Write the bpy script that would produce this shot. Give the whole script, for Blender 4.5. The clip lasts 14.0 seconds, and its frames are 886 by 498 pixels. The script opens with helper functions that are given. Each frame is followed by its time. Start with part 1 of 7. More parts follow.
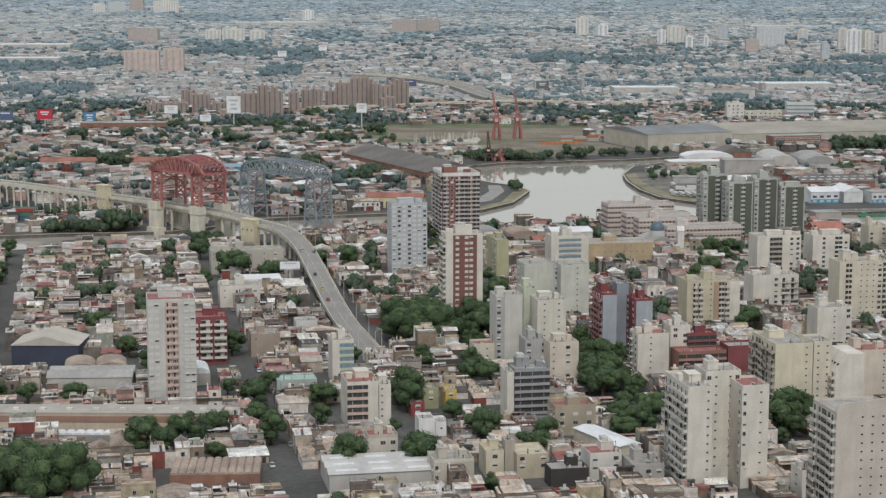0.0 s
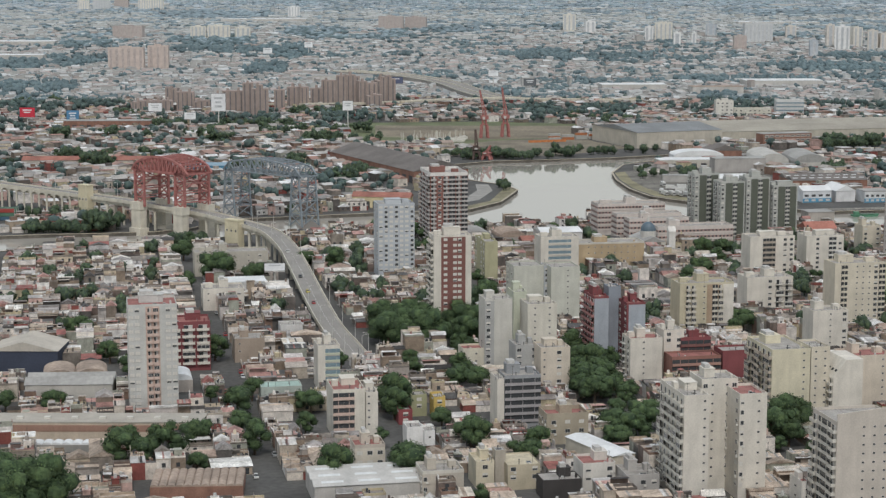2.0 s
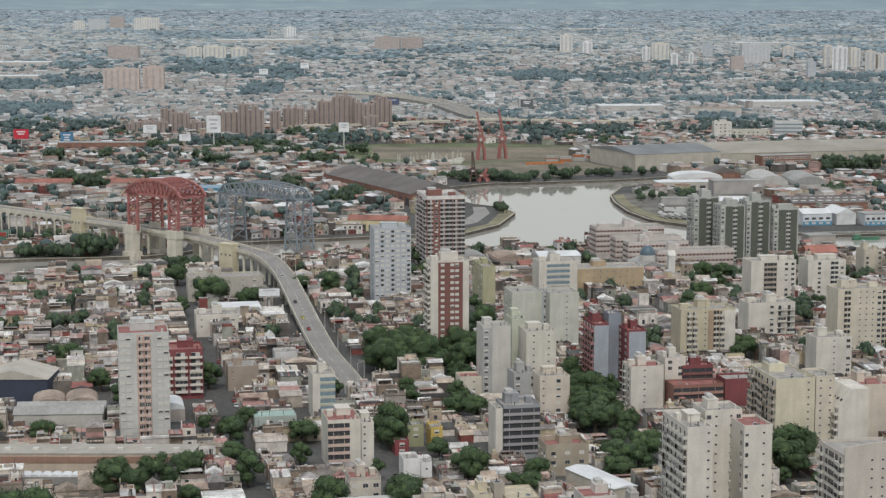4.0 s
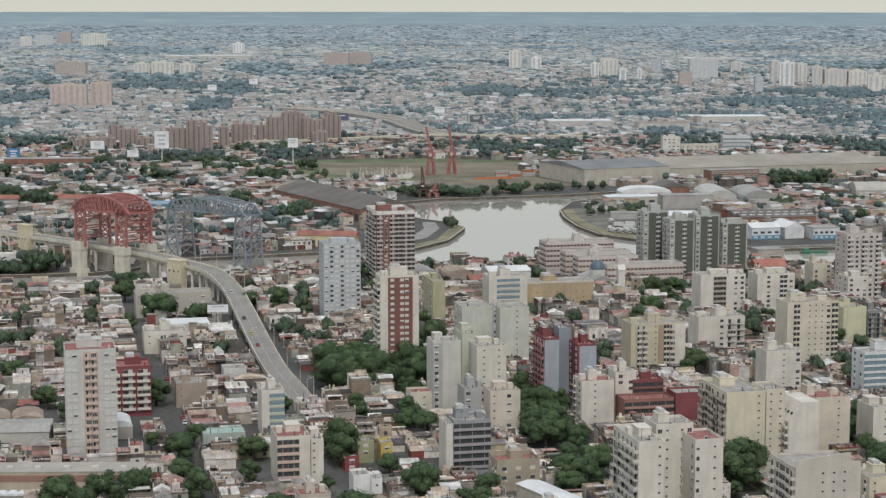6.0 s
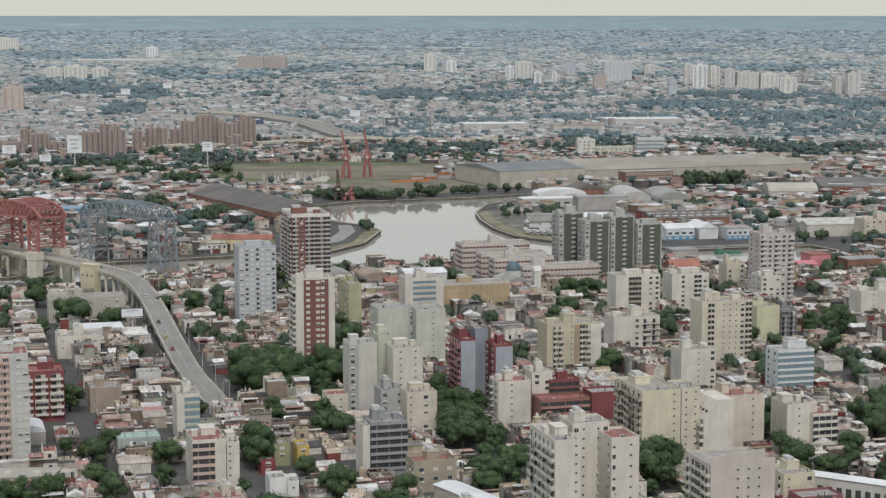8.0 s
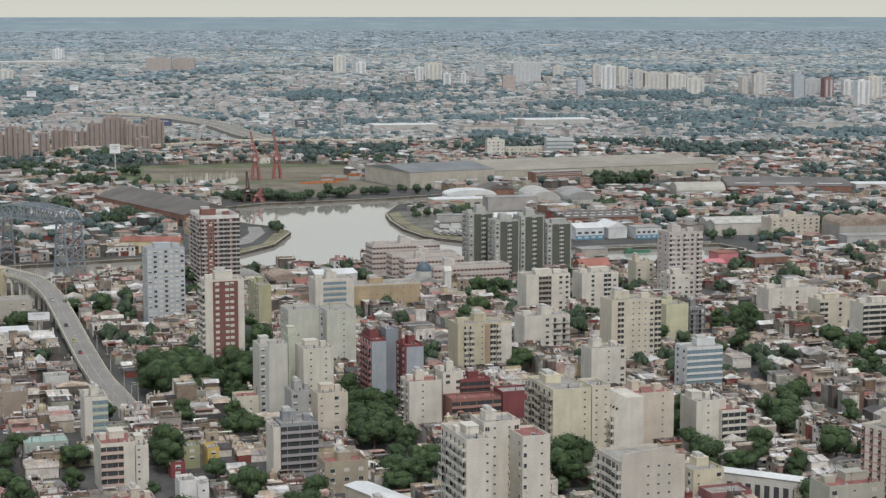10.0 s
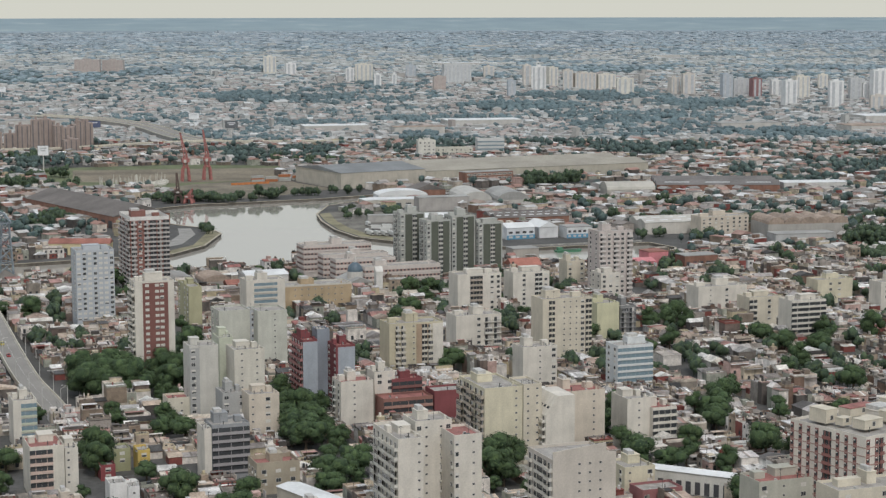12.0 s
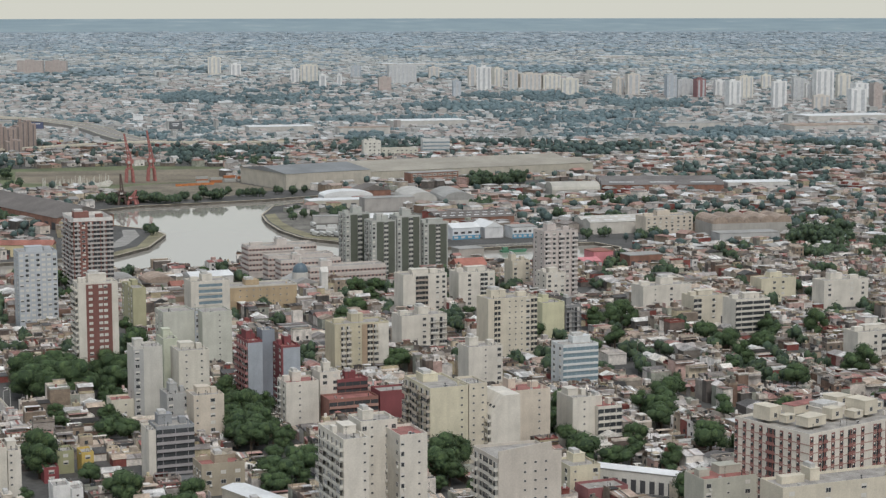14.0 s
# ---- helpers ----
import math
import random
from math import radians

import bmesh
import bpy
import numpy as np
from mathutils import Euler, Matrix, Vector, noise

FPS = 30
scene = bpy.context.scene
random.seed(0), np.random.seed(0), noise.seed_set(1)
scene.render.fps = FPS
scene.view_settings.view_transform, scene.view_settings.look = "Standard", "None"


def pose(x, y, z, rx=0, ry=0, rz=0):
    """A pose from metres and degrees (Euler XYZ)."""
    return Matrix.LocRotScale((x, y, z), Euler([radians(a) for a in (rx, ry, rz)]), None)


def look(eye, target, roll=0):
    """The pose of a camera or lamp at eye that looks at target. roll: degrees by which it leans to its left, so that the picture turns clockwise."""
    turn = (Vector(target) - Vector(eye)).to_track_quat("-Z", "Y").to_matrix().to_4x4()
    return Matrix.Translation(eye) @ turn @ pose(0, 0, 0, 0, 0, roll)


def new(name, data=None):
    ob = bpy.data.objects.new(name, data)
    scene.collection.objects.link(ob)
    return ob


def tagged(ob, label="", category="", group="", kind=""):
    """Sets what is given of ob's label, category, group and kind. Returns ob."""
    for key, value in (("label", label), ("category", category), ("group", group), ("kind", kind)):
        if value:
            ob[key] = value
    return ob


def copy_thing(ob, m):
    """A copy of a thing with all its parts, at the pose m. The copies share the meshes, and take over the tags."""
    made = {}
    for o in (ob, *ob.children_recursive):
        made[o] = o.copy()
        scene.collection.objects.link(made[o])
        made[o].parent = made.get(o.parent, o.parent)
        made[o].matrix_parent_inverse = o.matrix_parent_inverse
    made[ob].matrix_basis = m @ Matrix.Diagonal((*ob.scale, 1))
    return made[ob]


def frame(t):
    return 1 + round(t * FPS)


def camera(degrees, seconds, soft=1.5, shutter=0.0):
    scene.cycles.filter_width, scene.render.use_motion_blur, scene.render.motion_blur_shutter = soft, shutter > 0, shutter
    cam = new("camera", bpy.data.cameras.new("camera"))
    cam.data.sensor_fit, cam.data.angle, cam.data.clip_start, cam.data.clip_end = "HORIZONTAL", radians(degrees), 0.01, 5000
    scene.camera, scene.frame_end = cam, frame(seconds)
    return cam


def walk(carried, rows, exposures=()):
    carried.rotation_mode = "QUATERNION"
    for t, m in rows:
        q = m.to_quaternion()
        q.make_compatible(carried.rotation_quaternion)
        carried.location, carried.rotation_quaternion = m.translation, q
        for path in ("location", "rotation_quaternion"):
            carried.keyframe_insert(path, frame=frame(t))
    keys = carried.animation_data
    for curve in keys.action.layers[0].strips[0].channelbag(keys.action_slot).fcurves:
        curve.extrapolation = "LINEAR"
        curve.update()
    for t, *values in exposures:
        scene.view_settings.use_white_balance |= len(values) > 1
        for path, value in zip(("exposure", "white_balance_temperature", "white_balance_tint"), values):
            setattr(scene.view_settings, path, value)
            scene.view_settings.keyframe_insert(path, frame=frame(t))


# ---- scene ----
# ---- camera: an aircraft that glides forward, brakes and pans over the city ----
cam = camera(27.12, 14.0, soft=1.36)
walk(cam, [
    (0.0, pose(2.52, -34.67, 170.62, 81.344, -0.057, 2.687)),
    (0.5, pose(2.27, -30.04, 170.48, 81.357, -0.053, 2.686)),
    (1.0, pose(1.74, -25.47, 170.48, 81.354, -0.070, 2.683)),
    (1.5, pose(1.58, -20.75, 170.43, 81.329, -0.046, 2.429)),
    (2.0, pose(1.07, -16.57, 170.59, 81.233, -0.047, 2.262)),
    (2.5, pose(0.75, -12.95, 170.92, 81.190, -0.055, 2.234)),
    (3.0, pose(0.42, -9.10, 171.25, 81.375, -0.043, 2.222)),
    (5.5, pose(0.22, 0.62, 170.54, 82.294, -0.075, 1.251)),
    (6.0, pose(0.26, 0.20, 170.27, 82.351, -0.045, 0.571)),
    (6.5, pose(0.00, 0.00, 170.00, 82.396, -0.008, -0.000)),
    (7.0, pose(0.13, -0.28, 169.57, 82.458, -0.017, -0.570)),
    (7.5, pose(0.20, -0.01, 169.28, 82.481, 0.020, -1.290)),
    (8.0, pose(0.67, 1.23, 168.91, 82.483, -0.002, -2.057)),
    (10.5, pose(1.16, 2.50, 167.88, 82.545, 0.039, -5.401)),
    (11.0, pose(1.30, 2.39, 167.74, 82.548, 0.055, -5.866)),
    (11.5, pose(1.30, 2.54, 167.69, 82.558, 0.075, -6.404)),
    (12.0, pose(1.48, 2.60, 167.49, 82.564, 0.083, -7.016)),
    (12.5, pose(1.58, 2.97, 167.42, 82.561, 0.077, -7.590)),
    (13.0, pose(1.75, 3.24, 167.11, 82.578, 0.066, -8.103)),
    (13.5, pose(1.84, 3.10, 167.00, 82.598, 0.063, -8.495)),
    (14.0, pose(1.90, 3.09, 166.94, 82.594, 0.063, -8.712)),
])
scene.view_settings.exposure = -0.02

# ---- world and sun: a bright overcast afternoon ----
world = bpy.data.worlds.new("overcast_sky")
scene.world = world
world.use_nodes = True
wn, wl = world.node_tree.nodes, world.node_tree.links
sky = wn.new("ShaderNodeTexSky")
sky.sky_type, sky.sun_disc = "NISHITA", False
sky.sun_elevation, sky.sun_rotation = radians(52), radians(175)
sky.air_density, sky.dust_density, sky.ozone_density = 1.0, 4.0, 1.0
cloud = wn.new("ShaderNodeMix")
cloud.data_type = "RGBA"
cloud.inputs[0].default_value = 0.8
elev = wn.new("ShaderNodeSeparateXYZ")
wtc = wn.new("ShaderNodeTexCoord")
wl.new(wtc.outputs["Generated"], elev.inputs[0])
veil = wn.new("ShaderNodeValToRGB")      # cloud cover: cream at the horizon, cooler grey overhead
veil.color_ramp.elements[0].position, veil.color_ramp.elements[0].color = 0.0, (.80, .80, .715, 1)
veil.color_ramp.elements[1].position, veil.color_ramp.elements[1].color = 0.35, (.60, .66, .72, 1)
wl.new(elev.outputs["Z"], veil.inputs[0])
lift = wn.new("ShaderNodeVectorMath")
lift.operation = "SCALE"
lift.inputs[3].default_value = 10.0
wl.new(veil.outputs[0], lift.inputs[0])
wl.new(lift.outputs[0], cloud.inputs[7])
wl.new(sky.outputs[0], cloud.inputs[6])
wl.new(cloud.outputs[2], wn["Background"].inputs[0])
wn["Background"].inputs[1].default_value = 0.1
sun = new("sun", bpy.data.lights.new("sun", "SUN"))
sun.data.energy, sun.data.angle, sun.data.color = 1.5, radians(11), (1.0, 0.97, 0.93)
sun.matrix_world = look((30, -330, 430), (0, 0, 0))

# ---- materials ----
def mat(name, col, rough=0.85, var=0.12, scale=0.35, fine=3.0, bump=0.15, palette=None, island=False, metal=0.0, streak=0.0, grime=0.0):
    """Weathered surface: broad blotches, fine grain, optional rain streaks, optional palette picked at random."""
    m = bpy.data.materials.new(name)
    m.use_nodes = True
    n, l = m.node_tree.nodes, m.node_tree.links
    b = n["Principled BSDF"]
    b.inputs["Roughness"].default_value, b.inputs["Metallic"].default_value = rough, metal
    tc = n.new("ShaderNodeTexCoord")
    def tex(sc, detail=4.0, stretch=1.0):
        mp = n.new("ShaderNodeMapping")
        mp.inputs["Scale"].default_value = (sc, sc, sc * stretch)
        l.new(tc.outputs["Object"], mp.inputs[0])
        t = n.new("ShaderNodeTexNoise")
        t.inputs["Scale"].default_value, t.inputs["Detail"].default_value = 1.0, detail
        l.new(mp.outputs[0], t.inputs[0])
        return t.outputs[0]
    def scaled(sock, lo, hi):
        r = n.new("ShaderNodeMapRange")
        r.inputs[1].default_value, r.inputs[2].default_value = 0.3, 0.7
        r.inputs[3].default_value, r.inputs[4].default_value = lo, hi
        l.new(sock, r.inputs[0])
        return r.outputs[0]
    def times(a, fac):
        x = n.new("ShaderNodeVectorMath")
        x.operation = "MULTIPLY"
        l.new(a, x.inputs[0])
        l.new(fac, x.inputs[1])
        return x.outputs[0]
    if palette:
        rnd = n.new("ShaderNodeNewGeometry").outputs["Random Per Island"] if island else n.new("ShaderNodeObjectInfo").outputs["Random"]
        cr = n.new("ShaderNodeValToRGB")
        cr.color_ramp.interpolation = "CONSTANT"
        e = cr.color_ramp.elements
        for k, c in enumerate(palette):
            el = e[k] if k < 2 else e.new(k / len(palette))
            el.position, el.color = k / len(palette), (*c, 1)
        l.new(rnd, cr.inputs[0])
        out = cr.outputs[0]
    else:
        rgb = n.new("ShaderNodeRGB")
        rgb.outputs[0].default_value = (*col, 1)
        out = rgb.outputs[0]
    out = times(out, scaled(tex(scale, 3.0), 1 - var, 1 + var))
    out = times(out, scaled(tex(fine), 1 - var * 0.7, 1 + var * 0.7))
    if streak:
        out = times(out, scaled(tex(.55, 4.0, 0.12), 1 - streak, 1 + streak * 0.25))
    if grime:       # patches of weathering, taller than wide
        g0 = n.new("ShaderNodeMapRange")
        g0.inputs[1].default_value, g0.inputs[2].default_value = 0.5, 0.68
        g0.inputs[3].default_value, g0.inputs[4].default_value = 1.0, 1.0 - grime
        l.new(tex(.3, 7.0, .4), g0.inputs[0])
        out = times(out, g0.outputs[0])
    l.new(out, b.inputs["Base Color"])
    if bump:
        bp = n.new("ShaderNodeBump")
        bp.inputs["Strength"].default_value, bp.inputs["Distance"].default_value = bump, 0.05
        l.new(tex(fine * 2), bp.inputs["Height"])
        l.new(bp.outputs[0], b.inputs["Normal"])
    return m

WALLS = [(0.474, 0.416, 0.348), (0.262, 0.227, 0.191), (0.762, 0.703, 0.64), (0.153, 0.133, 0.12), (0.402, 0.327, 0.252), (0.638, 0.573, 0.503), (0.212, 0.138, 0.104), (0.597, 0.514, 0.396), (0.101, 0.091, 0.084), (0.381, 0.341, 0.306), (0.768, 0.745, 0.717), (0.203, 0.178, 0.155), (0.271, 0.211, 0.159), (0.245, 0.077, 0.064), (0.494, 0.426, 0.29), (0.349, 0.356, 0.3), (0.7, 0.652, 0.6), (0.22, 0.178, 0.144), (0.515, 0.474, 0.446), (0.169, 0.129, 0.111), (0.566, 0.395, 0.347), (0.746, 0.703, 0.661)]
ROOFS = [(0.254, 0.237, 0.227), (0.351, 0.325, 0.311), (0.112, 0.105, 0.101), (0.436, 0.39, 0.347), (0.29, 0.123, 0.109), (0.556, 0.52, 0.502), (0.326, 0.267, 0.216), (0.205, 0.183, 0.168), (0.377, 0.286, 0.234), (0.09, 0.088, 0.088), (0.739, 0.728, 0.694), (0.311, 0.174, 0.152), (0.299, 0.286, 0.273), (0.494, 0.403, 0.325), (0.221, 0.195, 0.169), (0.416, 0.403, 0.39), (0.533, 0.52, 0.494), (0.395, 0.238, 0.212), (0.605, 0.594, 0.582), (0.195, 0.182, 0.176), (0.627, 0.616, 0.594), (0.6, 0.57, 0.52), (0.045, 0.043, 0.042), (0.52, 0.47, 0.4)]
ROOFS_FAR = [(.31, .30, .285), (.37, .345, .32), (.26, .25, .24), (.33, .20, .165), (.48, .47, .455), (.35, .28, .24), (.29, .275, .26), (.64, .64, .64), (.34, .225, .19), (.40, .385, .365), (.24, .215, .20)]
# far roof tones, paled and narrowed: distance haze painted into the colours
ROOFS_PLAIN_HAZED = [(0.374, 0.372, 0.365), (0.406, 0.404, 0.391), (0.347, 0.345, 0.339), (0.391, 0.333, 0.31), (0.45, 0.456, 0.449), (0.395, 0.37, 0.351), (0.368, 0.367, 0.36), (0.521, 0.535, 0.537), (0.391, 0.342, 0.319), (0.423, 0.424, 0.415)]
ROOFS_OUTER_HAZED = [(0.425, 0.442, 0.437), (0.443, 0.457, 0.45), (0.418, 0.435, 0.431), (0.433, 0.427, 0.415), (0.471, 0.49, 0.486), (0.436, 0.438, 0.428), (0.422, 0.438, 0.435), (0.506, 0.53, 0.528), (0.436, 0.431, 0.419), (0.453, 0.469, 0.465)]
M = {
    "asphalt": mat("asphalt", (.10, .10, .10), .95, .2, .05, 1.2),
    "ground": mat("city_ground", (.088, .086, .082), .95, .3, .03, .4),
    # far ground, paled: distance haze put into its colour
    "plain": mat("haze_tinted_plain", (.36, .38, .385), .95, .25, .004, .05),
    "pavement": mat("pavement_concrete", (.30, .29, .27), .9, .2, .1, 1.5),
    "grass": mat("grass", (.125, .145, .075), .95, .35, .03, .6),
    "bare": mat("bare_soil", (.20, .17, .125), .95, .35, .02, .3),
    "concrete": mat("concrete", (.42, .40, .37), .9, .15, .15, 1.5, streak=.14),
    "concrete_pale": mat("pale_concrete", (.62, .58, .49), .9, .12, .15, 1.5, streak=.12),
    "house_wall": mat("house_plaster", (1, 1, 1), .9, .24, .3, 2.2, palette=WALLS, streak=.12, grime=.3),
    "house_roof": mat("house_roof", (1, 1, 1), .9, .36, .25, 1.6, palette=ROOFS, island=True),
    "stuff_wall": mat("row_house_plaster", (1, 1, 1), .9, .24, .3, 2.2, palette=WALLS, island=True, streak=.12, grime=.3),
    "stuff_roof": mat("row_house_roof", (1, 1, 1), .9, .36, .25, 1.6, palette=ROOFS, island=True),
    "far_roof": mat("district_roof", (1, 1, 1), .9, .2, .1, .8, palette=ROOFS_FAR, island=True),
    "plain_roof": mat("haze_tinted_plain_roof", (1, 1, 1), .9, .12, .1, .8, palette=ROOFS_PLAIN_HAZED, island=True, bump=0),
    "outer_roof": mat("haze_tinted_outer_roof", (1, 1, 1), .9, .12, .1, .8, palette=ROOFS_OUTER_HAZED, island=True, bump=0),
    "glass": mat("window_glass", (.06, .065, .07), .15, .1, .5, 2, bump=0),
    "shutter": mat("roller_shutter", (.62, .60, .55), .7, .1, 1, 6),
    "frame": mat("window_frame", (.55, .53, .50), .6, .1, 1, 6),
    "tile_red": mat("terrace_red_tile", (.31, .135, .118), .85, .25, .3, 2.5),
    "membrane": mat("roof_membrane", (.34, .32, .295), .8, .25, .3, 2),
    "tank": mat("water_tank", (.50, .49, .47), .7, .2, .8, 4),
    "leaf": mat("foliage", (1, 1, 1), .9, .35, .25, 1.5, bump=0, island=True, palette=[(0.03, 0.056, 0.026), (0.046, 0.08, 0.034), (0.065, 0.104, 0.042), (0.089, 0.135, 0.052), (0.039, 0.07, 0.031), (0.056, 0.093, 0.039), (0.075, 0.118, 0.046)]),
    "far_leaf": mat("distant_foliage", (1, 1, 1), .9, .3, .1, .6, bump=0, island=True, palette=[(.046, .074, .044), (.062, .094, .05), (.038, .062, .042), (.078, .112, .056)]),
    # bluer greens: mid-distance haze painted into the leaf colours
    "suburb_leaf": mat("haze_tinted_suburb_foliage", (1, 1, 1), .9, .3, .05, .4, bump=0, island=True, palette=[(.066, .10, .096), (.08, .118, .106), (.056, .088, .088), (.094, .132, .114)]),
    "bark": mat("bark", (.12, .09, .065), .95, .25, 1, 8),
    "red_steel": mat("red_painted_steel", (.36, .145, .13), .7, .25, .3, 3),
    "blue_steel": mat("grey_blue_painted_steel", (.23, .268, .295), .7, .2, .3, 3),
    "water": None,
}
wm = bpy.data.materials.new("river_water")
wm.use_nodes = True
_n, _l = wm.node_tree.nodes, wm.node_tree.links
_b = _n["Principled BSDF"]
_b.inputs["Base Color"].default_value, _b.inputs["Roughness"].default_value = (.40, .38, .34, 1), .04
_b.inputs["IOR"].default_value = 1.55
_t = _n.new("ShaderNodeTexNoise")
_t.inputs["Scale"].default_value, _t.inputs["Detail"].default_value = 0.25, 5
_c = _n.new("ShaderNodeTexCoord")
_l.new(_c.outputs["Object"], _t.inputs[0])
_p = _n.new("ShaderNodeBump")
_p.inputs["Strength"].default_value, _p.inputs["Distance"].default_value = .05, .3
_l.new(_t.outputs[0], _p.inputs["Height"])
_l.new(_p.outputs[0], _b.inputs["Normal"])
M["water"] = wm

_paint = {}
def paint(r, g_, b_, rough=0.85, streak=0.1):
    """Weathered painted plaster of one colour."""
    key = (r, g_, b_, rough)
    if key not in _paint:
        _paint[key] = mat("painted_plaster", (r, g_, b_), rough, .11, .12, 1.8, .1, streak=streak * .7, grime=.08 if streak > .05 else 0)
    return _paint[key]

# ---- geometry helpers ----
class Geo:
    """Collects boxes and faces for one mesh."""
    def __init__(self):
        self.v, self.f, self.m, self.n = [], [], [], []
    def leaf(self, pts, out):
        """A leaf face turned outwards, shaded with its clump's soft normal."""
        a, b, c = Vector(pts[0]), Vector(pts[1]), Vector(pts[2])
        if (b - a).cross(c - a).dot(out) < 0:
            pts = pts[::-1]
        self.face(pts)
        self.n += [tuple(out)] * len(pts)
    def lobe(self, c, r, squash, seed, seg=8, rings=4):
        """A lumpy rounded mass of foliage with soft normals."""
        grid = []
        for i in range(rings + 1):
            t = -math.pi / 2 + math.pi * i / rings
            row = []
            for j in range(seg):
                a = j * math.tau / seg + seed
                d = Vector((math.cos(t) * math.cos(a), math.cos(t) * math.sin(a), math.sin(t)))
                k = r * (1 + .3 * noise.noise(d * 1.7 + Vector((seed * 3.1, seed, 0))))
                row.append(((c[0] + d.x * k, c[1] + d.y * k, c[2] + d.z * k * squash), tuple(d)))
            grid.append(row)
        for i in range(rings):
            for j in range(seg):
                q = [grid[i][j], grid[i][(j + 1) % seg], grid[i + 1][(j + 1) % seg], grid[i + 1][j]]
                q = q[1:] if i == 0 else q[:3] if i == rings - 1 else q
                self.face([p for p, _ in q])
                self.n += [d for _, d in q]
    def face(self, pts, m=0):
        k = len(self.v)
        self.v += [tuple(p) for p in pts]
        self.f.append(tuple(range(k, k + len(pts))))
        self.m.append(m)
    def box(self, x0, y0, z0, x1, y1, z1, m=0, top=None, bottom=True):
        k = len(self.v)
        self.v += [(x0, y0, z0), (x1, y0, z0), (x1, y1, z0), (x0, y1, z0), (x0, y0, z1), (x1, y0, z1), (x1, y1, z1), (x0, y1, z1)]
        self.f += [(k, k + 1, k + 5, k + 4), (k + 1, k + 2, k + 6, k + 5), (k + 2, k + 3, k + 7, k + 6), (k + 3, k, k + 4, k + 7)]
        self.m += [m] * 4
        if top is None:
            self.f.append((k + 4, k + 5, k + 6, k + 7))
            self.m.append(m)
        else:
            self.face([(x0, y0, z1), (x1, y0, z1), (x1, y1, z1), (x0, y1, z1)], top)
        if bottom:
            self.f.append((k + 3, k + 2, k + 1, k))
            self.m.append(m)
        return self
    def ring(self, x0, y0, x1, y1, z0, z1, t=0.25, m=0):
        """A closed upstand round a rectangle."""
        k = len(self.v)
        for z in (z0, z1):
            self.v += [(x0, y0, z), (x1, y0, z), (x1, y1, z), (x0, y1, z), (x0 + t, y0 + t, z), (x1 - t, y0 + t, z), (x1 - t, y1 - t, z), (x0 + t, y1 - t, z)]
        for i in range(4):
            j = (i + 1) % 4
            self.f += [(k + i, k + j, k + 8 + j, k + 8 + i), (k + 4 + j, k + 4 + i, k + 12 + i, k + 12 + j), (k + 8 + i, k + 8 + j, k + 12 + j, k + 12 + i)]
            self.m += [m] * 3
        return self
    def beam(self, p, q, w=0.4, m=0, h=None):
        p, q = Vector(p), Vector(q)
        d = (q - p).normalized()
        s = d.cross(Vector((0, 0, 1)))
        s = s.normalized() if s.length > 1e-3 else Vector((1, 0, 0))
        u = s.cross(d)
        a, b2 = s * (w / 2), u * ((h or w) / 2)
        k = len(self.v)
        for c in (p, q):
            self.v += [tuple(c - a - b2), tuple(c + a - b2), tuple(c + a + b2), tuple(c - a + b2)]
        self.f += [(k, k + 1, k + 5, k + 4), (k + 1, k + 2, k + 6, k + 5), (k + 2, k + 3, k + 7, k + 6), (k + 3, k, k + 4, k + 7), (k + 3, k + 2, k + 1, k), (k + 4, k + 5, k + 6, k + 7)]
        self.m += [m] * 6
        return self
    def cyl(self, x, y, z0, z1, r0, r1=None, n=10, m=0):
        r1 = r0 if r1 is None else r1
        k = len(self.v)
        for z, r in ((z0, r0), (z1, r1)):
            self.v += [(x + r * math.cos(i * math.tau / n), y + r * math.sin(i * math.tau / n), z) for i in range(n)]
        self.f += [(k + i, k + (i + 1) % n, k + n + (i + 1) % n, k + n + i) for i in range(n)]
        self.f += [tuple(k + n + i for i in range(n)), tuple(k + n - 1 - i for i in range(n))]
        self.m += [m] * (n + 2)
        return self
    def gable(self, x0, y0, x1, y1, z0, z1, m=0, along="x", over=0.3):
        """Pitched roof, a solid prism with its ridge along x or y."""
        x0, y0, x1, y1 = x0 - over, y0 - over, x1 + over, y1 + over
        k = len(self.v)
        if along == "x":
            ym = (y0 + y1) / 2
            self.v += [(x0, y0, z0), (x1, y0, z0), (x1, y1, z0), (x0, y1, z0), (x0, ym, z1), (x1, ym, z1)]
            self.f += [(k, k + 1, k + 5, k + 4), (k + 2, k + 3, k + 4, k + 5), (k + 1, k + 2, k + 5), (k + 3, k, k + 4), (k + 3, k + 2, k + 1, k)]
        else:
            xm = (x0 + x1) / 2
            self.v += [(x0, y0, z0), (x1, y0, z0), (x1, y1, z0), (x0, y1, z0), (xm, y0, z1), (xm, y1, z1)]
            self.f += [(k + 1, k + 2, k + 5, k + 4), (k + 3, k, k + 4, k + 5), (k, k + 1, k + 4), (k + 2, k + 3, k + 5), (k + 3, k + 2, k + 1, k)]
        self.m += [m] * 5
        return self
    def vault(self, x0, y0, x1, y1, z0, z1, n=8, m=0, along="y"):
        """Barrel roof, a solid with its axis along x or y."""
        k = len(self.v)
        prof = [((1 - math.cos(math.pi * i / n)) / 2, math.sin(math.pi * i / n)) for i in range(n + 1)]
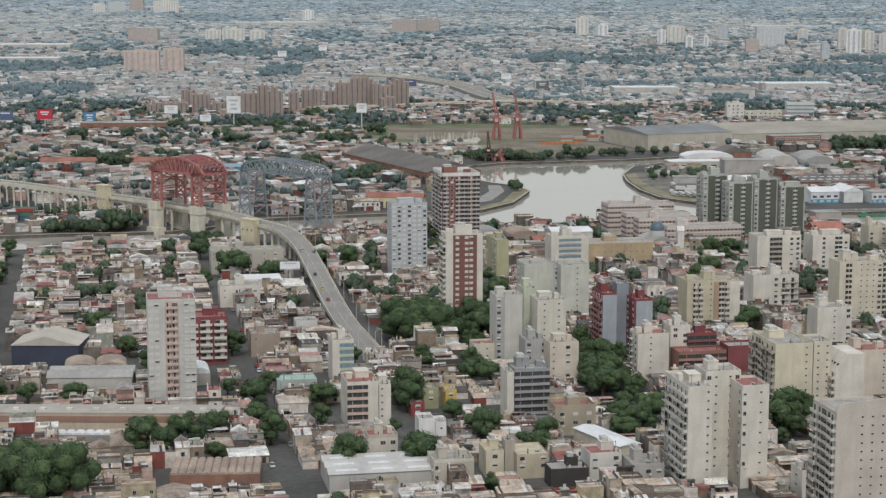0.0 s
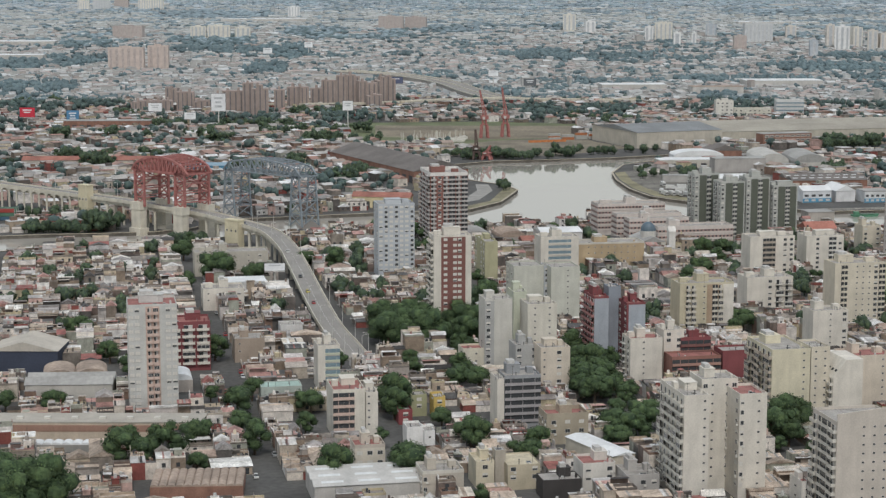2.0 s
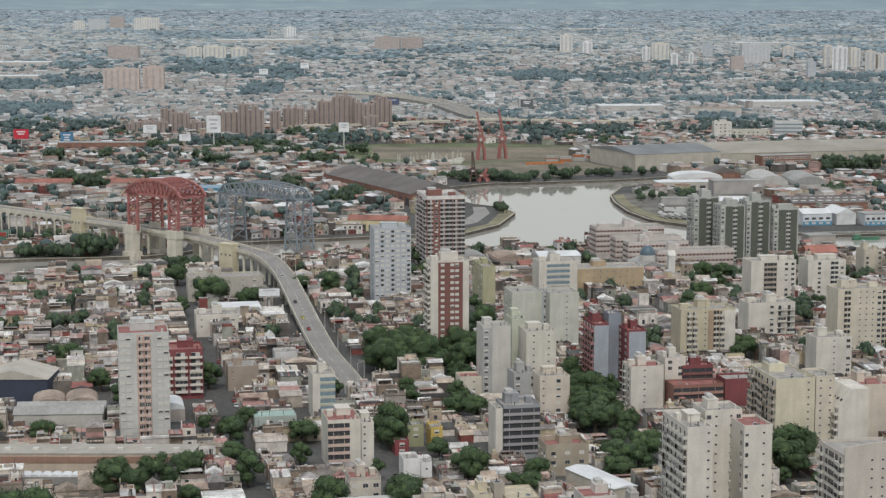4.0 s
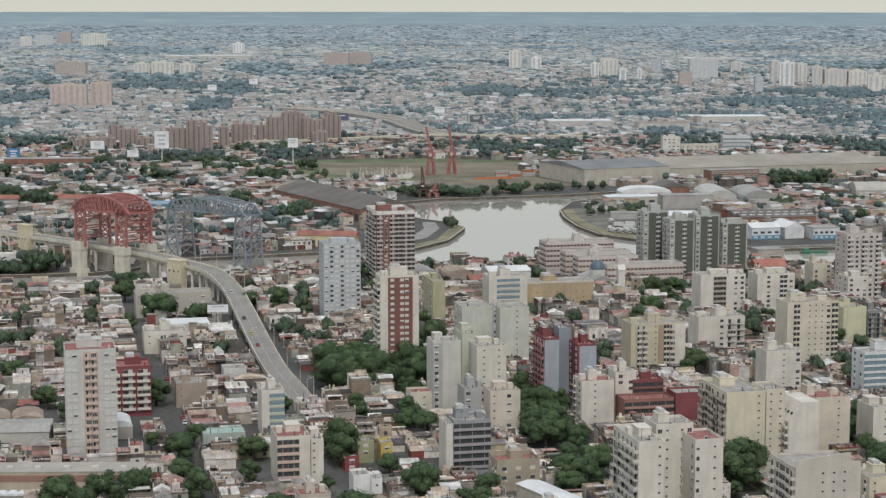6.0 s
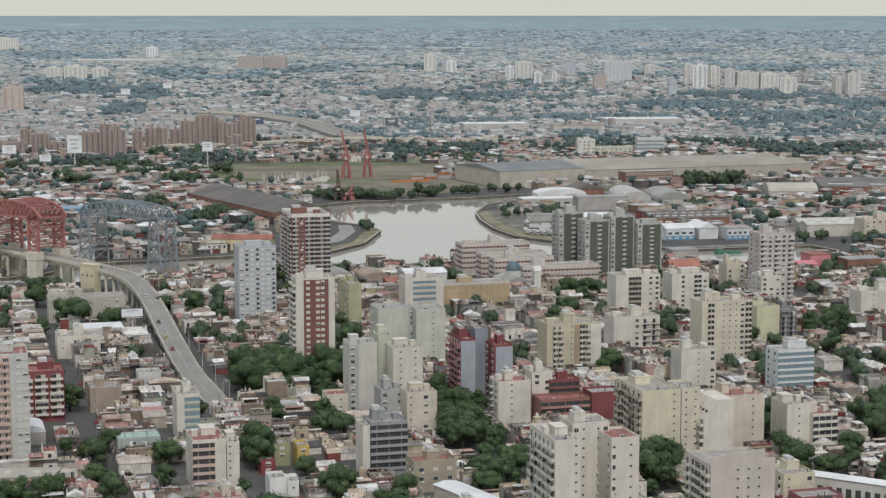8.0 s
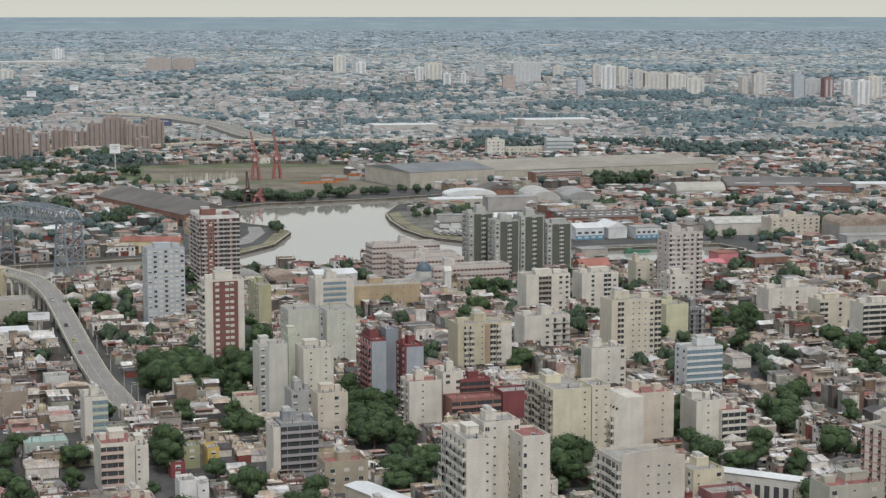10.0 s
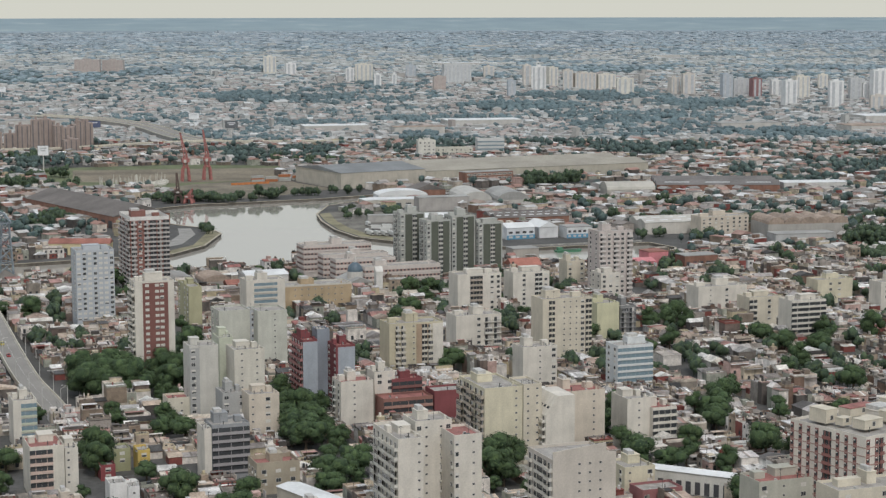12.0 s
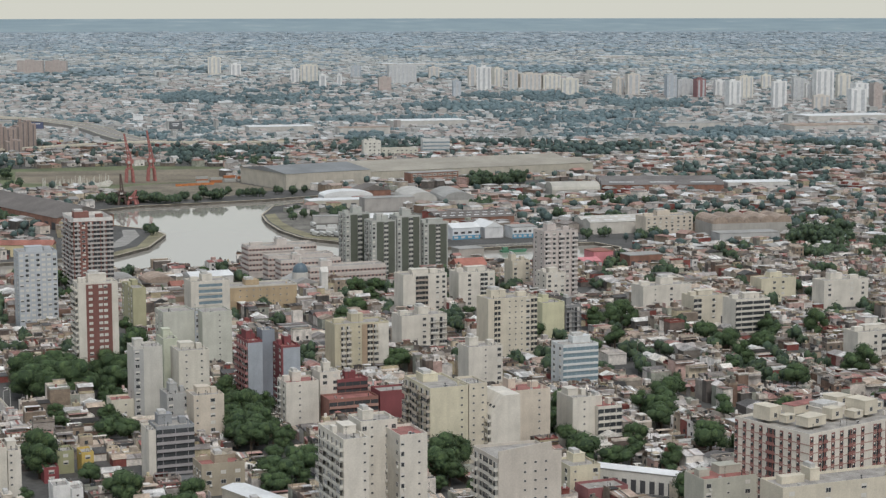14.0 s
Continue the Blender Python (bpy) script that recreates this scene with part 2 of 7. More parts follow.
        for e in (0, 1):
            for a, h in prof:
                if along == "y":
                    self.v.append((x0 + (x1 - x0) * a, y1 if e else y0, z0 + (z1 - z0) * h))
                else:
                    self.v.append((x1 if e else x0, y1 + (y0 - y1) * a, z0 + (z1 - z0) * h))
        w = n + 1
        self.f += [(k + i + 1, k + i, k + w + i, k + w + i + 1) for i in range(n)]
        self.f += [tuple(k + i for i in range(w)), tuple(k + 2 * w - 1 - i for i in range(w))]
        self.m += [m] * (n + 2)
        return self
    def mesh(self, name, mats):
        me = bpy.data.meshes.new(name)
        me.from_pydata(self.v, [], self.f)
        for x in (mats if isinstance(mats, (list, tuple)) else [mats]):
            me.materials.append(x)
        if any(self.m):
            me.polygons.foreach_set("material_index", self.m)
        me.update()
        if self.n:
            me.polygons.foreach_set("use_smooth", [True] * len(me.polygons))
            me.normals_split_custom_set(self.n)
        return me

def part(name, geo, mats, parent=None, label="", m=None):
    """One mesh object under a thing or a part."""
    ob = new(name, geo if isinstance(geo, bpy.types.Mesh) else geo.mesh(name, mats))
    ob.parent = parent
    if m is not None:
        ob.matrix_basis = m
    return tagged(ob, label)

YAW = 13.5
CA, SA = math.cos(radians(YAW)), math.sin(radians(YAW))
def grid_to_world(a, b):
    return a * CA - b * SA, a * SA + b * CA
def world_to_grid(x, y):
    return x * CA + y * SA, -x * SA + y * CA

EYE_Z, D0, L0 = 170.0, 2300.0, 4800.0
def far_place(x, y):
    """The plain past D0 climbs gently, and what stands on it is built smaller: place and scale."""
    d = math.hypot(x, y)
    if d <= D0:
        return x, y, 0.0, 1.0
    s = (L0 - (L0 - D0) ** 2 / (d - 2 * D0 + L0)) / d
    return x * s, y * s, EYE_Z * (1 - s), s

# ---- ground, river, quays ----
NEAR_BANK = [(-900, 850), (-620, 950), (-321, 1062), (-215, 1105), (-150, 1158), (-60, 1186), (-24, 1192), (55, 1216), (120, 1226), (205, 1196), (228, 1180), (282, 1200), (312, 1222)]
FAR_BANK = [(322, 1262), (310, 1292), (219, 1272), (170, 1298), (128, 1323), (103, 1352), (90, 1400), (83, 1460), (82, 1510), (95, 1575), (150, 1640), (260, 1676), (420, 1740),
            (420, 1768), (250, 1702), (160, 1672), (89, 1632), (30, 1612), (-19, 1598), (-62, 1560), (-66, 1500), (-30, 1446), (-6, 1420), (3, 1388), (-9, 1316), (-31, 1272), (-95, 1250),
            (-190, 1214), (-212, 1168), (-232, 1152), (-265, 1143), (-300, 1137), (-345, 1122), (-620, 1030), (-900, 935)]
RIVER = NEAR_BANK + FAR_BANK
def in_poly(x, y, poly):
    c = False
    for i in range(len(poly)):
        (x1, y1), (x2, y2) = poly[i], poly[i - 1]
        if (y1 > y) != (y2 > y) and x < (x2 - x1) * (y - y1) / (y2 - y1) + x1:
            c = not c
    return c
def near_edge(x, y, poly, d):
    for i in range(len(poly)):
        (x1, y1), (x2, y2) = poly[i - 1], poly[i]
        ex, ey = x2 - x1, y2 - y1
        k = max(0, min(1, ((x - x1) * ex + (y - y1) * ey) / (ex * ex + ey * ey)))
        if math.hypot(x - x1 - k * ex, y - y1 - k * ey) < d:
            return True
    return False

def build_ground():
    from mathutils.geometry import delaunay_2d_cdt
    n = 96
    ring = [(D0 * math.cos(i * math.tau / n), D0 * math.sin(i * math.tau / n)) for i in range(n)]
    pts = [Vector(p) for p in ring + RIVER]
    edges = [(i, (i + 1) % n) for i in range(n)] + [(n + i, n + (i + 1) % len(RIVER)) for i in range(len(RIVER))]
    vs, _, fs, *_ = delaunay_2d_cdt(pts, edges, [], 0, 1e-4)
    g = Geo()
    g.v = [(p.x, p.y, 0.0) for p in vs]
    for f in fs:
        cx, cy = sum(vs[i].x for i in f) / 3, sum(vs[i].y for i in f) / 3
        if not in_poly(cx, cy, RIVER):
            g.f.append(tuple(f))
            g.m.append(0)
    first = [min(range(len(vs)), key=lambda k: (vs[k].x - x) ** 2 + (vs[k].y - y) ** 2) for x, y in ring]
    for d in (2500, 2800, 3200, 3800, 4600, 5800, 7500, 10000, 14500):
        k = len(g.v)
        for i in range(n):
            a = i * math.tau / n
            g.v.append(far_place(d * math.cos(a), d * math.sin(a))[:3])
        cur = [k + i for i in range(n)]
        for i in range(n):
            g.f.append((first[i], cur[i], cur[(i + 1) % n], first[(i + 1) % n]))
            # outer rings take paler, bluer ground colours in place of distance haze
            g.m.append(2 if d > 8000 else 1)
        first = cur
    tagged(part("ground", g, [M["ground"], M["plain"], mat("haze_tinted_rim_ground", (.27, .335, .375), .95, .15, .002, .02)]), "grey-brown urban ground reaching to the horizon", "ground", kind="structure")
    w = Geo()
    w.face([(x, y, -1.9) for x, y in RIVER])
    ob = part("water", w, M["water"])
    tagged(ob, "calm brownish river water with soft reflections", "river", kind="structure")
    q, cop = Geo(), Geo()
    for i in range(len(RIVER)):
        (x1, y1), (x2, y2) = RIVER[i - 1], RIVER[i]
        a, b = Vector((x1, y1, 0)), Vector((x2, y2, 0))
        q.beam(a + Vector((0, 0, -1.3)), b + Vector((0, 0, -1.3)), 0.7, h=3.0)
        cop.beam(a + Vector((0, 0, .3)), b + Vector((0, 0, .3)), 1.5, h=.24)
    tagged(part("quay_wall", q, mat("stained_quay_stone", (.15, .135, .115), .9, .35, .12, .8, streak=.3)), "dark stained stone quay wall along the river", "quay", kind="structure")
    tagged(part("quay_coping", cop, mat("tan_coping_stone", (.40, .355, .28), .9, .25, .1, .8)), "tan stone coping on the quay wall", "quay", kind="structure")
build_ground()

# ---- distance: glowing backdrop ring, horizon haze painted in its colour ----
def build_backdrop():
    m = bpy.data.materials.new("hazy_plain_backdrop")
    m.use_nodes = True
    n, l = m.node_tree.nodes, m.node_tree.links
    b = n["Principled BSDF"]
    b.inputs["Roughness"].default_value = 1
    tc = n.new("ShaderNodeTexCoord")
    mp = n.new("ShaderNodeMapping")
    mp.inputs["Scale"].default_value = (.012, .012, .16)
    l.new(tc.outputs["Object"], mp.inputs[0])
    t = n.new("ShaderNodeTexNoise")
    t.inputs["Scale"].default_value, t.inputs["Detail"].default_value = 1.0, 6
    l.new(mp.outputs[0], t.inputs[0])
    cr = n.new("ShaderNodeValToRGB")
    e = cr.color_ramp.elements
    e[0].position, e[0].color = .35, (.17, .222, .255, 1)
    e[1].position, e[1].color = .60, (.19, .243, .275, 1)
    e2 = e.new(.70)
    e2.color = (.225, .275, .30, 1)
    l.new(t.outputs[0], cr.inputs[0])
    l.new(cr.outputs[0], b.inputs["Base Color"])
    # the band also emits, so the painted haze glows by itself
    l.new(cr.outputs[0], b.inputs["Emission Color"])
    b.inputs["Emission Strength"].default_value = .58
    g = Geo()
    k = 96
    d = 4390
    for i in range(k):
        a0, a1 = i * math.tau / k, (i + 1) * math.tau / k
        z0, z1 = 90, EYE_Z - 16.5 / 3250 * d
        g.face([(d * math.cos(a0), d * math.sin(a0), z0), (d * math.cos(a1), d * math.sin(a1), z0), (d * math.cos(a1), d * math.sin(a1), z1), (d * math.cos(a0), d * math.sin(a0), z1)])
    tagged(part("backdrop", g, m), "glowing backdrop of distant plain in painted blue-grey haze", "backdrop", kind="structure")
build_backdrop()

FOOT, KEEP = [], []      # footprints that the low houses keep clear of

# ---- buildings ----
_unit = {}
def unit_mesh(kind, w, col=None):
    """Shared facade pieces, standing on their own floor line, facing -y: windows, balconies, glazed bands."""
    key = (kind, round(w, 1), id(col))
    if key in _unit:
        return _unit[key]
    w = round(w, 1)
    g = Geo()
    if kind in "wchoa":          # window: clear, closed shutter, half shutter, small
        ww, hh, z = (w, 1.3, .95) if kind != "o" else (min(w, .75), .55, 1.5)
        if kind == "c":
            hh, z = 1.1, 1.1
        if kind == "a":         # cooler box on brackets below the sill
            g.box(ww * .1, -.45, .15, ww * .1 + .85, .02, .75, 2)
        t = .09
        g.box(-ww / 2 - t, -.09, z - t, ww / 2 + t, .02, z, 0)
        g.box(-ww / 2 - t, -.09, z + hh, ww / 2 + t, .02, z + hh + t, 0)
        g.box(-ww / 2 - t, -.09, z, -ww / 2, .02, z + hh, 0)
        g.box(ww / 2, -.09, z, ww / 2 + t, .02, z + hh, 0)
        g.face([(-ww / 2, -.02, z), (ww / 2, -.02, z), (ww / 2, -.02, z + hh), (-ww / 2, -.02, z + hh)], 2 if kind == "c" else 1)
        if kind == "h":
            g.box(-ww / 2, -.05, z + hh * .45, ww / 2, -.01, z + hh, 2)
        if kind == "w" and ww > 1:
            g.box(-.03, -.05, z, .03, -.02, z + hh, 0)
        me = g.mesh("window", [M["frame"], M["glass"], M["shutter"]])
    elif kind in "bBv":          # balcony with a solid or a railed front, with its door
        dp = 1.25
        g.box(-w / 2, -dp, -.12, w / 2, .02, .06, 0)
        if kind == "b":
            g.box(-w / 2, -dp, .06, w / 2, -dp + .1, 1.0, 0)
            g.box(-w / 2, -dp + .1, .06, -w / 2 + .1, .0, 1.0, 0)
            g.box(w / 2 - .1, -dp + .1, .06, w / 2, .0, 1.0, 0)
        elif kind == "B":
            g.box(-w / 2, -dp, .95, w / 2, -dp + .06, 1.02, 3)
            k = max(4, int(w / .35))
            for i in range(k + 1):
                x = -w / 2 + i * w / k
                g.box(x - .025, -dp + .01, .06, x + .025, -dp + .05, .95, 3, bottom=False)
        if kind == "v":         # glazed in by its owner
            g.box(-w / 2, -dp, .06, w / 2, -dp + .1, 1.0, 0)
            g.face([(-w / 2, -dp + .04, 1.0), (w / 2, -dp + .04, 1.0), (w / 2, -dp + .04, 2.35), (-w / 2, -dp + .04, 2.35)], 1)
            g.face([(-w / 2, 0, .1), (-w / 2, -dp + .04, .1), (-w / 2, -dp + .04, 2.35), (-w / 2, 0, 2.35)], 0)
            for i in range(4):
                x = -w / 2 + .04 + i * (w - .08) / 3
                g.box(x - .05, -dp, 1.0, x + .05, -dp + .08, 2.35, 2)
            g.box(-w / 2, -dp, 2.35, w / 2, .02, 2.5, 0)
        dw = w * .36
        g.face([(-dw, -.03, .1), (dw * .9, -.03, .1), (dw * .9, -.03, 2.2), (-dw, -.03, 2.2)], 1)
        g.box(-dw - .1, -.06, 2.2, dw, .02, 2.32, 2)
        g.box(-.06, -.06, .1, .04, -.02, 2.2, 2)
        g.box(.04, -.08, .1, dw * .9, -.035, 2.2, 2)
        me = g.mesh("balcony", [col or M["shutter"], M["glass"], M["frame"], M["steel_dark"]])
    elif kind == "r":           # recessed-looking loggia: dark opening between slabs
        g.face([(-w / 2, -.04, .1), (w / 2, -.04, .1), (w / 2, -.04, 2.45), (-w / 2, -.04, 2.45)], 1)
        g.box(-w / 2, -.55, -.15, w / 2, .02, .08, 0)
        g.box(-w / 2, -.55, .08, w / 2, -.47, .95, 0)
        g.box(-.08, -.3, .08, .08, -.04, 2.4, 0)
        me = g.mesh("loggia", [col or M["shutter"], M["glass"], M["frame"]])
    elif kind == "s":           # brown strip that runs from floor to floor, with its window and a half-drawn blind
        g.box(-w * .4, -.1, 0, w * .4, .02, 2.64, 0)
        g.box(-w * .3, -.16, .9, w * .3, -.08, 2.1, 1)
        g.box(-w * .3, -.2, 1.7, w * .05, -.14, 2.1, 2)
        me = g.mesh("window_strip", [col or M["shutter"], M["glass"], M["shutter"]])
    elif kind == "n":           # band of small windows in a terracotta stripe between pale slabs
        g.box(-w / 2, -.35, -.1, w / 2, .02, .35, 0)
        g.box(-w / 2, -.1, 1.0, w / 2, .02, 2.3, 3)
        k = max(2, int(w / 2.2))
        for i in range(k):
            x = -w / 2 + (i + .5) * w / k
            g.box(x - .6, -.14, 1.15, x + .6, -.08, 2.15, 1)
        me = g.mesh("window_band", [col or M["shutter"], M["glass"], M["frame"], M["terracotta"]])
    elif kind == "g":           # glazed band with slab edge
        g.face([(-w / 2, -.03, .75), (w / 2, -.03, .75), (w / 2, -.03, 2.35), (-w / 2, -.03, 2.35)], 1)
        g.box(-w / 2, -.3, -.15, w / 2, .02, .72, 0)
        for i in range(1, max(2, int(w / 1.5))):
            x = -w / 2 + i * w / max(2, int(w / 1.5))
            g.box(x - .04, -.08, .75, x + .04, -.02, 2.35, 2)
        me = g.mesh("glazed_band", [col or M["shutter"], M["band_glass"], M["frame"]])
    _unit[key] = me
    return me

M["pale_tile"] = mat("sandy_roof_tile", (.52, .46, .34), .85, .2, .3, 2)
M["teal"] = mat("pale_teal_roof", (.36, .48, .43), .8, .15, .2, 2)
NAMES = {"w": "window", "a": "window", "p": "window", "c": "window", "h": "window", "o": "window", "b": "balcony", "v": "balcony", "B": "balcony", "r": "loggia", "g": "window_band", "n": "window_band", "s": "window_strip"}
M["terracotta"] = mat("terracotta_band", (.42, .285, .25), .85, .15, .3, 2)
M["steel_dark"] = mat("dark_railing", (.06, .06, .06), .6, .1, 1, 6)
M["band_glass"] = mat("blue_tinted_glass", (.20, .275, .315), .12, .1, .4, 2, bump=0)

def facade(parent, origin, turn, width, bays, floors, fh, z0=0.0, col=None, rng=None, skip=()):
    """Places windows and balconies, floor by floor, on one wall. Bays: a letter each; '.' stays blank."""
    bw = width / len(bays)
    base = pose(*origin, 0, 0, turn)
    for f in range(floors):
        if f in skip:
            continue
        for i, k in enumerate(bays):
            if k == ".":
                continue
            x = (i + .5) * bw
            if k == "w":
                k2 = rng.choice("wwahhca") if rng else "w"
                me = unit_mesh(k2, min(1.7, bw * .55))
            elif k == "p":
                k2 = rng.choice("cccchcc")
                me = unit_mesh(k2, min(1.8, bw * .7))
            elif k == "o":
                k2, me = "o", unit_mesh("o", .8)
            else:
                k2 = "v" if k in "bB" and rng and rng.random() < .16 else k
                me = unit_mesh(k2, bw * (.99 if k in "rgn" else 1.0 if k == "s" else .86), col)
            part(NAMES[k2], me, None, parent, m=base @ pose(x, 0, z0 + f * fh))

_fit = {}
def fitting(kind):
    """Small shared roof pieces: cooler box, vent pipe, aerial, clothes line, rubble heap."""
    if kind not in _fit:
        g = Geo()
        if kind == "air_conditioner":
            g.box(-.5, -.3, .1, .5, .3, .9, 0).box(-.4, -.33, .2, .4, -.29, .8, 1)
        elif kind == "vent_pipe":
            g.cyl(0, 0, 0, 1.5, .16, .16, 6, 1).cyl(0, 0, 1.5, 1.75, .3, .2, 6, 1)
        elif kind == "aerial":
            g.beam((0, 0, 0), (0, 0, 4), .09, 1).beam((-.8, 0, 3.6), (.8, 0, 3.6), .07, 1).beam((-.5, 0, 3.9), (.5, 0, 3.9), .07, 1)
        elif kind == "clothes_rack":
            g.beam((-1.5, 0, 0), (-1.5, 0, 1.9), .1, 1).beam((1.5, 0, 0), (1.5, 0, 1.9), .1, 1).beam((-1.5, 0, 1.85), (1.5, 0, 1.85), .06, 1).box(-1.2, -.03, .9, -.3, .03, 1.8, 0).box(.1, -.03, 1.0, .8, .03, 1.8, 0)
        elif kind == "skylight":
            g.box(-.8, -1.1, 0, .8, 1.1, .35, 0).box(-.7, -1.0, .35, .7, 1.0, .42, 1)
        _fit[kind] = g.mesh(kind, [M["tank"], M["steel_dark"] if kind != "skylight" else M["glass"]])
    return _fit[kind]

def apartment(label, x, y, w, d, h, wall, front="ww", left="", col=None, floors=None, roof="membrane", hut=.35, tank=True,
              category="apartment building", seed=1, ground=1, strips=(), right="", parapet=.9, group="", yaw=YAW, cap=None):
    """Apartment block: its front-left corner stands at x, y. Strips: painted fields (from, to, paint) proud of the front."""
    rng = random.Random(seed * 77 + int(x * 3) + int(y))
    h -= parapet
    e = new("apartment_building")
    e.matrix_basis = pose(x, y, 0, 0, 0, yaw)
    tagged(e, label, category, group)
    if yaw == YAW:
        FOOT.append((x, y, w, d))
    else:
        KEEP.append((x, y, w, d, yaw))
    part("wall", Geo().box(0, 0, 0, w, d, h), wall, e)
    part("roof", Geo().box(.25, .25, h, w - .25, d - .25, h + .08), M[roof], e)
    part("parapet", Geo().ring(0, 0, w, d, h, h + parapet, .22), cap or wall, e)
    if hut:
        style = rng.randrange(3)
        hw, hd = max(3.0, w * hut * (1, 1.25, .75)[style]), max(3.0, min(d * .4, 7))
        hx = min(max(.8, w * rng.uniform(.15, .5)), w - hw - .6)
        hh = (2.9, 2.5, 3.6)[style]
        hy = min(d * rng.uniform(.4, .6), d - hd - .4)
        part("lift_house", Geo().box(hx, hy, h + .08, hx + hw, hy + hd, h + hh).box(hx - .15, hy - .15, h + hh, hx + hw + .15, hy + hd + .15, h + hh + .2), wall, e)
        if tank and style != 1:
            part("water_tank", Geo().box(hx + .4, hy + .5, h + hh + .2, hx + hw * .6, hy + hd - .5, h + hh + 1.5), M["tank"], e)
        if style != 0:
            ax = w * .08 if hx > w * .3 else w * .72
            part("roof_room", Geo().box(ax, d * .5, h + .08, ax + w * .18, d * .5 + 3, h + 2.3), wall, e)
        part("vent_shaft", Geo().box(w * .86, d * .2, h + .08, w * .86 + .7, d * .2 + .6, h + 1.5), wall, e)
    for k in rng.sample(("air_conditioner", "aerial", "vent_pipe", "clothes_rack", "skylight"), 3 if y < 900 else 1):
        part(k, fitting(k), None, e, m=pose(w * rng.uniform(.12, .88), d * rng.uniform(.08, .22), h + .08, 0, 0, rng.choice((0, 90))))
    floors = floors or max(1, round(h / 2.85))
    fh = h / floors
    for s0, s1, pm in strips:
        part("facade_panel", Geo().box(s0 * w, -.12, .3, s1 * w, 0.02, h), pm, e)
    if front:
        facade(e, (0, -.12 if strips else 0, 0), 0, w, front, floors - ground, fh, ground * fh, col, rng)
    if left:
        facade(e, (0, d, 0), -90, d, left, floors - ground, fh, ground * fh, col, rng)
    if right:
        facade(e, (w, 0, 0), 90, d, right, floors - ground, fh, ground * fh, col, rng)
    return e

WHITE, CREAM, BEIGE, YELLOW = paint(.665, .625, .555), paint(.625, .57, .465), paint(.62, .55, .46), paint(.64, .59, .45)
GREYW, GREY, DGREY, BGREY = paint(.555, .54, .495), paint(.40, .40, .39), paint(.24, .24, .24), paint(.27, .30, .34)
BRICK, MAROON, SALMON, PALEG, OLIVE = paint(.22, .10, .085), paint(.22, .068, .072), paint(.56, .41, .34), paint(.53, .55, .44), paint(.42, .40, .26)
BLUEG2 = paint(.37, .40, .44)
PINKGREY, GREENGREY, BLUEGREY, LBLUE = paint(.50, .44, .41), paint(.115, .125, .10), paint(.47, .50, .53), paint(.37, .46, .51)

apartment("tall pale apartment tower with salmon centre bays", -145.8, 665, 18.6, 18, 43, paint(.55, .55, .525), "pp.bb.pp", "pp", paint(.60, .46, .40), 15, "tile_red", .5, strips=((.36, .64, SALMON),), seed=2)
apartment("maroon apartment block with white balcony bands", -145.9, 741.7, 18.4, 16, 21.3, MAROON, "bbb", "", WHITE, 7, "tile_red", seed=3)
apartment("narrow pale apartment house with green glazed bands", -78.2, 709.8, 9, 14, 18.5, WHITE, ".gg", "", PALEG, 6, seed=4)
apartment("cream apartment house with dark maroon loggias", -64.5, 633.4, 11.8, 18, 18.2, paint(.66, .62, .54), "rr.", "", paint(.58, .44, .38), 6, "tile_red", seed=5)
apartment("plain white side wing of an apartment house", -52.9, 637.6, 4.5, 14, 16.5, WHITE, "o.", "", None, 6, seed=6)
apartment("pale blue-grey apartment tower with rows of windows", -74, 983.6, 20.3, 16, 41, BLUEGREY, "pwpwppw", "pw", None, 15, seed=7)
apartment("brown apartment tower with stacked white balconies", -50, 1084.7, 23.1, 33, 47.2, paint(.26, .125, .105), "bwbrbr", "bbb", paint(.47, .44, .42), 17, hut=.5, seed=8, parapet=2.2, cap=paint(.70, .68, .65))
apartment("red brick apartment tower with white side walls", -36.9, 836.1, 18.2, 12, 45.3, WHITE, "..p.pp..", "bb", WHITE, 16, hut=.6, strips=((.2, .84, BRICK),), seed=9)
apartment("olive and cream apartment block with a blank wall", -14.6, 955.6, 6.9, 26, 24.7, OLIVE, "", "w.ww", None, 9, seed=10)
apartment("tall pale apartment tower with a blank end wall", -11.2, 744.8, 11.9, 12, 31.8, GREYW, "w...", "", None, 11, hut=.3, tank=False, seed=11, strips=((0, .34, GREY),))
apartment("pale green blank-walled apartment tower", .8, 762, 6, 12, 32, PALEG, "", "", None, 11, tank=False, seed=12)
apartment("cream apartment tower with a strip of small windows", 6.8, 738.5, 12.6, 14, 31, paint(.62, .585, .51), ".o..o.", "", None, 11, seed=13)
apartment("low cream apartment house with few windows", 12, 709.3, 12.2, 13, 18.6, BEIGE, "o.w.", "", None, 6, seed=14)
apartment("grey stepped apartment house with a roof terrace", 1.8, 718.3, 9.4, 12, 17.7, GREY, "w.w", "", None, 6, seed=15)
apartment("pale blank-walled apartment block", .8, 857.6, 14.9, 16, 27.6, paint(.54, .54, .475), "", "ww", None, 10, hut=0, seed=16)
apartment("pale blank-walled apartment block", 18.8, 854.9, 14.2, 16, 27.6, paint(.54, .54, .475), "...o..", "", None, 10, hut=0, seed=17)
apartment("narrow blue-grey link between two blank blocks", 15.4, 862, 3.2, 10, 27, BLUEGREY, "w", "", None, 10, hut=0, seed=18)
apartment("white office block with blue glazed bands", 15.9, 1005.2, 22, 15, 20, WHITE, ".ggg.", "", WHITE, 6, seed=19)
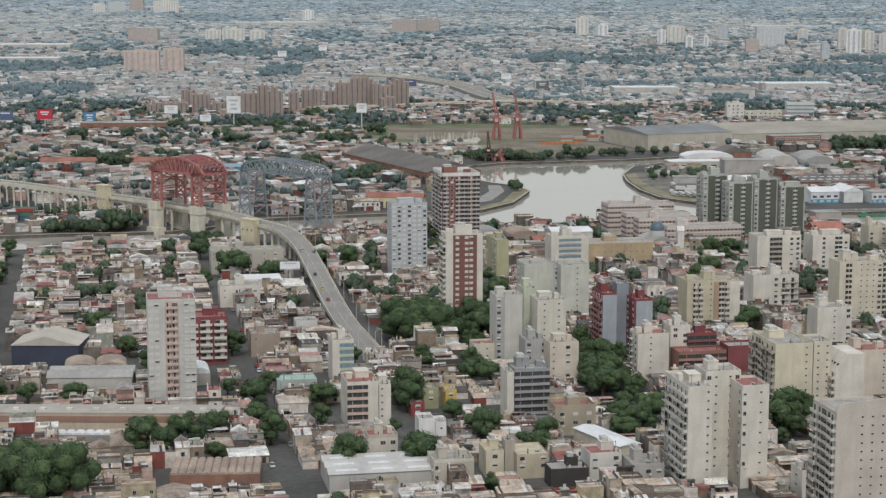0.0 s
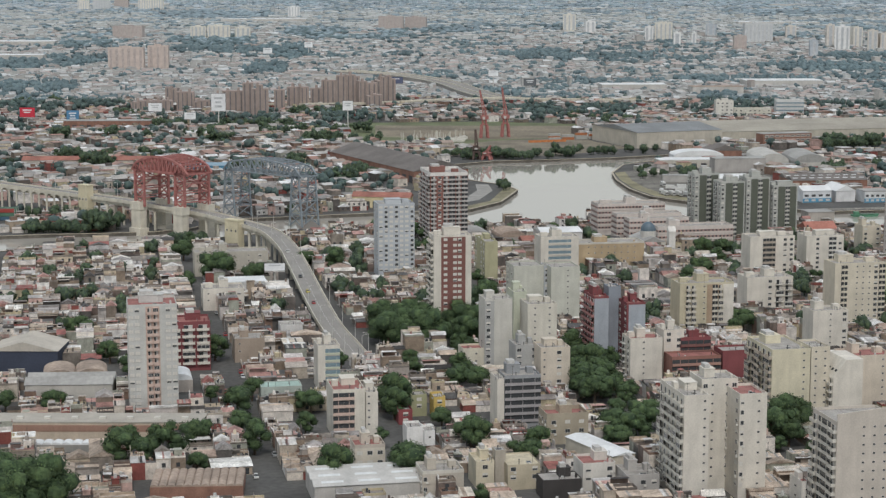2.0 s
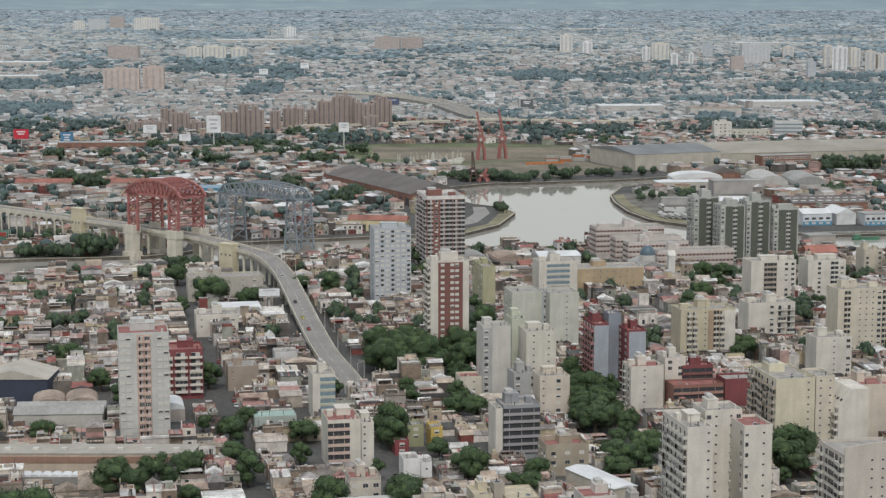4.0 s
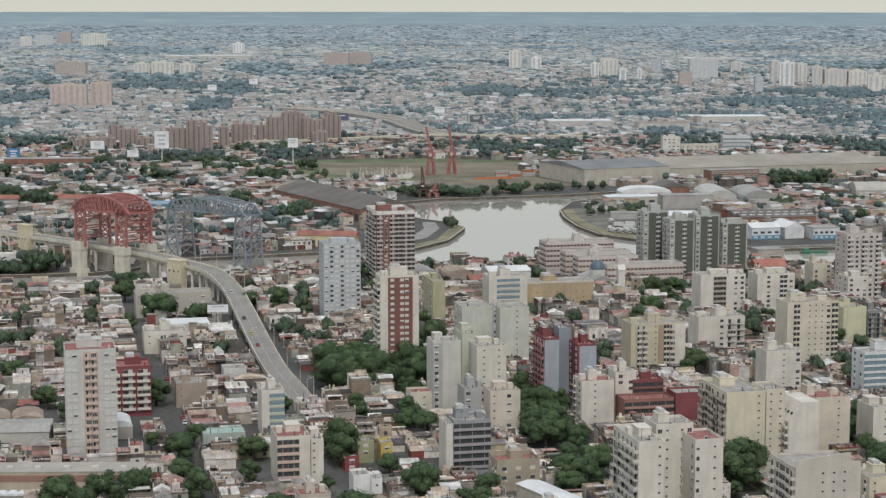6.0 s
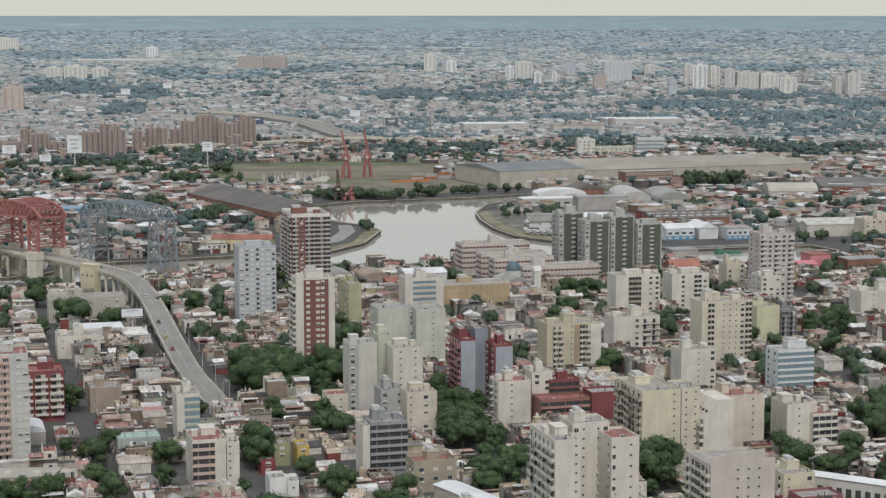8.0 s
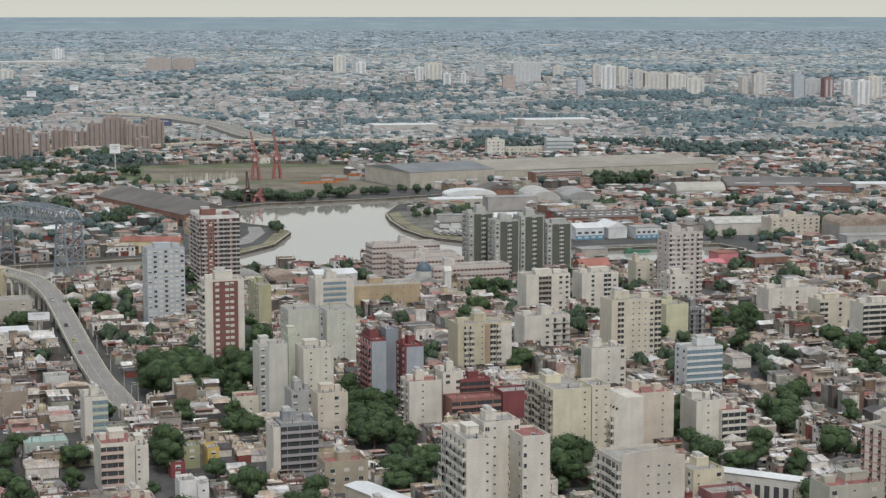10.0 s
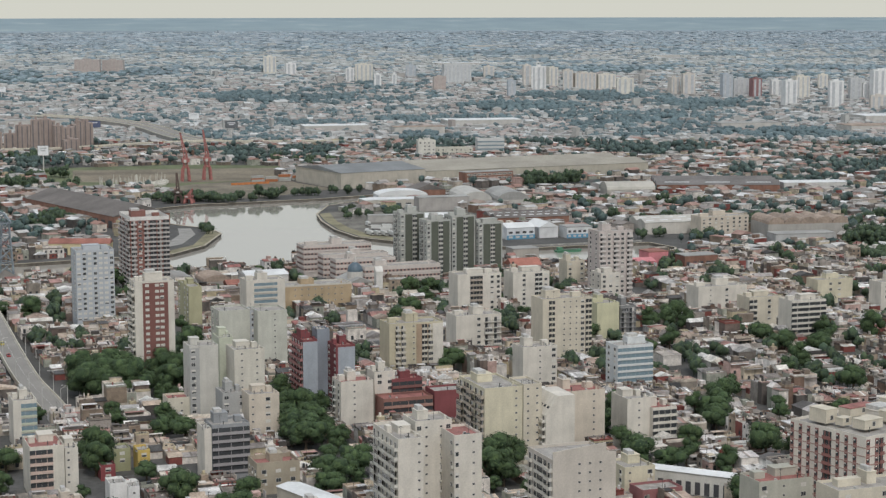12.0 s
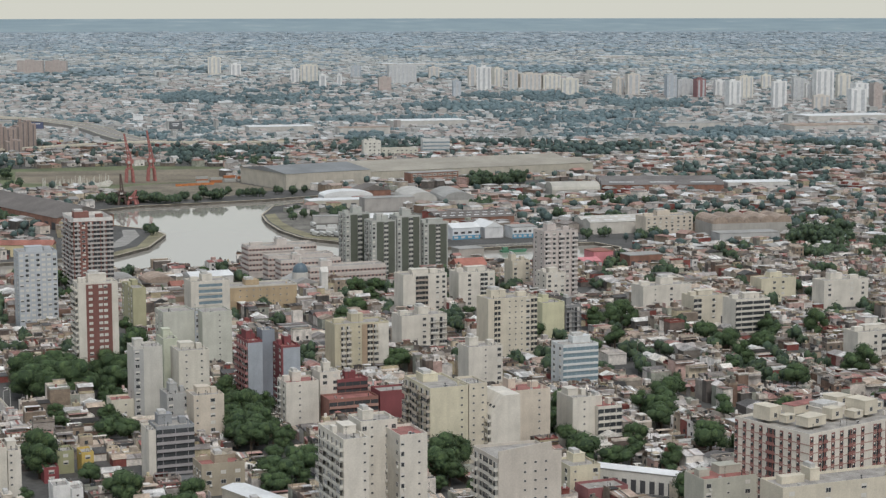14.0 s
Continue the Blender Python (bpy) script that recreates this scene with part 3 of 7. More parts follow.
apartment("long mustard building with a grey base", 37.6, 1019.2, 38.9, 16, 14.6, paint(.46, .355, .23), ".oooooooo.", "", None, 4, cap=paint(.58, .55, .49), hut=.2, category="institution", seed=20)
apartment("red brick apartment tower with a grey end wall", 35.5, 761.2, 6.4, 17, 30.3, MAROON, "", "bbbb", paint(.40, .20, .19), 11, "tile_red", strips=((0, 1, BLUEG2),), seed=21)
apartment("red apartment tower with a grey end wall", 49.2, 757, 8.2, 12, 28.5, MAROON, "", "w.w", None, 10, "tile_red", strips=((0.1, 1, BLUEG2),), seed=22)
apartment("dark blue-grey stair tower", 42, 768.1, 5.4, 8, 33.5, BGREY, "", "", None, 12, hut=0, seed=23)
apartment("white apartment house with a blank wall", 49, 726.4, 13.8, 12, 19.2, WHITE, "..o...", "Bw", None, 7, "tile_red", seed=24)
apartment("white apartment house with small windows", 63.2, 734, 8.8, 10, 21.4, WHITE, "ww", "", None, 8, seed=25)
apartment("maroon terraced apartment house with dark balconies", 65.9, 722.5, 21, 11, 12.5, paint(.30, .15, .12), "rrr", "", paint(.40, .24, .195), 4, "tile_red", hut=0, seed=26)
apartment("set-back maroon penthouse floors", 70.5, 735, 13, 8, 18.0, MAROON, "rr", "", paint(.20, .10, .09), 6, "tile_red", seed=27)
apartment("plain maroon party wall building", 87, 727.5, 13.2, 11, 14.2, MAROON, "", "", None, 5, hut=0, seed=28)
apartment("white apartment tower with side balconies and a blank end", 55.3, 555.1, 8.3, 24.7, 35.8, WHITE, "..o", "BBbbbb", paint(.62, .60, .54), 12, hut=.4, seed=29)
apartment("white apartment tower with a blank end and window column", 73.6, 561.2, 9.3, 14.5, 35.1, WHITE, "w..o.", "w.w", None, 10, "tile_red", hut=0, seed=30)
apartment("set-back white middle wing with dark windows", 62.4, 571, 12.4, 12, 37.6, WHITE, "wo.ow", "", None, 12, hut=.3, seed=73)
apartment("grey terraced apartment house with dark green balconies", -2.2, 649.1, 13.8, 12, 20.5, paint(.30, .31, .32), "rrr", "", paint(.36, .34, .345), 7, hut=.5, seed=74)
apartment("thin white side wall of the terraced apartment house", -4.9, 648.5, 2.6, 12, 19.5, WHITE, "", "", None, 7, hut=0, seed=75)
apartment("old ornate stone corner building with tall windows", 13.1, 627.5, 15.5, 12, 11.5, paint(.40, .35, .27), "www", "www", None, 3, "tile_red", hut=.3, parapet=1.6, seed=76)
apartment("olive green low house with a square window", -37.9, 667.5, 6, 9, 8.5, paint(.36, .36, .22), "w", "", None, 3, hut=0, category="house", seed=77)
apartment("bright yellow low house with small windows", -29.1, 664.1, 4.4, 9, 8.6, paint(.58, .42, .13), "w", "", None, 3, hut=0, category="house", seed=78)
apartment("white low house beside the park", -20.4, 744.7, 11.5, 10, 10.5, paint(.62, .58, .48), ".o.", "", None, 3, "tile_red", hut=0, category="house", seed=79)
apartment("white stepped house on a street corner", -154, 880.3, 20.5, 16, 11.2, WHITE, "o..w", "", None, 3, hut=.3, category="house", seed=80)
apartment("pale teal roofed corner house", -97.6, 682.2, 16.1, 10, 7.5, paint(.40, .44, .40), ".www", "", None, 2, "teal", hut=0, category="house", parapet=.4, seed=81)
apartment("bare beige party-walled house", -120, 760.8, 13.1, 16, 10.5, paint(.38, .31, .25), "o..", "", None, 3, hut=.3, category="house", seed=82)
apartment("white box-shaped house with a blank wall", -105, 800.9, 10.1, 10, 8.9, paint(.60, .59, .57), "", "", None, 3, hut=0, category="house", seed=83)
apartment("pale yellow apartment block with side balconies", 96.4, 651.6, 15, 26, 30.7, YELLOW, "..o", "BrbBb", paint(.46, .40, .33), 11, hut=.4, seed=31)
apartment("cream apartment block with one column of windows", 111.3, 655, 7.3, 14, 31.2, CREAM, "oo", "", None, 11, hut=0, seed=32)
dotted = apartment("beige apartment block with a dotted blank wall", 99.1, 529, 20.8, 19, 34.2, paint(.56, .51, .45), "..ooo.", "brrb", paint(.60, .57, .51), 12, hut=0, seed=33)
pw = Geo()
for yy in (-.02, .4):
    pw.v += [(0, yy, 33.3), (20.8, yy, 33.3), (20.8, yy, 35.2), (17.6, yy, 35.4), (17.4, yy, 38.2), (0, yy, 36.6)]
pw.f = [(0, 1, 2, 3, 4, 5), (11, 10, 9, 8, 7, 6)] + [(i, i + 6, (i + 1) % 6 + 6, (i + 1) % 6) for i in range(6)]
pw.m = [0] * 8
part("party_wall", pw, paint(.56, .51, .45), dotted)
apartment("tall cream apartment block with a blank wall", 127.5, 668, 18.5, 14, 25.1, BEIGE, "....o.", "", None, 9, "tile_red", hut=.2, seed=34)
apartment("blue and white office building with glazed bands", 172.4, 772, 17.1, 12, 22.6, paint(.66, .68, .68), "gggg", "ww", paint(.70, .71, .70), 8, hut=.5, seed=35)
apartment("white stepped apartment house with a blank wall", 154.2, 672.3, 9.9, 14, 20.9, WHITE, ".o.", "", None, 7, seed=36)
apartment("white apartment house with maroon balconies", 164, 672, 10.2, 12, 17.2, WHITE, "rr", "", WHITE, 6, "tile_red", seed=37)
housing = apartment("large cream housing block with brown window bays", 192.3, 519.9, 48, 31, 40.6, paint(.68, .635, .565), "s.sr.s.s.rs.s..sr.s.s.s..", "s.s.s.s.rr.s.s.s..", paint(.27, .125, .11), 15, "membrane", hut=.25, seed=38, yaw=28)
apartment("grey-roofed cream apartment house", 177.7, 501, 43.6, 12.3, 29.6, CREAM, "w.w.w.w", "", None, 10, hut=.1, seed=39)
apartment("grey concrete apartment stub with blank walls", 164.1, 534.1, 20.8, 12, 24.1, paint(.47, .465, .40), "w.o.w.", "", None, 8, "tile_red", hut=.4, seed=40)
apartment("pale yellow corner house with small windows", 137.5, 602, 11.5, 13, 12.4, YELLOW, "o.w", "ww", None, 4, hut=.4, category="house", seed=41)
apartment("maroon-fronted low house beside the yellow corner house", 141, 590, 15, 10, 7.5, paint(.30, .13, .13), "w.w.w", "", None, 2, hut=0, category="house", seed=92)
apartment("cream apartment block with balconies and small windows", 154.3, 856.1, 25.7, 14, 30.2, CREAM, ".r.ooowr", "", CREAM, 11, hut=.4, seed=42)
apartment("pale yellow-green blank-walled apartment house", 192.5, 912.2, 12.5, 14, 18.5, paint(.60, .58, .40), "", "", None, 6, seed=43)
apartment("dark apartment house with black balconies", 205.2, 915.2, 9, 12, 16.4, DGREY, "BB", "", DGREY, 6, seed=44)
apartment("tall grey-pink apartment tower with balcony rows", 220, 1039.5, 21.6, 15, 39.8, paint(.56, .50, .47), "bwbwb", "ww", paint(.62, .57, .54), 14, seed=45)
apartment("white apartment house with small windows", 217.9, 1023, 12.2, 14, 17.7, WHITE, "www", "ww", None, 6, seed=46)
apartment("slim cream apartment house", 208, 1074, 11.6, 12, 18.1, CREAM, "w.w", "", None, 6, seed=47)
apartment("white apartment block with brown balconies", 130.7, 988.4, 25.8, 14, 23.5, WHITE, "..rr.ww", "", paint(.42, .36, .3), 8, hut=.3, seed=48)
apartment("white apartment block with stepped roof", 163.7, 1002.7, 22.1, 14, 22, WHITE, ".w.rw", "", None, 8, hut=.4, seed=49)
apartment("white apartment house with dark balconies", 116.2, 883.9, 24, 14, 18.3, WHITE, "..wBB", "", None, 6, hut=.3, seed=50)
apartment("yellow-olive apartment block with brown piers", 78.4, 831.2, 26.4, 14, 24.2, paint(.54, .49, .36), ".bb.o.rb..", "", paint(.58, .54, .46), 9, hut=.3, strips=((.5, .78, paint(.40, .30, .21)), (.8, 1, WHITE)), seed=51)
apartment("white apartment house with a blank gable", 134.1, 792.2, 16.5, 12, 19.1, WHITE, "..o.w", "", None, 7, seed=52)
for gx, gy, gw, gh, gs in ((115.1, 1147.3, 16.3, 40.2, 60), (129.5, 1128, 16.0, 37.5, 61), (146.3, 1135.4, 15.6, 39.3, 62), (163.2, 1135.3, 16.1, 34.6, 63)):
    apartment("dark green-grey residential tower with pale window columns", gx, gy, gw, 14, gh, paint(.44, .45, .42), "w..r..", "wBw", GREYW, 13, hut=.5, strips=((.2, .49, GREENGREY), (.67, .95, GREENGREY)), seed=gs, group="green-grey towers")
PINKW, PINKC = paint(.60, .545, .505), paint(.64, .585, .545)
apartment("long pink-grey institutional block with window bands", 54.2, 1151.1, 44.8, 16, 20.1, PINKW, "nnnn", "nn", PINKC, 6, hut=.2, category="institution", seed=64, group="pink institution wings")
for wx, wy, ww in ((65, 1124, 42), (71.5, 1102.5, 38)):
    apartment("stepped pink-grey institution wing with slab bands", wx, wy, ww, 12, 17.5, PINKW, "nnnn", "n", PINKC, 5, hut=.15, category="institution", seed=int(wy), group="pink institution wings")
apartment("long terracotta-banded hospital block", 87.3, 1080.6, 47.6, 14, 15.8, PINKW, "nnnnn", "n", PINKC, 4, hut=.15, category="institution", seed=65)
apartment("low pale yellow apartment house", 340, 1005.2, 23.2, 12, 14.1, YELLOW, ".ww.", "", None, 4, seed=66)
apartment("long white apartment house", 262.7, 976.6, 30.3, 14, 15.8, WHITE, ".o.w.w", "", None, 5, seed=67)
apartment("cream apartment house with white balconies", 278.8, 933.7, 19.4, 13, 16.4, CREAM, "r.w.", "", WHITE, 5, seed=68)
apartment("white stepped apartment house with balcony bands", 289.4, 894.7, 20.2, 13, 20.5, WHITE, "rrr", "", WHITE, 7, seed=69)
apartment("small white apartment house with balconies", 329.6, 830.3, 27.4, 12, 13.7, WHITE, ".wr.", "", None, 4, seed=70)
apartment("white low apartment house", 368.5, 980.7, 29.6, 12, 15.8, WHITE, "w.ww", "", None, 5, seed=71)
apartment("wide beige apartment block", 355.5, 1318.7, 40, 16, 15, BEIGE, "wwwwwwww", "", None, 5, seed=72)

# older corner houses, workshops and walls in the streets before the towers
apartment("cream corner house with tall dark windows and a maroon hut", -52.2, 582.3, 10.4, 11, 11.2, paint(.60, .55, .47), "www", "ww", None, 3, "tile_red", hut=.35, category="house", seed=93, parapet=1.2, cap=paint(.50, .44, .38))
apartment("plain beige house with a cornice and a blank party wall", -27.8, 551.5, 13.5, 12, 11, paint(.52, .47, .40), "w.w....", "www", None, 3, hut=.25, category="house", seed=94, parapet=1.0, cap=paint(.60, .57, .51))
apartment("small bright white house", -36.7, 618.7, 5.8, 9, 8.3, paint(.74, .73, .71), "", "", None, 3, hut=0, category="house", seed=95)
apartment("small bright white house", -30.4, 617.4, 3.8, 9, 7.3, paint(.74, .73, .71), "o", "", None, 2, hut=0, category="house", seed=96)
apartment("small maroon house with a white window", -41.9, 654.6, 5.2, 8, 5.8, paint(.27, .07, .075), "p", "", None, 2, hut=0, category="house", seed=97, ground=0)
apartment("narrow weathered wall of a half-demolished house", -4.8, 573.2, 3.6, 5, 12.4, paint(.42, .38, .32), "", "", None, 4, hut=0, category="house", seed=98, parapet=.3)
apartment("cream house with roof terraces", -11.1, 570.8, 6.2, 12, 9.2, paint(.62, .56, .43), "w", "", None, 3, "pale_tile", hut=.4, category="house", seed=99)
apartment("low house with a sand-coloured roof", -.6, 569, 11, 15, 8.6, paint(.50, .44, .33), "w.w", "", None, 3, "pale_tile", hut=0, category="house", seed=100, parapet=.4)
apartment("low workshop with black tarred walls", 10.8, 557.5, 13, 9, 6.8, paint(.055, .05, .048), "", "", None, 2, "membrane", hut=.3, category="workshop", seed=101, parapet=.3)
apartment("white house with a red roof terrace", 24, 569, 11, 12, 9.4, paint(.66, .63, .58), "w.w", "", None, 3, "tile_red", hut=.4, category="house", seed=102)
apartment("grey house with patched roof", 38, 562, 11, 13, 7.6, paint(.44, .42, .40), ".ww", "", None, 2, hut=.3, category="house", seed=103)
apartment("white house with a maroon hut on its terrace", 92, 548, 9, 10, 10.2, paint(.68, .65, .60), "ww", "w", None, 3, "tile_red", hut=.4, category="house", seed=104)

def sloped_block():
    """White apartment block whose upper front slants back like a mansard."""
    e = new("apartment_building")
    e.matrix_basis = pose(119.2, 652.8, 0, 0, 0, YAW)
    tagged(e, "white apartment block with a slanted glazed top", "apartment building")
    FOOT.append((119.2, 652.8, 11.7, 16.4))
    w, d, h, s = 11.7, 16.4, 26.7, 7.0
    g = Geo()
    g.box(0, 0, 0, w, d, h - s)
    k = len(g.v)
    g.v += [(0, 0, h - s), (w, 0, h - s), (w, d, h - s), (0, d, h - s), (5, 0, h), (w, 0, h), (w, d, h), (5, d, h)]
    g.f += [(k, k + 1, k + 5, k + 4), (k + 1, k + 2, k + 6, k + 5), (k + 2, k + 3, k + 7, k + 6), (k + 3, k, k + 4, k + 7), (k + 4, k + 5, k + 6, k + 7)]
    g.m += [0] * 5
    part("wall", g, WHITE, e)
    for i in range(5):
        part("skylight", Geo().box(-.5, -.8, 0, .5, .8, .08), M["glass"], e, m=Matrix.Translation((1.8 + .1, 2 + i * 3, h - s + 2.65)) @ Matrix.Rotation(-math.atan2(s, 5), 4, "Y"))
    facade(e, (0, d, 0), -90, d, "bBbBb", 6, 2.85, 2.85, WHITE, random.Random(4))
sloped_block()

def roof_rooms(x, y, h, rooms, yaw):
    """Extra rooms, stair heads and terraces on a large flat roof."""
    for dx, dy, w, d, hh in rooms:
        c, s = math.cos(radians(yaw)), math.sin(radians(yaw))
        gx, gy = x + dx * c - dy * s, y + dx * s + dy * c
        e = new("roof_house")
        e.matrix_basis = pose(gx, gy, h + .08, 0, 0, yaw)
        tagged(e, "cream rooftop room with a small window", "roof house", "rooftop rooms")
        part("wall", Geo().box(0, 0, 0, w, d, hh), CREAM, e)
        part("roof", Geo().box(-.1, -.1, hh, w + .1, d + .1, hh + .2), M["tile_red"] if w > 10 else CREAM, e)
        part("window", unit_mesh("w", 1.2), None, e, m=pose(w / 2, 0, 0))
for f in range(1, 15):
    z = f * 39.7 / 15 - .1
    part("floor_band", Geo().box(-.12, -.12, z, 48.1, 0, z + .3), paint(.40, .27, .23), housing)
    part("floor_band", Geo().box(-.12, 0, z, 0, 31, z + .3), paint(.40, .27, .23), housing)
roof_rooms(192.3, 519.9, 40.6, ((6, 6, 8, 5, 2.8), (3, 19, 5, 7, 4.2), (5, 14, 4, 3, 2.2), (20, 9, 5, 4, 3.2), (14, 12, 3, 3, 1.8), (16, 21, 12, 5, 2.6), (27, 6, 4, 4, 2), (33, 7, 6, 8, 4.4), (26, 16, 4, 6, 3), (36, 21, 7, 6, 2.8), (42, 10, 3, 4, 2.2)), 28)

apartment("weathered beige warehouse block beside the ramp", -176, 982, 41, 16, 13.5, paint(.47, .44, .38), ".o...wo..o.w.", "", None, 4, hut=.15, category="warehouse", seed=90)

# ---- ramp, bridge and viaduct ----
def world_axis(p, q):
    d = Vector((q[0] - p[0], q[1] - p[1], 0)).normalized()
    return d, Vector((-d.y, d.x, 0))

BR = Vector((.77, -.64, 0)).normalized()     # along the two river bridges
BN = Vector((.64, .77, 0)).normalized()
ROAD = [(-66, 768, .05), (-75, 800, .8), (-85, 832, 2.3), (-98, 886, 4.8), (-118, 975, 8.9), (-131, 1027, 11.4), (-146, 1068, 13.4), (-164, 1092, 14.6), (-190, 1123, 15.8), (-219, 1152, 16.2), (-256, 1186, 16.2), (-296, 1220, 16), (-323, 1243, 16), (-386, 1292, 16), (-470, 1345, 15), (-640, 1440, 12)]
def smooth_line(pts, n=6):
    out = []
    P = [Vector(p) for p in pts]
    for i in range(len(P) - 1):
        p0, p1, p2, p3 = P[max(i - 1, 0)], P[i], P[i + 1], P[min(i + 2, len(P) - 1)]
        for k in range(n):
            t = k / n
            out.append(.5 * (2 * p1 + (p2 - p0) * t + (2 * p0 - 5 * p1 + 4 * p2 - p3) * t * t + (3 * p1 - p0 - 3 * p2 + p3) * t ** 3))
    return out + [P[-1]]
LINE = smooth_line(ROAD)

def ribbon(g, line, off0, off1, z0, z1, m=0):
    """A strip along a line, between two side offsets and two heights, as a closed solid."""
    k = len(g.v)
    for i, p in enumerate(line):
        d = (line[min(i + 1, len(line) - 1)] - line[max(i - 1, 0)])
        s = Vector((d.y, -d.x, 0)).normalized()
        for o, z in ((off0, z0), (off1, z0), (off1, z1), (off0, z1)):
            q = p + s * o
            g.v.append((q.x, q.y, q.z + z))
    for i in range(len(line) - 1):
        a, b = k + 4 * i, k + 4 * i + 4
        for j in range(4):
            g.f.append((a + j, a + (j + 1) % 4, b + (j + 1) % 4, b + j))
            g.m.append(m)
    return g

def build_viaduct():
    e = new("road_viaduct")
    tagged(e, "long concrete road viaduct ramping up to the bridge", "viaduct")
    part("deck", ribbon(Geo(), LINE, -5.3, 5.3, -1.1, 0), M["concrete_pale"], e)
    part("carriageway", ribbon(Geo(), LINE, -4.5, 4.5, 0, .05), M["road"], e)
    for s in (-1, 1):
        part("guard_wall", ribbon(Geo(), LINE, s * 5.3 - .18, s * 5.3 + .18, -1.3, .9), M["concrete_pale"], e)
        part("kerb", ribbon(Geo(), LINE, s * 4.8 - .2, s * 4.8 + .2, 0, .2), M["concrete"], e)
    part("girder", ribbon(Geo(), LINE[26:], -4.2, 4.2, -3.4, -1.1), M["concrete_pale"], e)
    dash = Geo()
    for i in range(0, len(LINE) - 1):
        a, b = LINE[i], LINE[i + 1]
        for k in (0.1, .6):
            p = a.lerp(b, k)
            dash.beam(p + Vector((0, 0, .07)), a.lerp(b, k + .25) + Vector((0, 0, .07)), .14, h=.02)
    part("lane_marking", dash, M["white_line"], e)
    # solid abutment under the low part, then paired columns and cross heads
    part("abutment", ribbon(Geo(), LINE[:14], -5.1, 5.1, -7, -1.1), M["concrete"], e)
    for i in range(14, 66, 2):
        p = LINE[i]
        d = LINE[min(i + 1, len(LINE) - 1)] - LINE[i - 1]
        s = Vector((d.y, -d.x, 0)).normalized()
        if in_poly(p.x, p.y, RIVER) and not near_edge(p.x, p.y, RIVER, 8):
            continue
        for o in (-3.5, 3.5):
            q = p + s * o
            part("column", Geo().box(q.x - .7, q.y - .7, -2, q.x + .7, q.y + .7, p.z - 2), M["concrete_pale"], e)
        part("cross_head", Geo().beam(p - s * 5 + Vector((0, 0, -1.6)), p + s * 5 + Vector((0, 0, -1.6)), 1.6, h=1.4), M["concrete_pale"], e)
    # arched spans on the far side of the river
    a = Vector((-300, 1223.5, 16))
    d = Vector((-386 + 300, 1292 - 1223.5, 0)).normalized()
    s = Vector((-d.y, d.x, 0)) if d.x < 0 else Vector((d.y, -d.x, 0))
    s = s if s.y < 0 else -s
    n, span = 8, 8.6
    for i in range(20):
        p, q = a + d * (i * span), a + d * ((i + 1) * span)
        g = Geo()
        for k in range(n):
            t0, t1 = k / n, (k + 1) / n
            h0, h1 = 1.4 + 4.2 * (1 - math.sqrt(max(0, 1 - (2 * t0 - 1) ** 2))), 1.4 + 4.2 * (1 - math.sqrt(max(0, 1 - (2 * t1 - 1) ** 2)))
            p0, p1 = p.lerp(q, t0) + s * 5.5, p.lerp(q, t1) + s * 5.5
            r0, r1 = p0 - s * .8, p1 - s * .8
            g.face([(p0.x, p0.y, p0.z - h0), (p1.x, p1.y, p1.z - h1), (p1.x, p1.y, p1.z), (p0.x, p0.y, p0.z)])
            g.face([(r0.x, r0.y, r0.z - h0), (r1.x, r1.y, r1.z - h1), (p1.x, p1.y, p1.z - h1), (p0.x, p0.y, p0.z - h0)])
        part("arch", g, M["concrete_pale"], e)
        c = p + s * 5.0
        part("pillar", Geo().beam((c.x, c.y, -.5), (c.x, c.y, 14), 1.1), M["concrete_pale"], e)
M["road"] = mat("worn_road", (.27, .255, .235), .9, .12, .06, 1.0)
M["white_line"] = mat("road_paint", (.7, .7, .68), .8, .2, .3, 3)
build_viaduct()

def pylon(label, c, h, w=11, d=9):
    """Tall yellowish lift and stair building beside the bridge deck."""
    e = new("bridge_pylon")
    e.matrix_basis = Matrix.Translation((c[0], c[1], 0)) @ Matrix.Rotation(math.atan2(BR.y, BR.x), 4, "Z")
    tagged(e, label, "pylon", "bridge pylons")
    part("wall", Geo().box(-w / 2, -d / 2, -2, w / 2, d / 2, h), paint(.62, .56, .40), e)
    part("cornice", Geo().box(-w / 2 - .3, -d / 2 - .3, h, w / 2 + .3, d / 2 + .3, h + .8), paint(.62, .56, .40), e)
    for k in range(3):
        part("window", unit_mesh("w", 1.2), None, e, m=pose(-w / 3 + k * w / 3, -d / 2, h * .55))
pylon("pale yellow bridge pylon with a flat top", (-289, 1207), 23.5, 10, 5)
pylon("pale yellow bridge pylon with a flat top", (-170, 1088.5), 16.8, 12, 5)

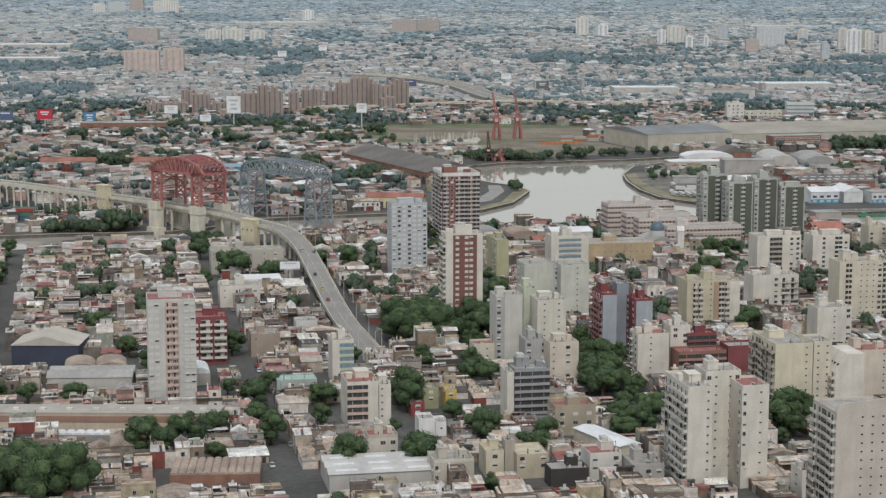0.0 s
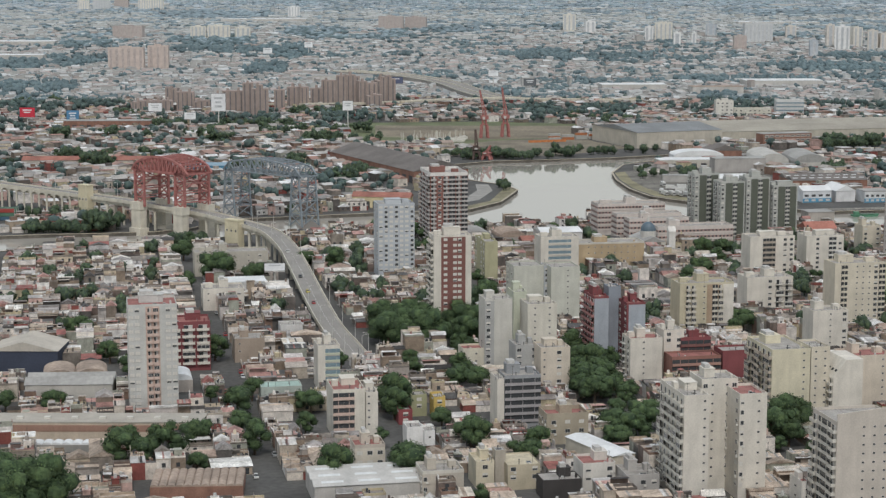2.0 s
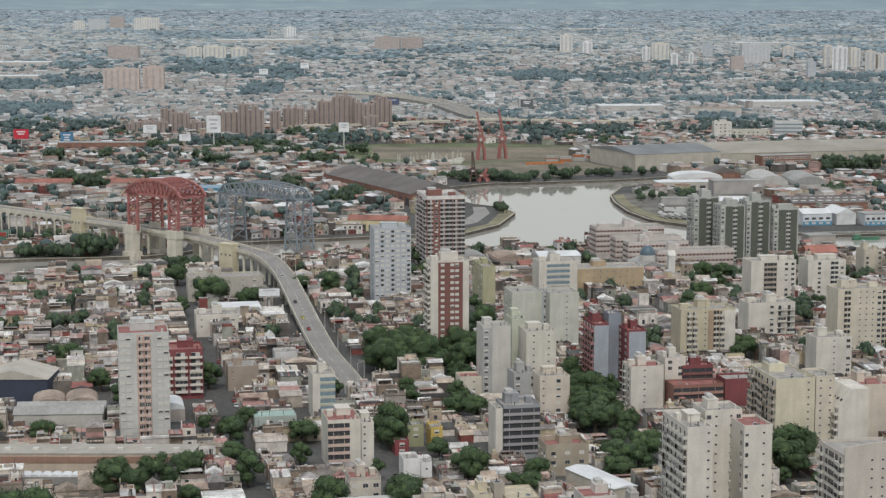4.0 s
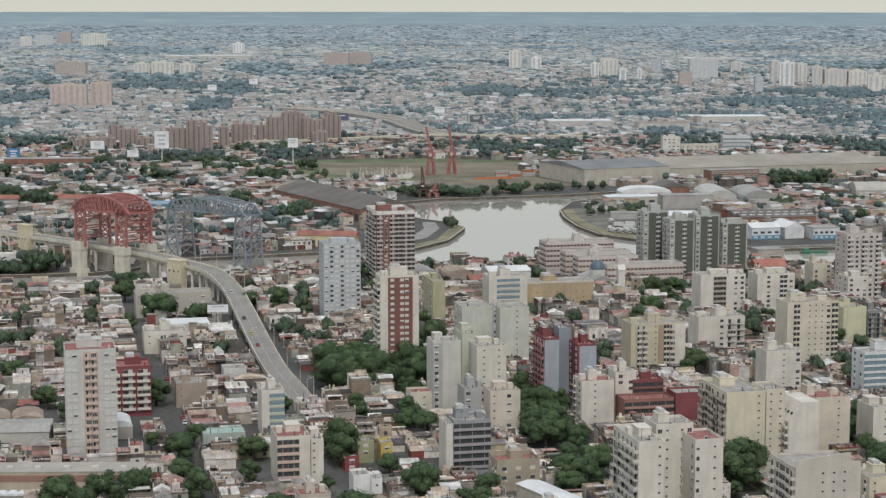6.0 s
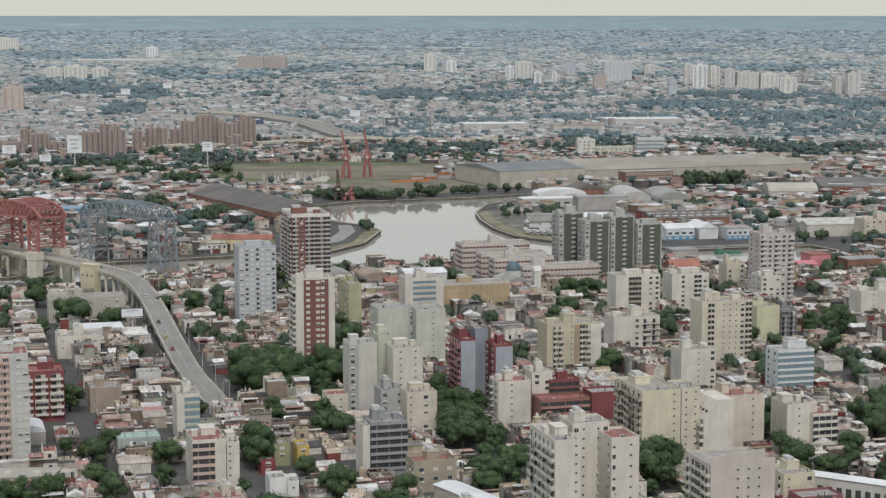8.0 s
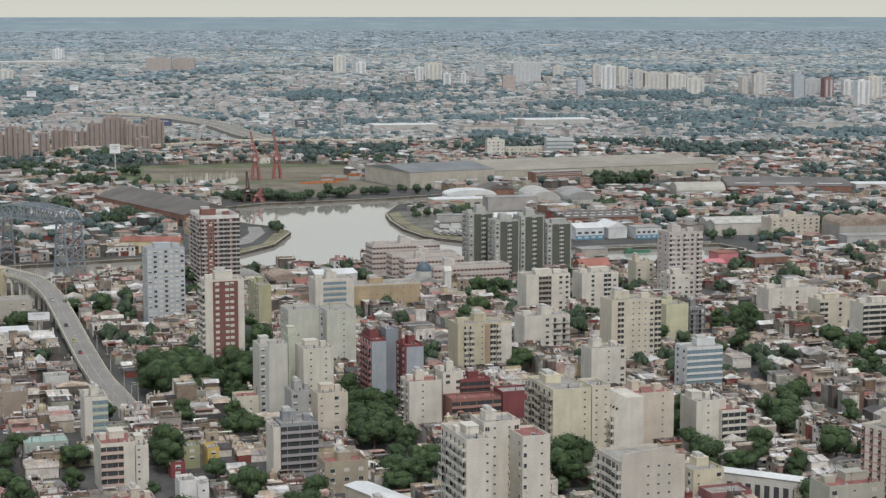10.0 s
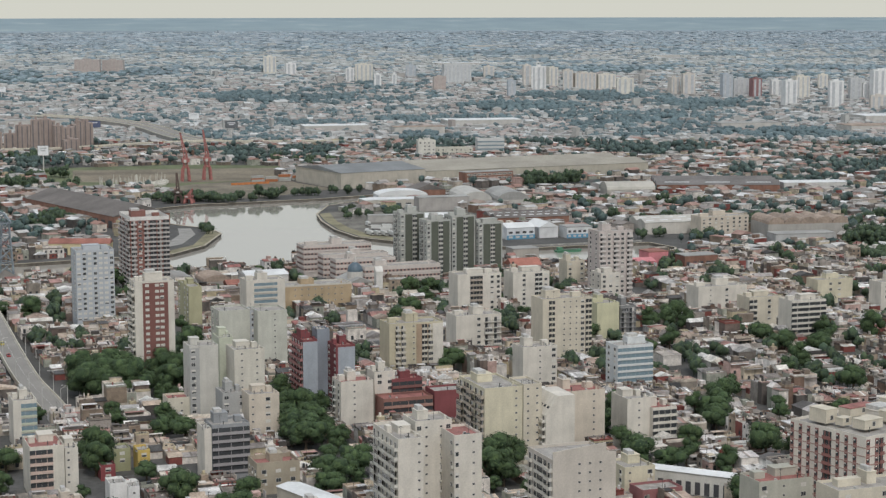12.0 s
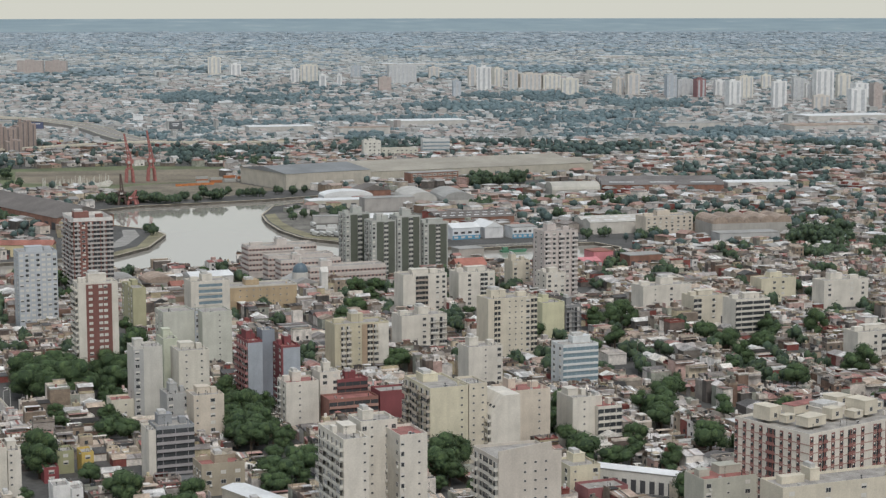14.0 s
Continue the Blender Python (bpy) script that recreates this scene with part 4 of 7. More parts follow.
def truss_bridge(name, label, mid, span, width, h_tower, leg, h_truss, steel, deck_z, bow, heavy, group=""):
    """Steel bridge: two braced towers with an arched lattice truss across their heads."""
    e = new(name)
    ang = math.atan2(BR.y, BR.x)
    e.matrix_basis = Matrix.Translation((mid[0], mid[1], 0)) @ Matrix.Rotation(ang, 4, "Z")
    tagged(e, label, "bridge", group)
    L, W = span / 2, width / 2
    for sx in (-1, 1):
        t = part("tower", Geo().beam((sx * L - leg, -W, h_tower), (sx * L + leg, -W, h_tower), heavy).beam((sx * L - leg, W, h_tower), (sx * L + leg, W, h_tower), heavy), steel, e)
        flare = 1.9 if deck_z == 0 else 1.0
        for sy in (-1, 1):
            for lx in (-1, 1):
                foot = (sx * L + lx * leg * flare, sy * W, deck_z)
                head = (sx * L + lx * leg, sy * W, h_tower)
                part("leg", Geo().beam(foot, head, heavy), steel, t)
            steps = 4
            g = Geo()
            for k in range(steps):
                f0, f1 = k / steps, (k + 1) / steps
                def at(lx, f):
                    return (sx * L + lx * leg * (flare + (1 - flare) * f), sy * W, deck_z + (h_tower - deck_z) * f)
                g.beam(at(-1, f0), at(1, f1), heavy * .45).beam(at(1, f0), at(-1, f1), heavy * .45).beam(at(-1, f1), at(1, f1), heavy * .5)
            part("lattice", g, steel, t)
        for lx in (-1, 1):
            for k in range(1, 5):
                f = k / 4
                x = sx * L + lx * leg * (flare + (1 - flare) * f)
                z = deck_z + (h_tower - deck_z) * f
                part("cross_beam", Geo().beam((x, -W, z), (x, W, z), heavy * .5), steel, t)
                if deck_z == 0 or k == 4:
                    x0 = sx * L + lx * leg * (flare + (1 - flare) * (f - .25))
                    part("cross_brace", Geo().beam((x0, -W, z - h_tower / 4 * .9), (x, W, z), heavy * .4), steel, t)
                    part("cross_brace", Geo().beam((x0, W, z - h_tower / 4 * .9), (x, -W, z), heavy * .4), steel, t)
    n = 14
    LL = L + leg * 1.6
    top = lambda u: h_tower + h_truss * (1 - bow * abs(u) ** 2.1) if abs(u) < .97 else h_tower
    for sy in (-1, 1):
        lower = part("lower_chord", Geo().beam((-LL, sy * W, h_tower), (LL, sy * W, h_tower), heavy), steel, e)
        for k in range(n):
            u0, u1 = -1 + 2 * k / n, -1 + 2 * (k + 1) / n
            part("upper_chord", Geo().beam((u0 * LL, sy * W, top(u0)), (u1 * LL, sy * W, top(u1)), heavy), steel, e)
            if k:
                part("web_post", Geo().beam((u0 * LL, sy * W, h_tower), (u0 * LL, sy * W, top(u0)), heavy * .6), steel, e)
            if u0 < -.01:
                part("web_diagonal", Geo().beam((u0 * LL, sy * W, top(u0)), (u1 * LL, sy * W, h_tower), heavy * .55), steel, e)
            else:
                part("web_diagonal", Geo().beam((u0 * LL, sy * W, h_tower), (u1 * LL, sy * W, top(u1)), heavy * .55), steel, e)
    for k in range(n + 1):
        u = -1 + 2 * k / n
        part("cross_tie", Geo().beam((u * LL, -W, h_tower), (u * LL, W, h_tower), heavy * .5), steel, e)
        if 0 < k < n:
            part("cross_tie", Geo().beam((u * LL, -W, top(u)), (u * LL, W, top(u)), heavy * .5), steel, e)
            u1 = -1 + 2 * (k + 1) / n
            if k < n - 1:
                part("wind_brace", Geo().beam((u * LL, -W, top(u)), (u1 * LL, W, top(u1)), heavy * .4), steel, e)
    return e

red = truss_bridge("lift_bridge", "red-painted steel road bridge towers with arched truss", (-219, 1147), 40, 20, 40.5, 4.5, 9.5, M["red_steel"], 17, .75, 1.4)
blue = truss_bridge("transporter_bridge", "grey-blue steel transporter bridge with an arched lattice truss", (-164, 1208), 66, 15, 33, 3.2, 9, M["blue_steel"], 0, .55, 1.0)
def piers():
    for sx in (-1, 1):
        for sy in (-1, 1):
            c = Vector((-219, 1147, 0)) + BR * (sx * 21) + BN * (sy * 10.5)
            e = new("bridge_pier")
            e.matrix_basis = Matrix.Translation(c) @ Matrix.Rotation(math.atan2(BR.y, BR.x), 4, "Z")
            tagged(e, "massive pale concrete pier under the red bridge", "pier", "bridge piers")
            part("shaft", Geo().box(-4.5, -2.6, -3, 4.5, 2.6, 15), M["concrete_pale"], e)
            part("plinth", Geo().box(-5.6, -3.6, -3, 5.6, 3.6, 3), M["concrete_pale"], e)
            part("pedestal", Geo().box(-5, -3, 15, 5, 3, 20), M["concrete_pale"], e)
piers()

# ---- trees ----
def tree_meshes(seed, h, r, n_lobe, n_leaf, leaf=.85):
    """A tapered trunk with limbs, and a crown of leaf clumps in uneven lobes with gaps."""
    rng = random.Random(seed)
    t, c = Geo(), Geo()
    t.cyl(0, 0, -.3, h * .5, r * .09, r * .05, 7)
    for i in range(n_lobe):
        a = i * 2.4 + rng.uniform(-.5, .5)
        rr = r * rng.uniform(.15, .68) if i else 0
        lz = h * (.30 + .48 * rng.random()) if i else h * .78
        lx, ly = rr * math.cos(a), rr * math.sin(a)
        t.beam((0, 0, h * .3), (lx * .8, ly * .8, lz - .3), r * .045)
        lr = r * rng.uniform(.34, .5)
        # a dense inner mass, then leaf tufts that stand out of it
        c.lobe((lx, ly, lz), lr * .8, .8, rng.uniform(0, 6))
        for _ in range(n_leaf * 2):
            d = Vector((rng.gauss(0, 1), rng.gauss(0, 1), rng.gauss(.25, .85))).normalized()
            p = Vector((lx, ly, lz)) + Vector((d.x, d.y, d.z * .78)) * lr * rng.uniform(.84, 1.13)
            s = leaf * rng.uniform(.5, 1.05)
            nrm = (d + Vector((rng.uniform(-.7, .7), rng.uniform(-.7, .7), rng.uniform(-.3, .7)))).normalized()
            u = nrm.cross(Vector((rng.uniform(-1, 1), rng.uniform(-1, 1), .3))).normalized() * s * .5
            v = nrm.cross(u).normalized() * s * .5 * rng.uniform(.6, 1)
            c.leaf([p - u - v * .6, p + u * .7 - v * .5, p - u * .2 + v], (d * .75 + Vector((lx, ly, (lz - h * .5) * 1.1)) / r * .7 + nrm * .4).normalized())
    return t.mesh("trunk", M["bark"]), c.mesh("crown", M["leaf"])
TREES = [tree_meshes(1, 9, 4.6, 9, 85, .68), tree_meshes(2, 11, 5.4, 11, 90, .75), tree_meshes(3, 8, 4.0, 8, 80, .7), tree_meshes(4, 12, 5.0, 11, 88, .75), tree_meshes(5, 10, 5.8, 12, 88, .78), tree_meshes(6, 15, 8.5, 18, 150, .8)]
TREE_AT = []
def tree(x, y, k=None, s=1.0, label="leafy green street tree with a rounded crown", group="street trees"):
    rng = random.Random(int(x * 13 + y * 7))
    k = rng.randrange(5) if k is None else k
    e = new("tree")
    e.matrix_basis = pose(x, y, 0, 0, 0, rng.uniform(0, 360)) @ Matrix.Diagonal((s, s, s * rng.uniform(.88, 1.1), 1))
    tagged(e, label, "tree", group)
    part("trunk", TREES[k][0], None, e)
    part("crown", TREES[k][1], None, e)
    TREE_AT.append((x, y))
    return e

# park beside the ramp
prng = random.Random(5)
for i in range(15):
    u, v = (i % 5 + prng.uniform(.2, .8)) / 5, (i // 5 + prng.uniform(.2, .8)) / 3
    a, b = 125 + 60 * u, 772 + 50 * v + 6 * (1 - u)
    tree(*grid_to_world(a, b), s=prng.uniform(.9, 1.2), k=5, label="broad dark green park tree in a dense grove", group="park trees")
for x, y in ((-57, 803), (-47, 797)):
    tree(x, y, k=5, s=prng.uniform(.8, 1.0), label="broad dark green park tree in a dense grove", group="park trees")
# rows along the streets and single large trees
for b in range(590, 1120, 17):
    for a0, dens in ((57, .28), (200, .75), (300, .3), (392, .55), (-52, .3)):
        if prng.random() < dens:
            tree(*grid_to_world(a0 + prng.choice((-5, 5)) + prng.uniform(-1, 1), b + prng.uniform(-5, 5)), s=prng.uniform(.8, 1.2))
for x, y, k, s in ((-163, 541, 5, 1.3), (-146, 540, 5, 1.2), (-156, 531, 5, 1.25), (-172, 530, 5, 1.3), (100, 640, 1, 1.5), (106, 648, 3, 1.4), (37, 722, 4, 1.4), (33, 735, 1, 1.4), (40, 708, 3, 1.4), (28, 752, 4, 1.3), (27, 775, 1, 1.3), (212, 745, 4, 1.3), (205, 730, 1, 1.3), (220, 760, 3, 1.2), (200, 712, 4, 1.3), (160, 690, 1, 1.2), (150, 700, 3, 1.2),
                   (-90, 610, 1, 1.2), (-125, 610, 3, 1.1), (-112, 616, 4, 1.1), (-135, 614, 1, 1.0), (-100, 1000, 1, 1.5), (-118, 1004, 4, 1.3), (275, 860, 4, 1.3), (290, 850, 1, 1.2), (300, 872, 3, 1.3), (310, 790, 1, 1.2), (105, 990, 4, 1.2), (118, 1030, 3, 1.2), (112, 1060, 1, 1.2), (125, 1070, 4, 1.1), (95, 960, 1, 1.1), (190, 960, 4, 1.2), (235, 935, 1, 1.2), (242, 925, 3, 1.2)):
    tree(x, y, k, s)
# large trees in back gardens and small squares between the houses
LONE_TREES = [(-77, 671), (-44, 662), (-21, 712), (-58, 572), (-34, 575), (-12, 616), (7, 600), (-127, 597), (-118, 601), (-105, 669), (-174, 660), (-197, 800), (-135, 593), (194, 721), (197, 701), (183, 637), (203, 654), (159, 719), (100, 629), (267, 812), (277, 767), (272, 887), (288, 850), (224, 931), (243, 952), (221, 874), (306, 893), (318, 794), (152, 647), (163, 640), (176, 588), (330, 891), (255, 796), (29, 712), (36, 701), (38, 634), (48, 642), (-14, 624), (-45, 671), (-21, 726), (-13, 711), (95, 630), (28, 697), (33, 688), (43, 637), (47, 629), (51, 646), (39, 622), (10, 609), (-13, 885), (109, 838)]
for x, y in LONE_TREES:
    tree(x, y, k=prng.choice((1, 3, 4, 4)), s=prng.uniform(1.05, 1.5), label="large leafy tree between old houses", group="garden trees")
for x, y, q in ((-160, 966, 1.75), (-192, 1036, 1.35), (-138, 972, 1.2), (-141, 962, 1.1)):
    tree(x, y, k=4, s=q, label="large leafy tree beside the bridge ramp", group="street trees")

# ---- halls, sheds, churches and other large low buildings ----
def hall(label, x, y, w, d, h, yaw, roof="gable", rise=3.0, wall=None, top=None, along="x", n=1, bays=0, lights=0, category="warehouse", name="warehouse", foot=True, s=1.0):
    """Industrial hall: its front-left corner at x, y. Roof flat, gable, vault or saw, in n spans."""
    px, py, pz, ps = far_place(x, y)
    e = new(name)
    e.matrix_basis = pose(px, py, pz, 0, 0, yaw) @ Matrix.Scale(ps, 4)
    tagged(e, label, category)
    wall, top = wall or M["concrete"], top or M["sheet_grey"]
    part("wall", Geo().box(0, 0, -3 if ps < 1 else 0, w, d, h), wall, e)
    for i in range(n):
        g = Geo()
        if along == "x":
            y0, y1, x0, x1 = d * i / n, d * (i + 1) / n, 0, w
        else:
            x0, x1, y0, y1 = w * i / n, w * (i + 1) / n, 0, d
        if roof == "gable":
            g.gable(x0, y0, x1, y1, h, h + rise, 0, along, .4)
        elif roof == "vault":
            g.vault(x0, y0, x1, y1, h, h + rise, 8, 0, along)
        elif roof == "saw":
            k = len(g.v)
            g.v += [(x0, y0, h), (x1, y0, h), (x1, y1, h), (x0, y1, h), (x0, y0, h + rise), (x0, y1, h + rise)]
            g.f += [(k + 4, k + 1, k + 2, k + 5), (k, k + 4, k + 5, k + 3), (k, k + 1, k + 4), (k + 2, k + 3, k + 5)]
            g.m += [0] * 4
        else:
            g.box(x0 - .2, y0 - .2, h, x1 + .2, y1 + .2, h + .5)
        r = part("roof", g, top, e)
        for j in range(lights):
            if along == "x" and roof in "gableflat":
                lx = (j + .5) * w / lights
                part("skylight", Geo().box(lx - w / lights * .3, -.6, -.1, lx + w / lights * .3, .6, .12), M["skylight"], e,
                     m=Matrix.Translation((0, y0 + (y1 - y0) * .25, h + (rise * .5 if roof == "gable" else .55))) @ Matrix.Rotation(math.atan2(rise, (y1 - y0) / 2) if roof == "gable" else 0, 4, "X"))
    for i in range(bays):
        cx = (i + .5) * w / bays
        part("door", Geo().box(cx - w / bays * .28, -.08, .1, cx + w / bays * .28, .02, h * .6), M["door_dark"], e)
    if foot:
        KEEP.append((x, y, w, d, yaw))
    return e
M["sheet_grey"] = mat("grey_sheet_roof", (.33, .325, .31), .7, .18, .06, .6)
M["sheet_brown"] = mat("brown_sheet_roof", (.15, .135, .125), .85, .2, .06, .6)
M["sheet_white"] = mat("white_sheet_roof", (.70, .71, .71), .6, .1, .08, .8)
M["sheet_rust"] = mat("rusty_sheet_roof", (.33, .26, .21), .85, .3, .08, .6)
M["sheet_red"] = mat("red_sheet_roof", (.30, .13, .10), .8, .25, .1, .8)
M["skylight"] = mat("dusty_skylight", (.62, .64, .64), .4, .1, .3, 2)
M["door_dark"] = mat("dark_doorway", (.07, .07, .075), .8, .2, .5, 3)
M["brick"] = mat("old_brick", (.28, .15, .11), .9, .2, .2, 2, streak=.15)
M["navy"] = mat("navy_panel", (.045, .055, .085), .7, .15, .1, 1)
M["sky_blue"] = mat("blue_painted_wall", (.10, .28, .42), .7, .15, .2, 2)
M["pink"] = mat("pink_paint", (.62, .24, .26), .8, .15, .2, 2)

MOTORWAY = [(-5, 2310), (-35, 2370), (-62, 2470), (-90, 2600), (-130, 2720), (-190, 2830), (-280, 2920)]
SLIP = [(-330, 2190), (-200, 2200), (-90, 2270), (-25, 2300), (40, 2290), (160, 2280)]
# near low-rise landmarks
mk = hall("long cream market hall with a terracotta wall band", -205, 621.6, 94, 13, 7.4, 2, "flat", .5, wall=paint(.56, .47, .37), top=paint(.42, .39, .34), category="market hall", name="market_hall")
part("wall_band", Geo().box(0, -.14, 4.2, 94, .02, 6.6), paint(.33, .20, .15), mk, "terracotta painted band")
part("gate", Geo().box(77, -.16, .2, 79.5, .02, 3.2), M["door_dark"], mk)
for i in range(9):
    part("roof_vent", Geo().box(6 + i * 10, 4, 7.9, 8.2 + i * 10, 6, 8.6), paint(.62, .60, .55), mk)
hall("row of white arched canopies before the market", -173, 610, 42, 5, 2.6, 2, "vault", .9, wall=paint(.30, .29, .27), top=M["sheet_white"], along="y", n=12, category="canopy", name="canopy_row")
hall("navy-fronted hall with a pale stepped gable", -221, 737, 29, 24, 9.2, 2, "gable", 4, wall=M["navy"], top=paint(.50, .46, .40), along="y", category="hall", name="hall")
hall("brick workshop with rusty arched roofs", -116, 553, 30, 20, 4.2, 6, "vault", .8, wall=M["brick"], top=M["sheet_rust"], along="y", n=11, category="workshop", name="workshop")
hall("large pale-roofed industrial building", -62, 548, 36, 24, 6.5, YAW, "gable", 1.4, wall=paint(.5, .48, .45), top=paint(.50, .49, .47), n=3, lights=3, category="hall", name="hall")
hall("long cream building with a white metal roof", 19.5, 611.5, 30, 9, 7.4, -59.6, "gable", .8, wall=paint(.60, .55, .46), top=M["sheet_white"], bays=0, category="hall", name="hall")
hall("white two-storey building with a long white metal roof", 146.5, 621, 34, 7, 7.6, -34, "gable", 1.0, wall=paint(.64, .62, .57), top=M["sheet_white"], bays=10, category="hall", name="hall")
hall("old market shed with striped arched roofs", -150, 700, 22, 16, 5, YAW, "vault", 2.6, wall=paint(.45, .40, .36), top=M["sheet_white"], along="y", n=2, category="hall", name="hall")
hall("old shed with a rusty arched roof", -190, 706, 26, 18, 5, YAW, "vault", 3, wall=paint(.42, .36, .33), top=M["sheet_rust"], along="y", n=2, category="hall", name="hall")
hall("wide grey workshop with a flat roof", -192, 686, 34, 16, 6.5, 6, "gable", 2.5, wall=paint(.5, .48, .44), top=M["sheet_grey"], n=2, category="workshop", name="workshop")
hall("low workshop with a white metal roof", -152, 922, 24, 16, 7, YAW, "flat", .4, wall=paint(.6, .59, .57), top=M["sheet_white"], category="workshop", name="workshop")

# old riverside sheds behind the towers
hall("old shed with a grey arched roof by the river", -31, 1099, 20, 26, 5, YAW, "vault", 4.5, wall=paint(.36, .33, .30), top=M["sheet_grey"], along="y", category="shed", name="shed")
hall("old shed with a rusty arched roof by the river", -8, 1104, 17, 24, 5, YAW, "vault", 4, wall=paint(.36, .33, .30), top=M["sheet_rust"], along="y", category="shed", name="shed")
hall("white riverside depot with a raised white roof light", 18, 1112, 26, 22, 7, YAW, "gable", 2, wall=paint(.60, .58, .55), top=M["sheet_white"], n=1, category="shed", name="shed")
hall("dark red shed by the river", 6, 1085, 16, 10, 6, YAW, "gable", 2.4, wall=M["brick"], top=M["sheet_red"], category="shed", name="shed")

# docklands round the basin
hall("long brick wharf shed with a dark brown pitched roof", -161, 1582, 175, 48, 9.5, -62, "gable", 8, wall=M["brick"], top=M["sheet_brown"], bays=14)
hall("pale riverside warehouse with a grey roof", 116, 1719, 92, 95, 15, 24, "gable", 4.5, wall=paint(.48, .445, .38), top=mat("slate_grey_sheet", (.21, .22, .225), .7, .15, .05, .5), along="x", lights=0, n=1)
hall("very long pale factory hall with beige roofs", 190, 1762, 260, 110, 12, 17, "gable", 4, wall=paint(.46, .43, .36), top=mat("beige_sheet_roof", (.34, .315, .265), .8, .15, .04, .5), n=2, bays=0)
ow = hall("red brick office wing with white window bands", 237, 1741, 52, 14, 12, 20, "flat", .4, wall=M["brick"], top=M["sheet_grey"], bays=0, category="office", name="office_wing")
for f in range(3):
    for i in range(9):
        part("window", Geo().box(2 + i * 5.5, -.15, 1.2 + f * 3.8, 6.4 + i * 5.5, .05, 3.3 + f * 3.8, 0).box(2.5 + i * 5.5, -.2, 1.6 + f * 3.8, 4 + i * 5.5, -.1, 2.9 + f * 3.8, 1).box(4.4 + i * 5.5, -.2, 1.6 + f * 3.8, 5.9 + i * 5.5, -.1, 2.9 + f * 3.8, 1), [paint(.62, .60, .55), M["door_dark"]], ow)
apartment("white five-storey office tower on the plain", 228, 2075, 20, 16, 20, paint(.66, .64, .58), "wwww", "ww", None, 5, hut=.3, category="office", seed=105, yaw=2)
apartment("long white office wing with dark windows", 249, 2078, 42, 16, 11, paint(.6, .58, .5), "wwwwwwww", "", None, 3, hut=0, category="office", seed=106, yaw=2)
apartment("white slab office with grey bands", 302, 2118, 32, 14, 18, paint(.62, .63, .62), "ggg", "", paint(.62, .63, .62), 4, hut=0, category="office", seed=107, yaw=2)
hall("white quay shed with a blue arched roof", 140, 1588, 44, 22, 7, 8, "vault", 4, wall=paint(.7, .7, .7), top=M["sheet_white"], along="y", n=1)
hall("long pale shed on the quay", 124, 1545, 86, 18, 7, 10, "flat", .5, wall=paint(.55, .52, .46), top=M["sheet_white"], bays=10)
hall("dockside warehouse with a white arched roof", 208, 1548, 26, 60, 6, 4, "vault", 7, wall=paint(.45, .43, .39), top=paint(.50, .49, .46), along="y")
hall("dockside warehouse with a grey arched roof", 238, 1545, 28, 55, 6, 4, "vault", 7, wall=paint(.5, .48, .44), top=M["sheet_grey"], along="y")
hall("brick shed with a brown gable", 172, 1610, 30, 26, 9, 8, "gable", 5, wall=M["brick"], top=M["sheet_brown"], along="y")
def yard_front(e, w, h, n):
    """Blue base band and rows of dark windows on a white dockside front."""
    part("base_band", Geo().box(-.1, -.2, 0, w + .1, .02, 3.0), M["sky_blue"], e, "blue painted base")
    for i in range(n):
        cx = (i + .5) * w / n
        part("window", Geo().box(cx - w / n * .28, -.12, 4.2, cx + w / n * .28, .02, 5.8), M["door_dark"], e)
        part("window", Geo().box(cx - w / n * .28, -.25, .9, cx + w / n * .28, -.15, 2.4), M["frame"], e)
yard_front(hall("blue-walled shipyard building with white upper floor", 211, 1322, 22, 18, 8.5, 14, "gable", 3, wall=paint(.66, .68, .7), top=M["sheet_white"], along="x", category="shipyard", name="shipyard_building"), 22, 8.5, 4)
yard_front(hall("white arcaded dock building with a blue base", 256, 1324, 20, 16, 8, 12, "flat", .5, wall=paint(.66, .67, .67), top=M["sheet_grey"], category="shipyard", name="shipyard_building"), 20, 8, 5)
hall("white boat hall with a gabled front", 236, 1328, 15, 26, 8, 14, "gable", 4, wall=paint(.68, .68, .68), top=M["sheet_white"], along="y", category="shipyard", name="shipyard_building")
hall("long white low factory hall with roof vents", 318, 1338, 76, 34, 9, 8, "gable", 2.4, wall=paint(.58, .55, .50), top=paint(.52, .50, .46), n=2, lights=7)
hall("sawtooth workshop with red-brown roofs", 215, 1400, 60, 34, 7, 10, "gable", 3, wall=M["brick"], top=M["sheet_brown"], along="x", n=2, lights=9)
hall("large hall with rusty arched roof bays", 398, 1290, 62, 36, 12, 4, "vault", 5, wall=paint(.42, .40, .37), top=M["sheet_rust"], along="y", n=5, bays=0)
hall("low grey annex beside the arched hall", 395, 1262, 46, 16, 8, 6, "flat", .4, wall=paint(.5, .5, .49), top=M["sheet_grey"])
hall("dark-roofed factory sheds with white skylight strips", 400, 1640, 112, 60, 8, -8, "gable", 4, wall=M["brick"], top=mat("dark_grey_sheet", (.17, .16, .155), .85, .2, .06, .6), n=3, lights=3)
hall("depot with a pale arched roof", 345, 1600, 44, 30, 8, 0, "vault", 6, wall=paint(.42, .40, .36), top=paint(.48, .46, .41), along="x")
hall("long white depot with a flat roof", 520, 1640, 60, 24, 8, 0, "flat", .5, wall=paint(.62, .61, .58), top=M["sheet_white"], bays=6)
hall("pink-painted workshop on the quay", 276, 1150, 14, 14, 12, YAW, "flat", .4, wall=M["pink"], top=M["sheet_red"], category="workshop", name="workshop")
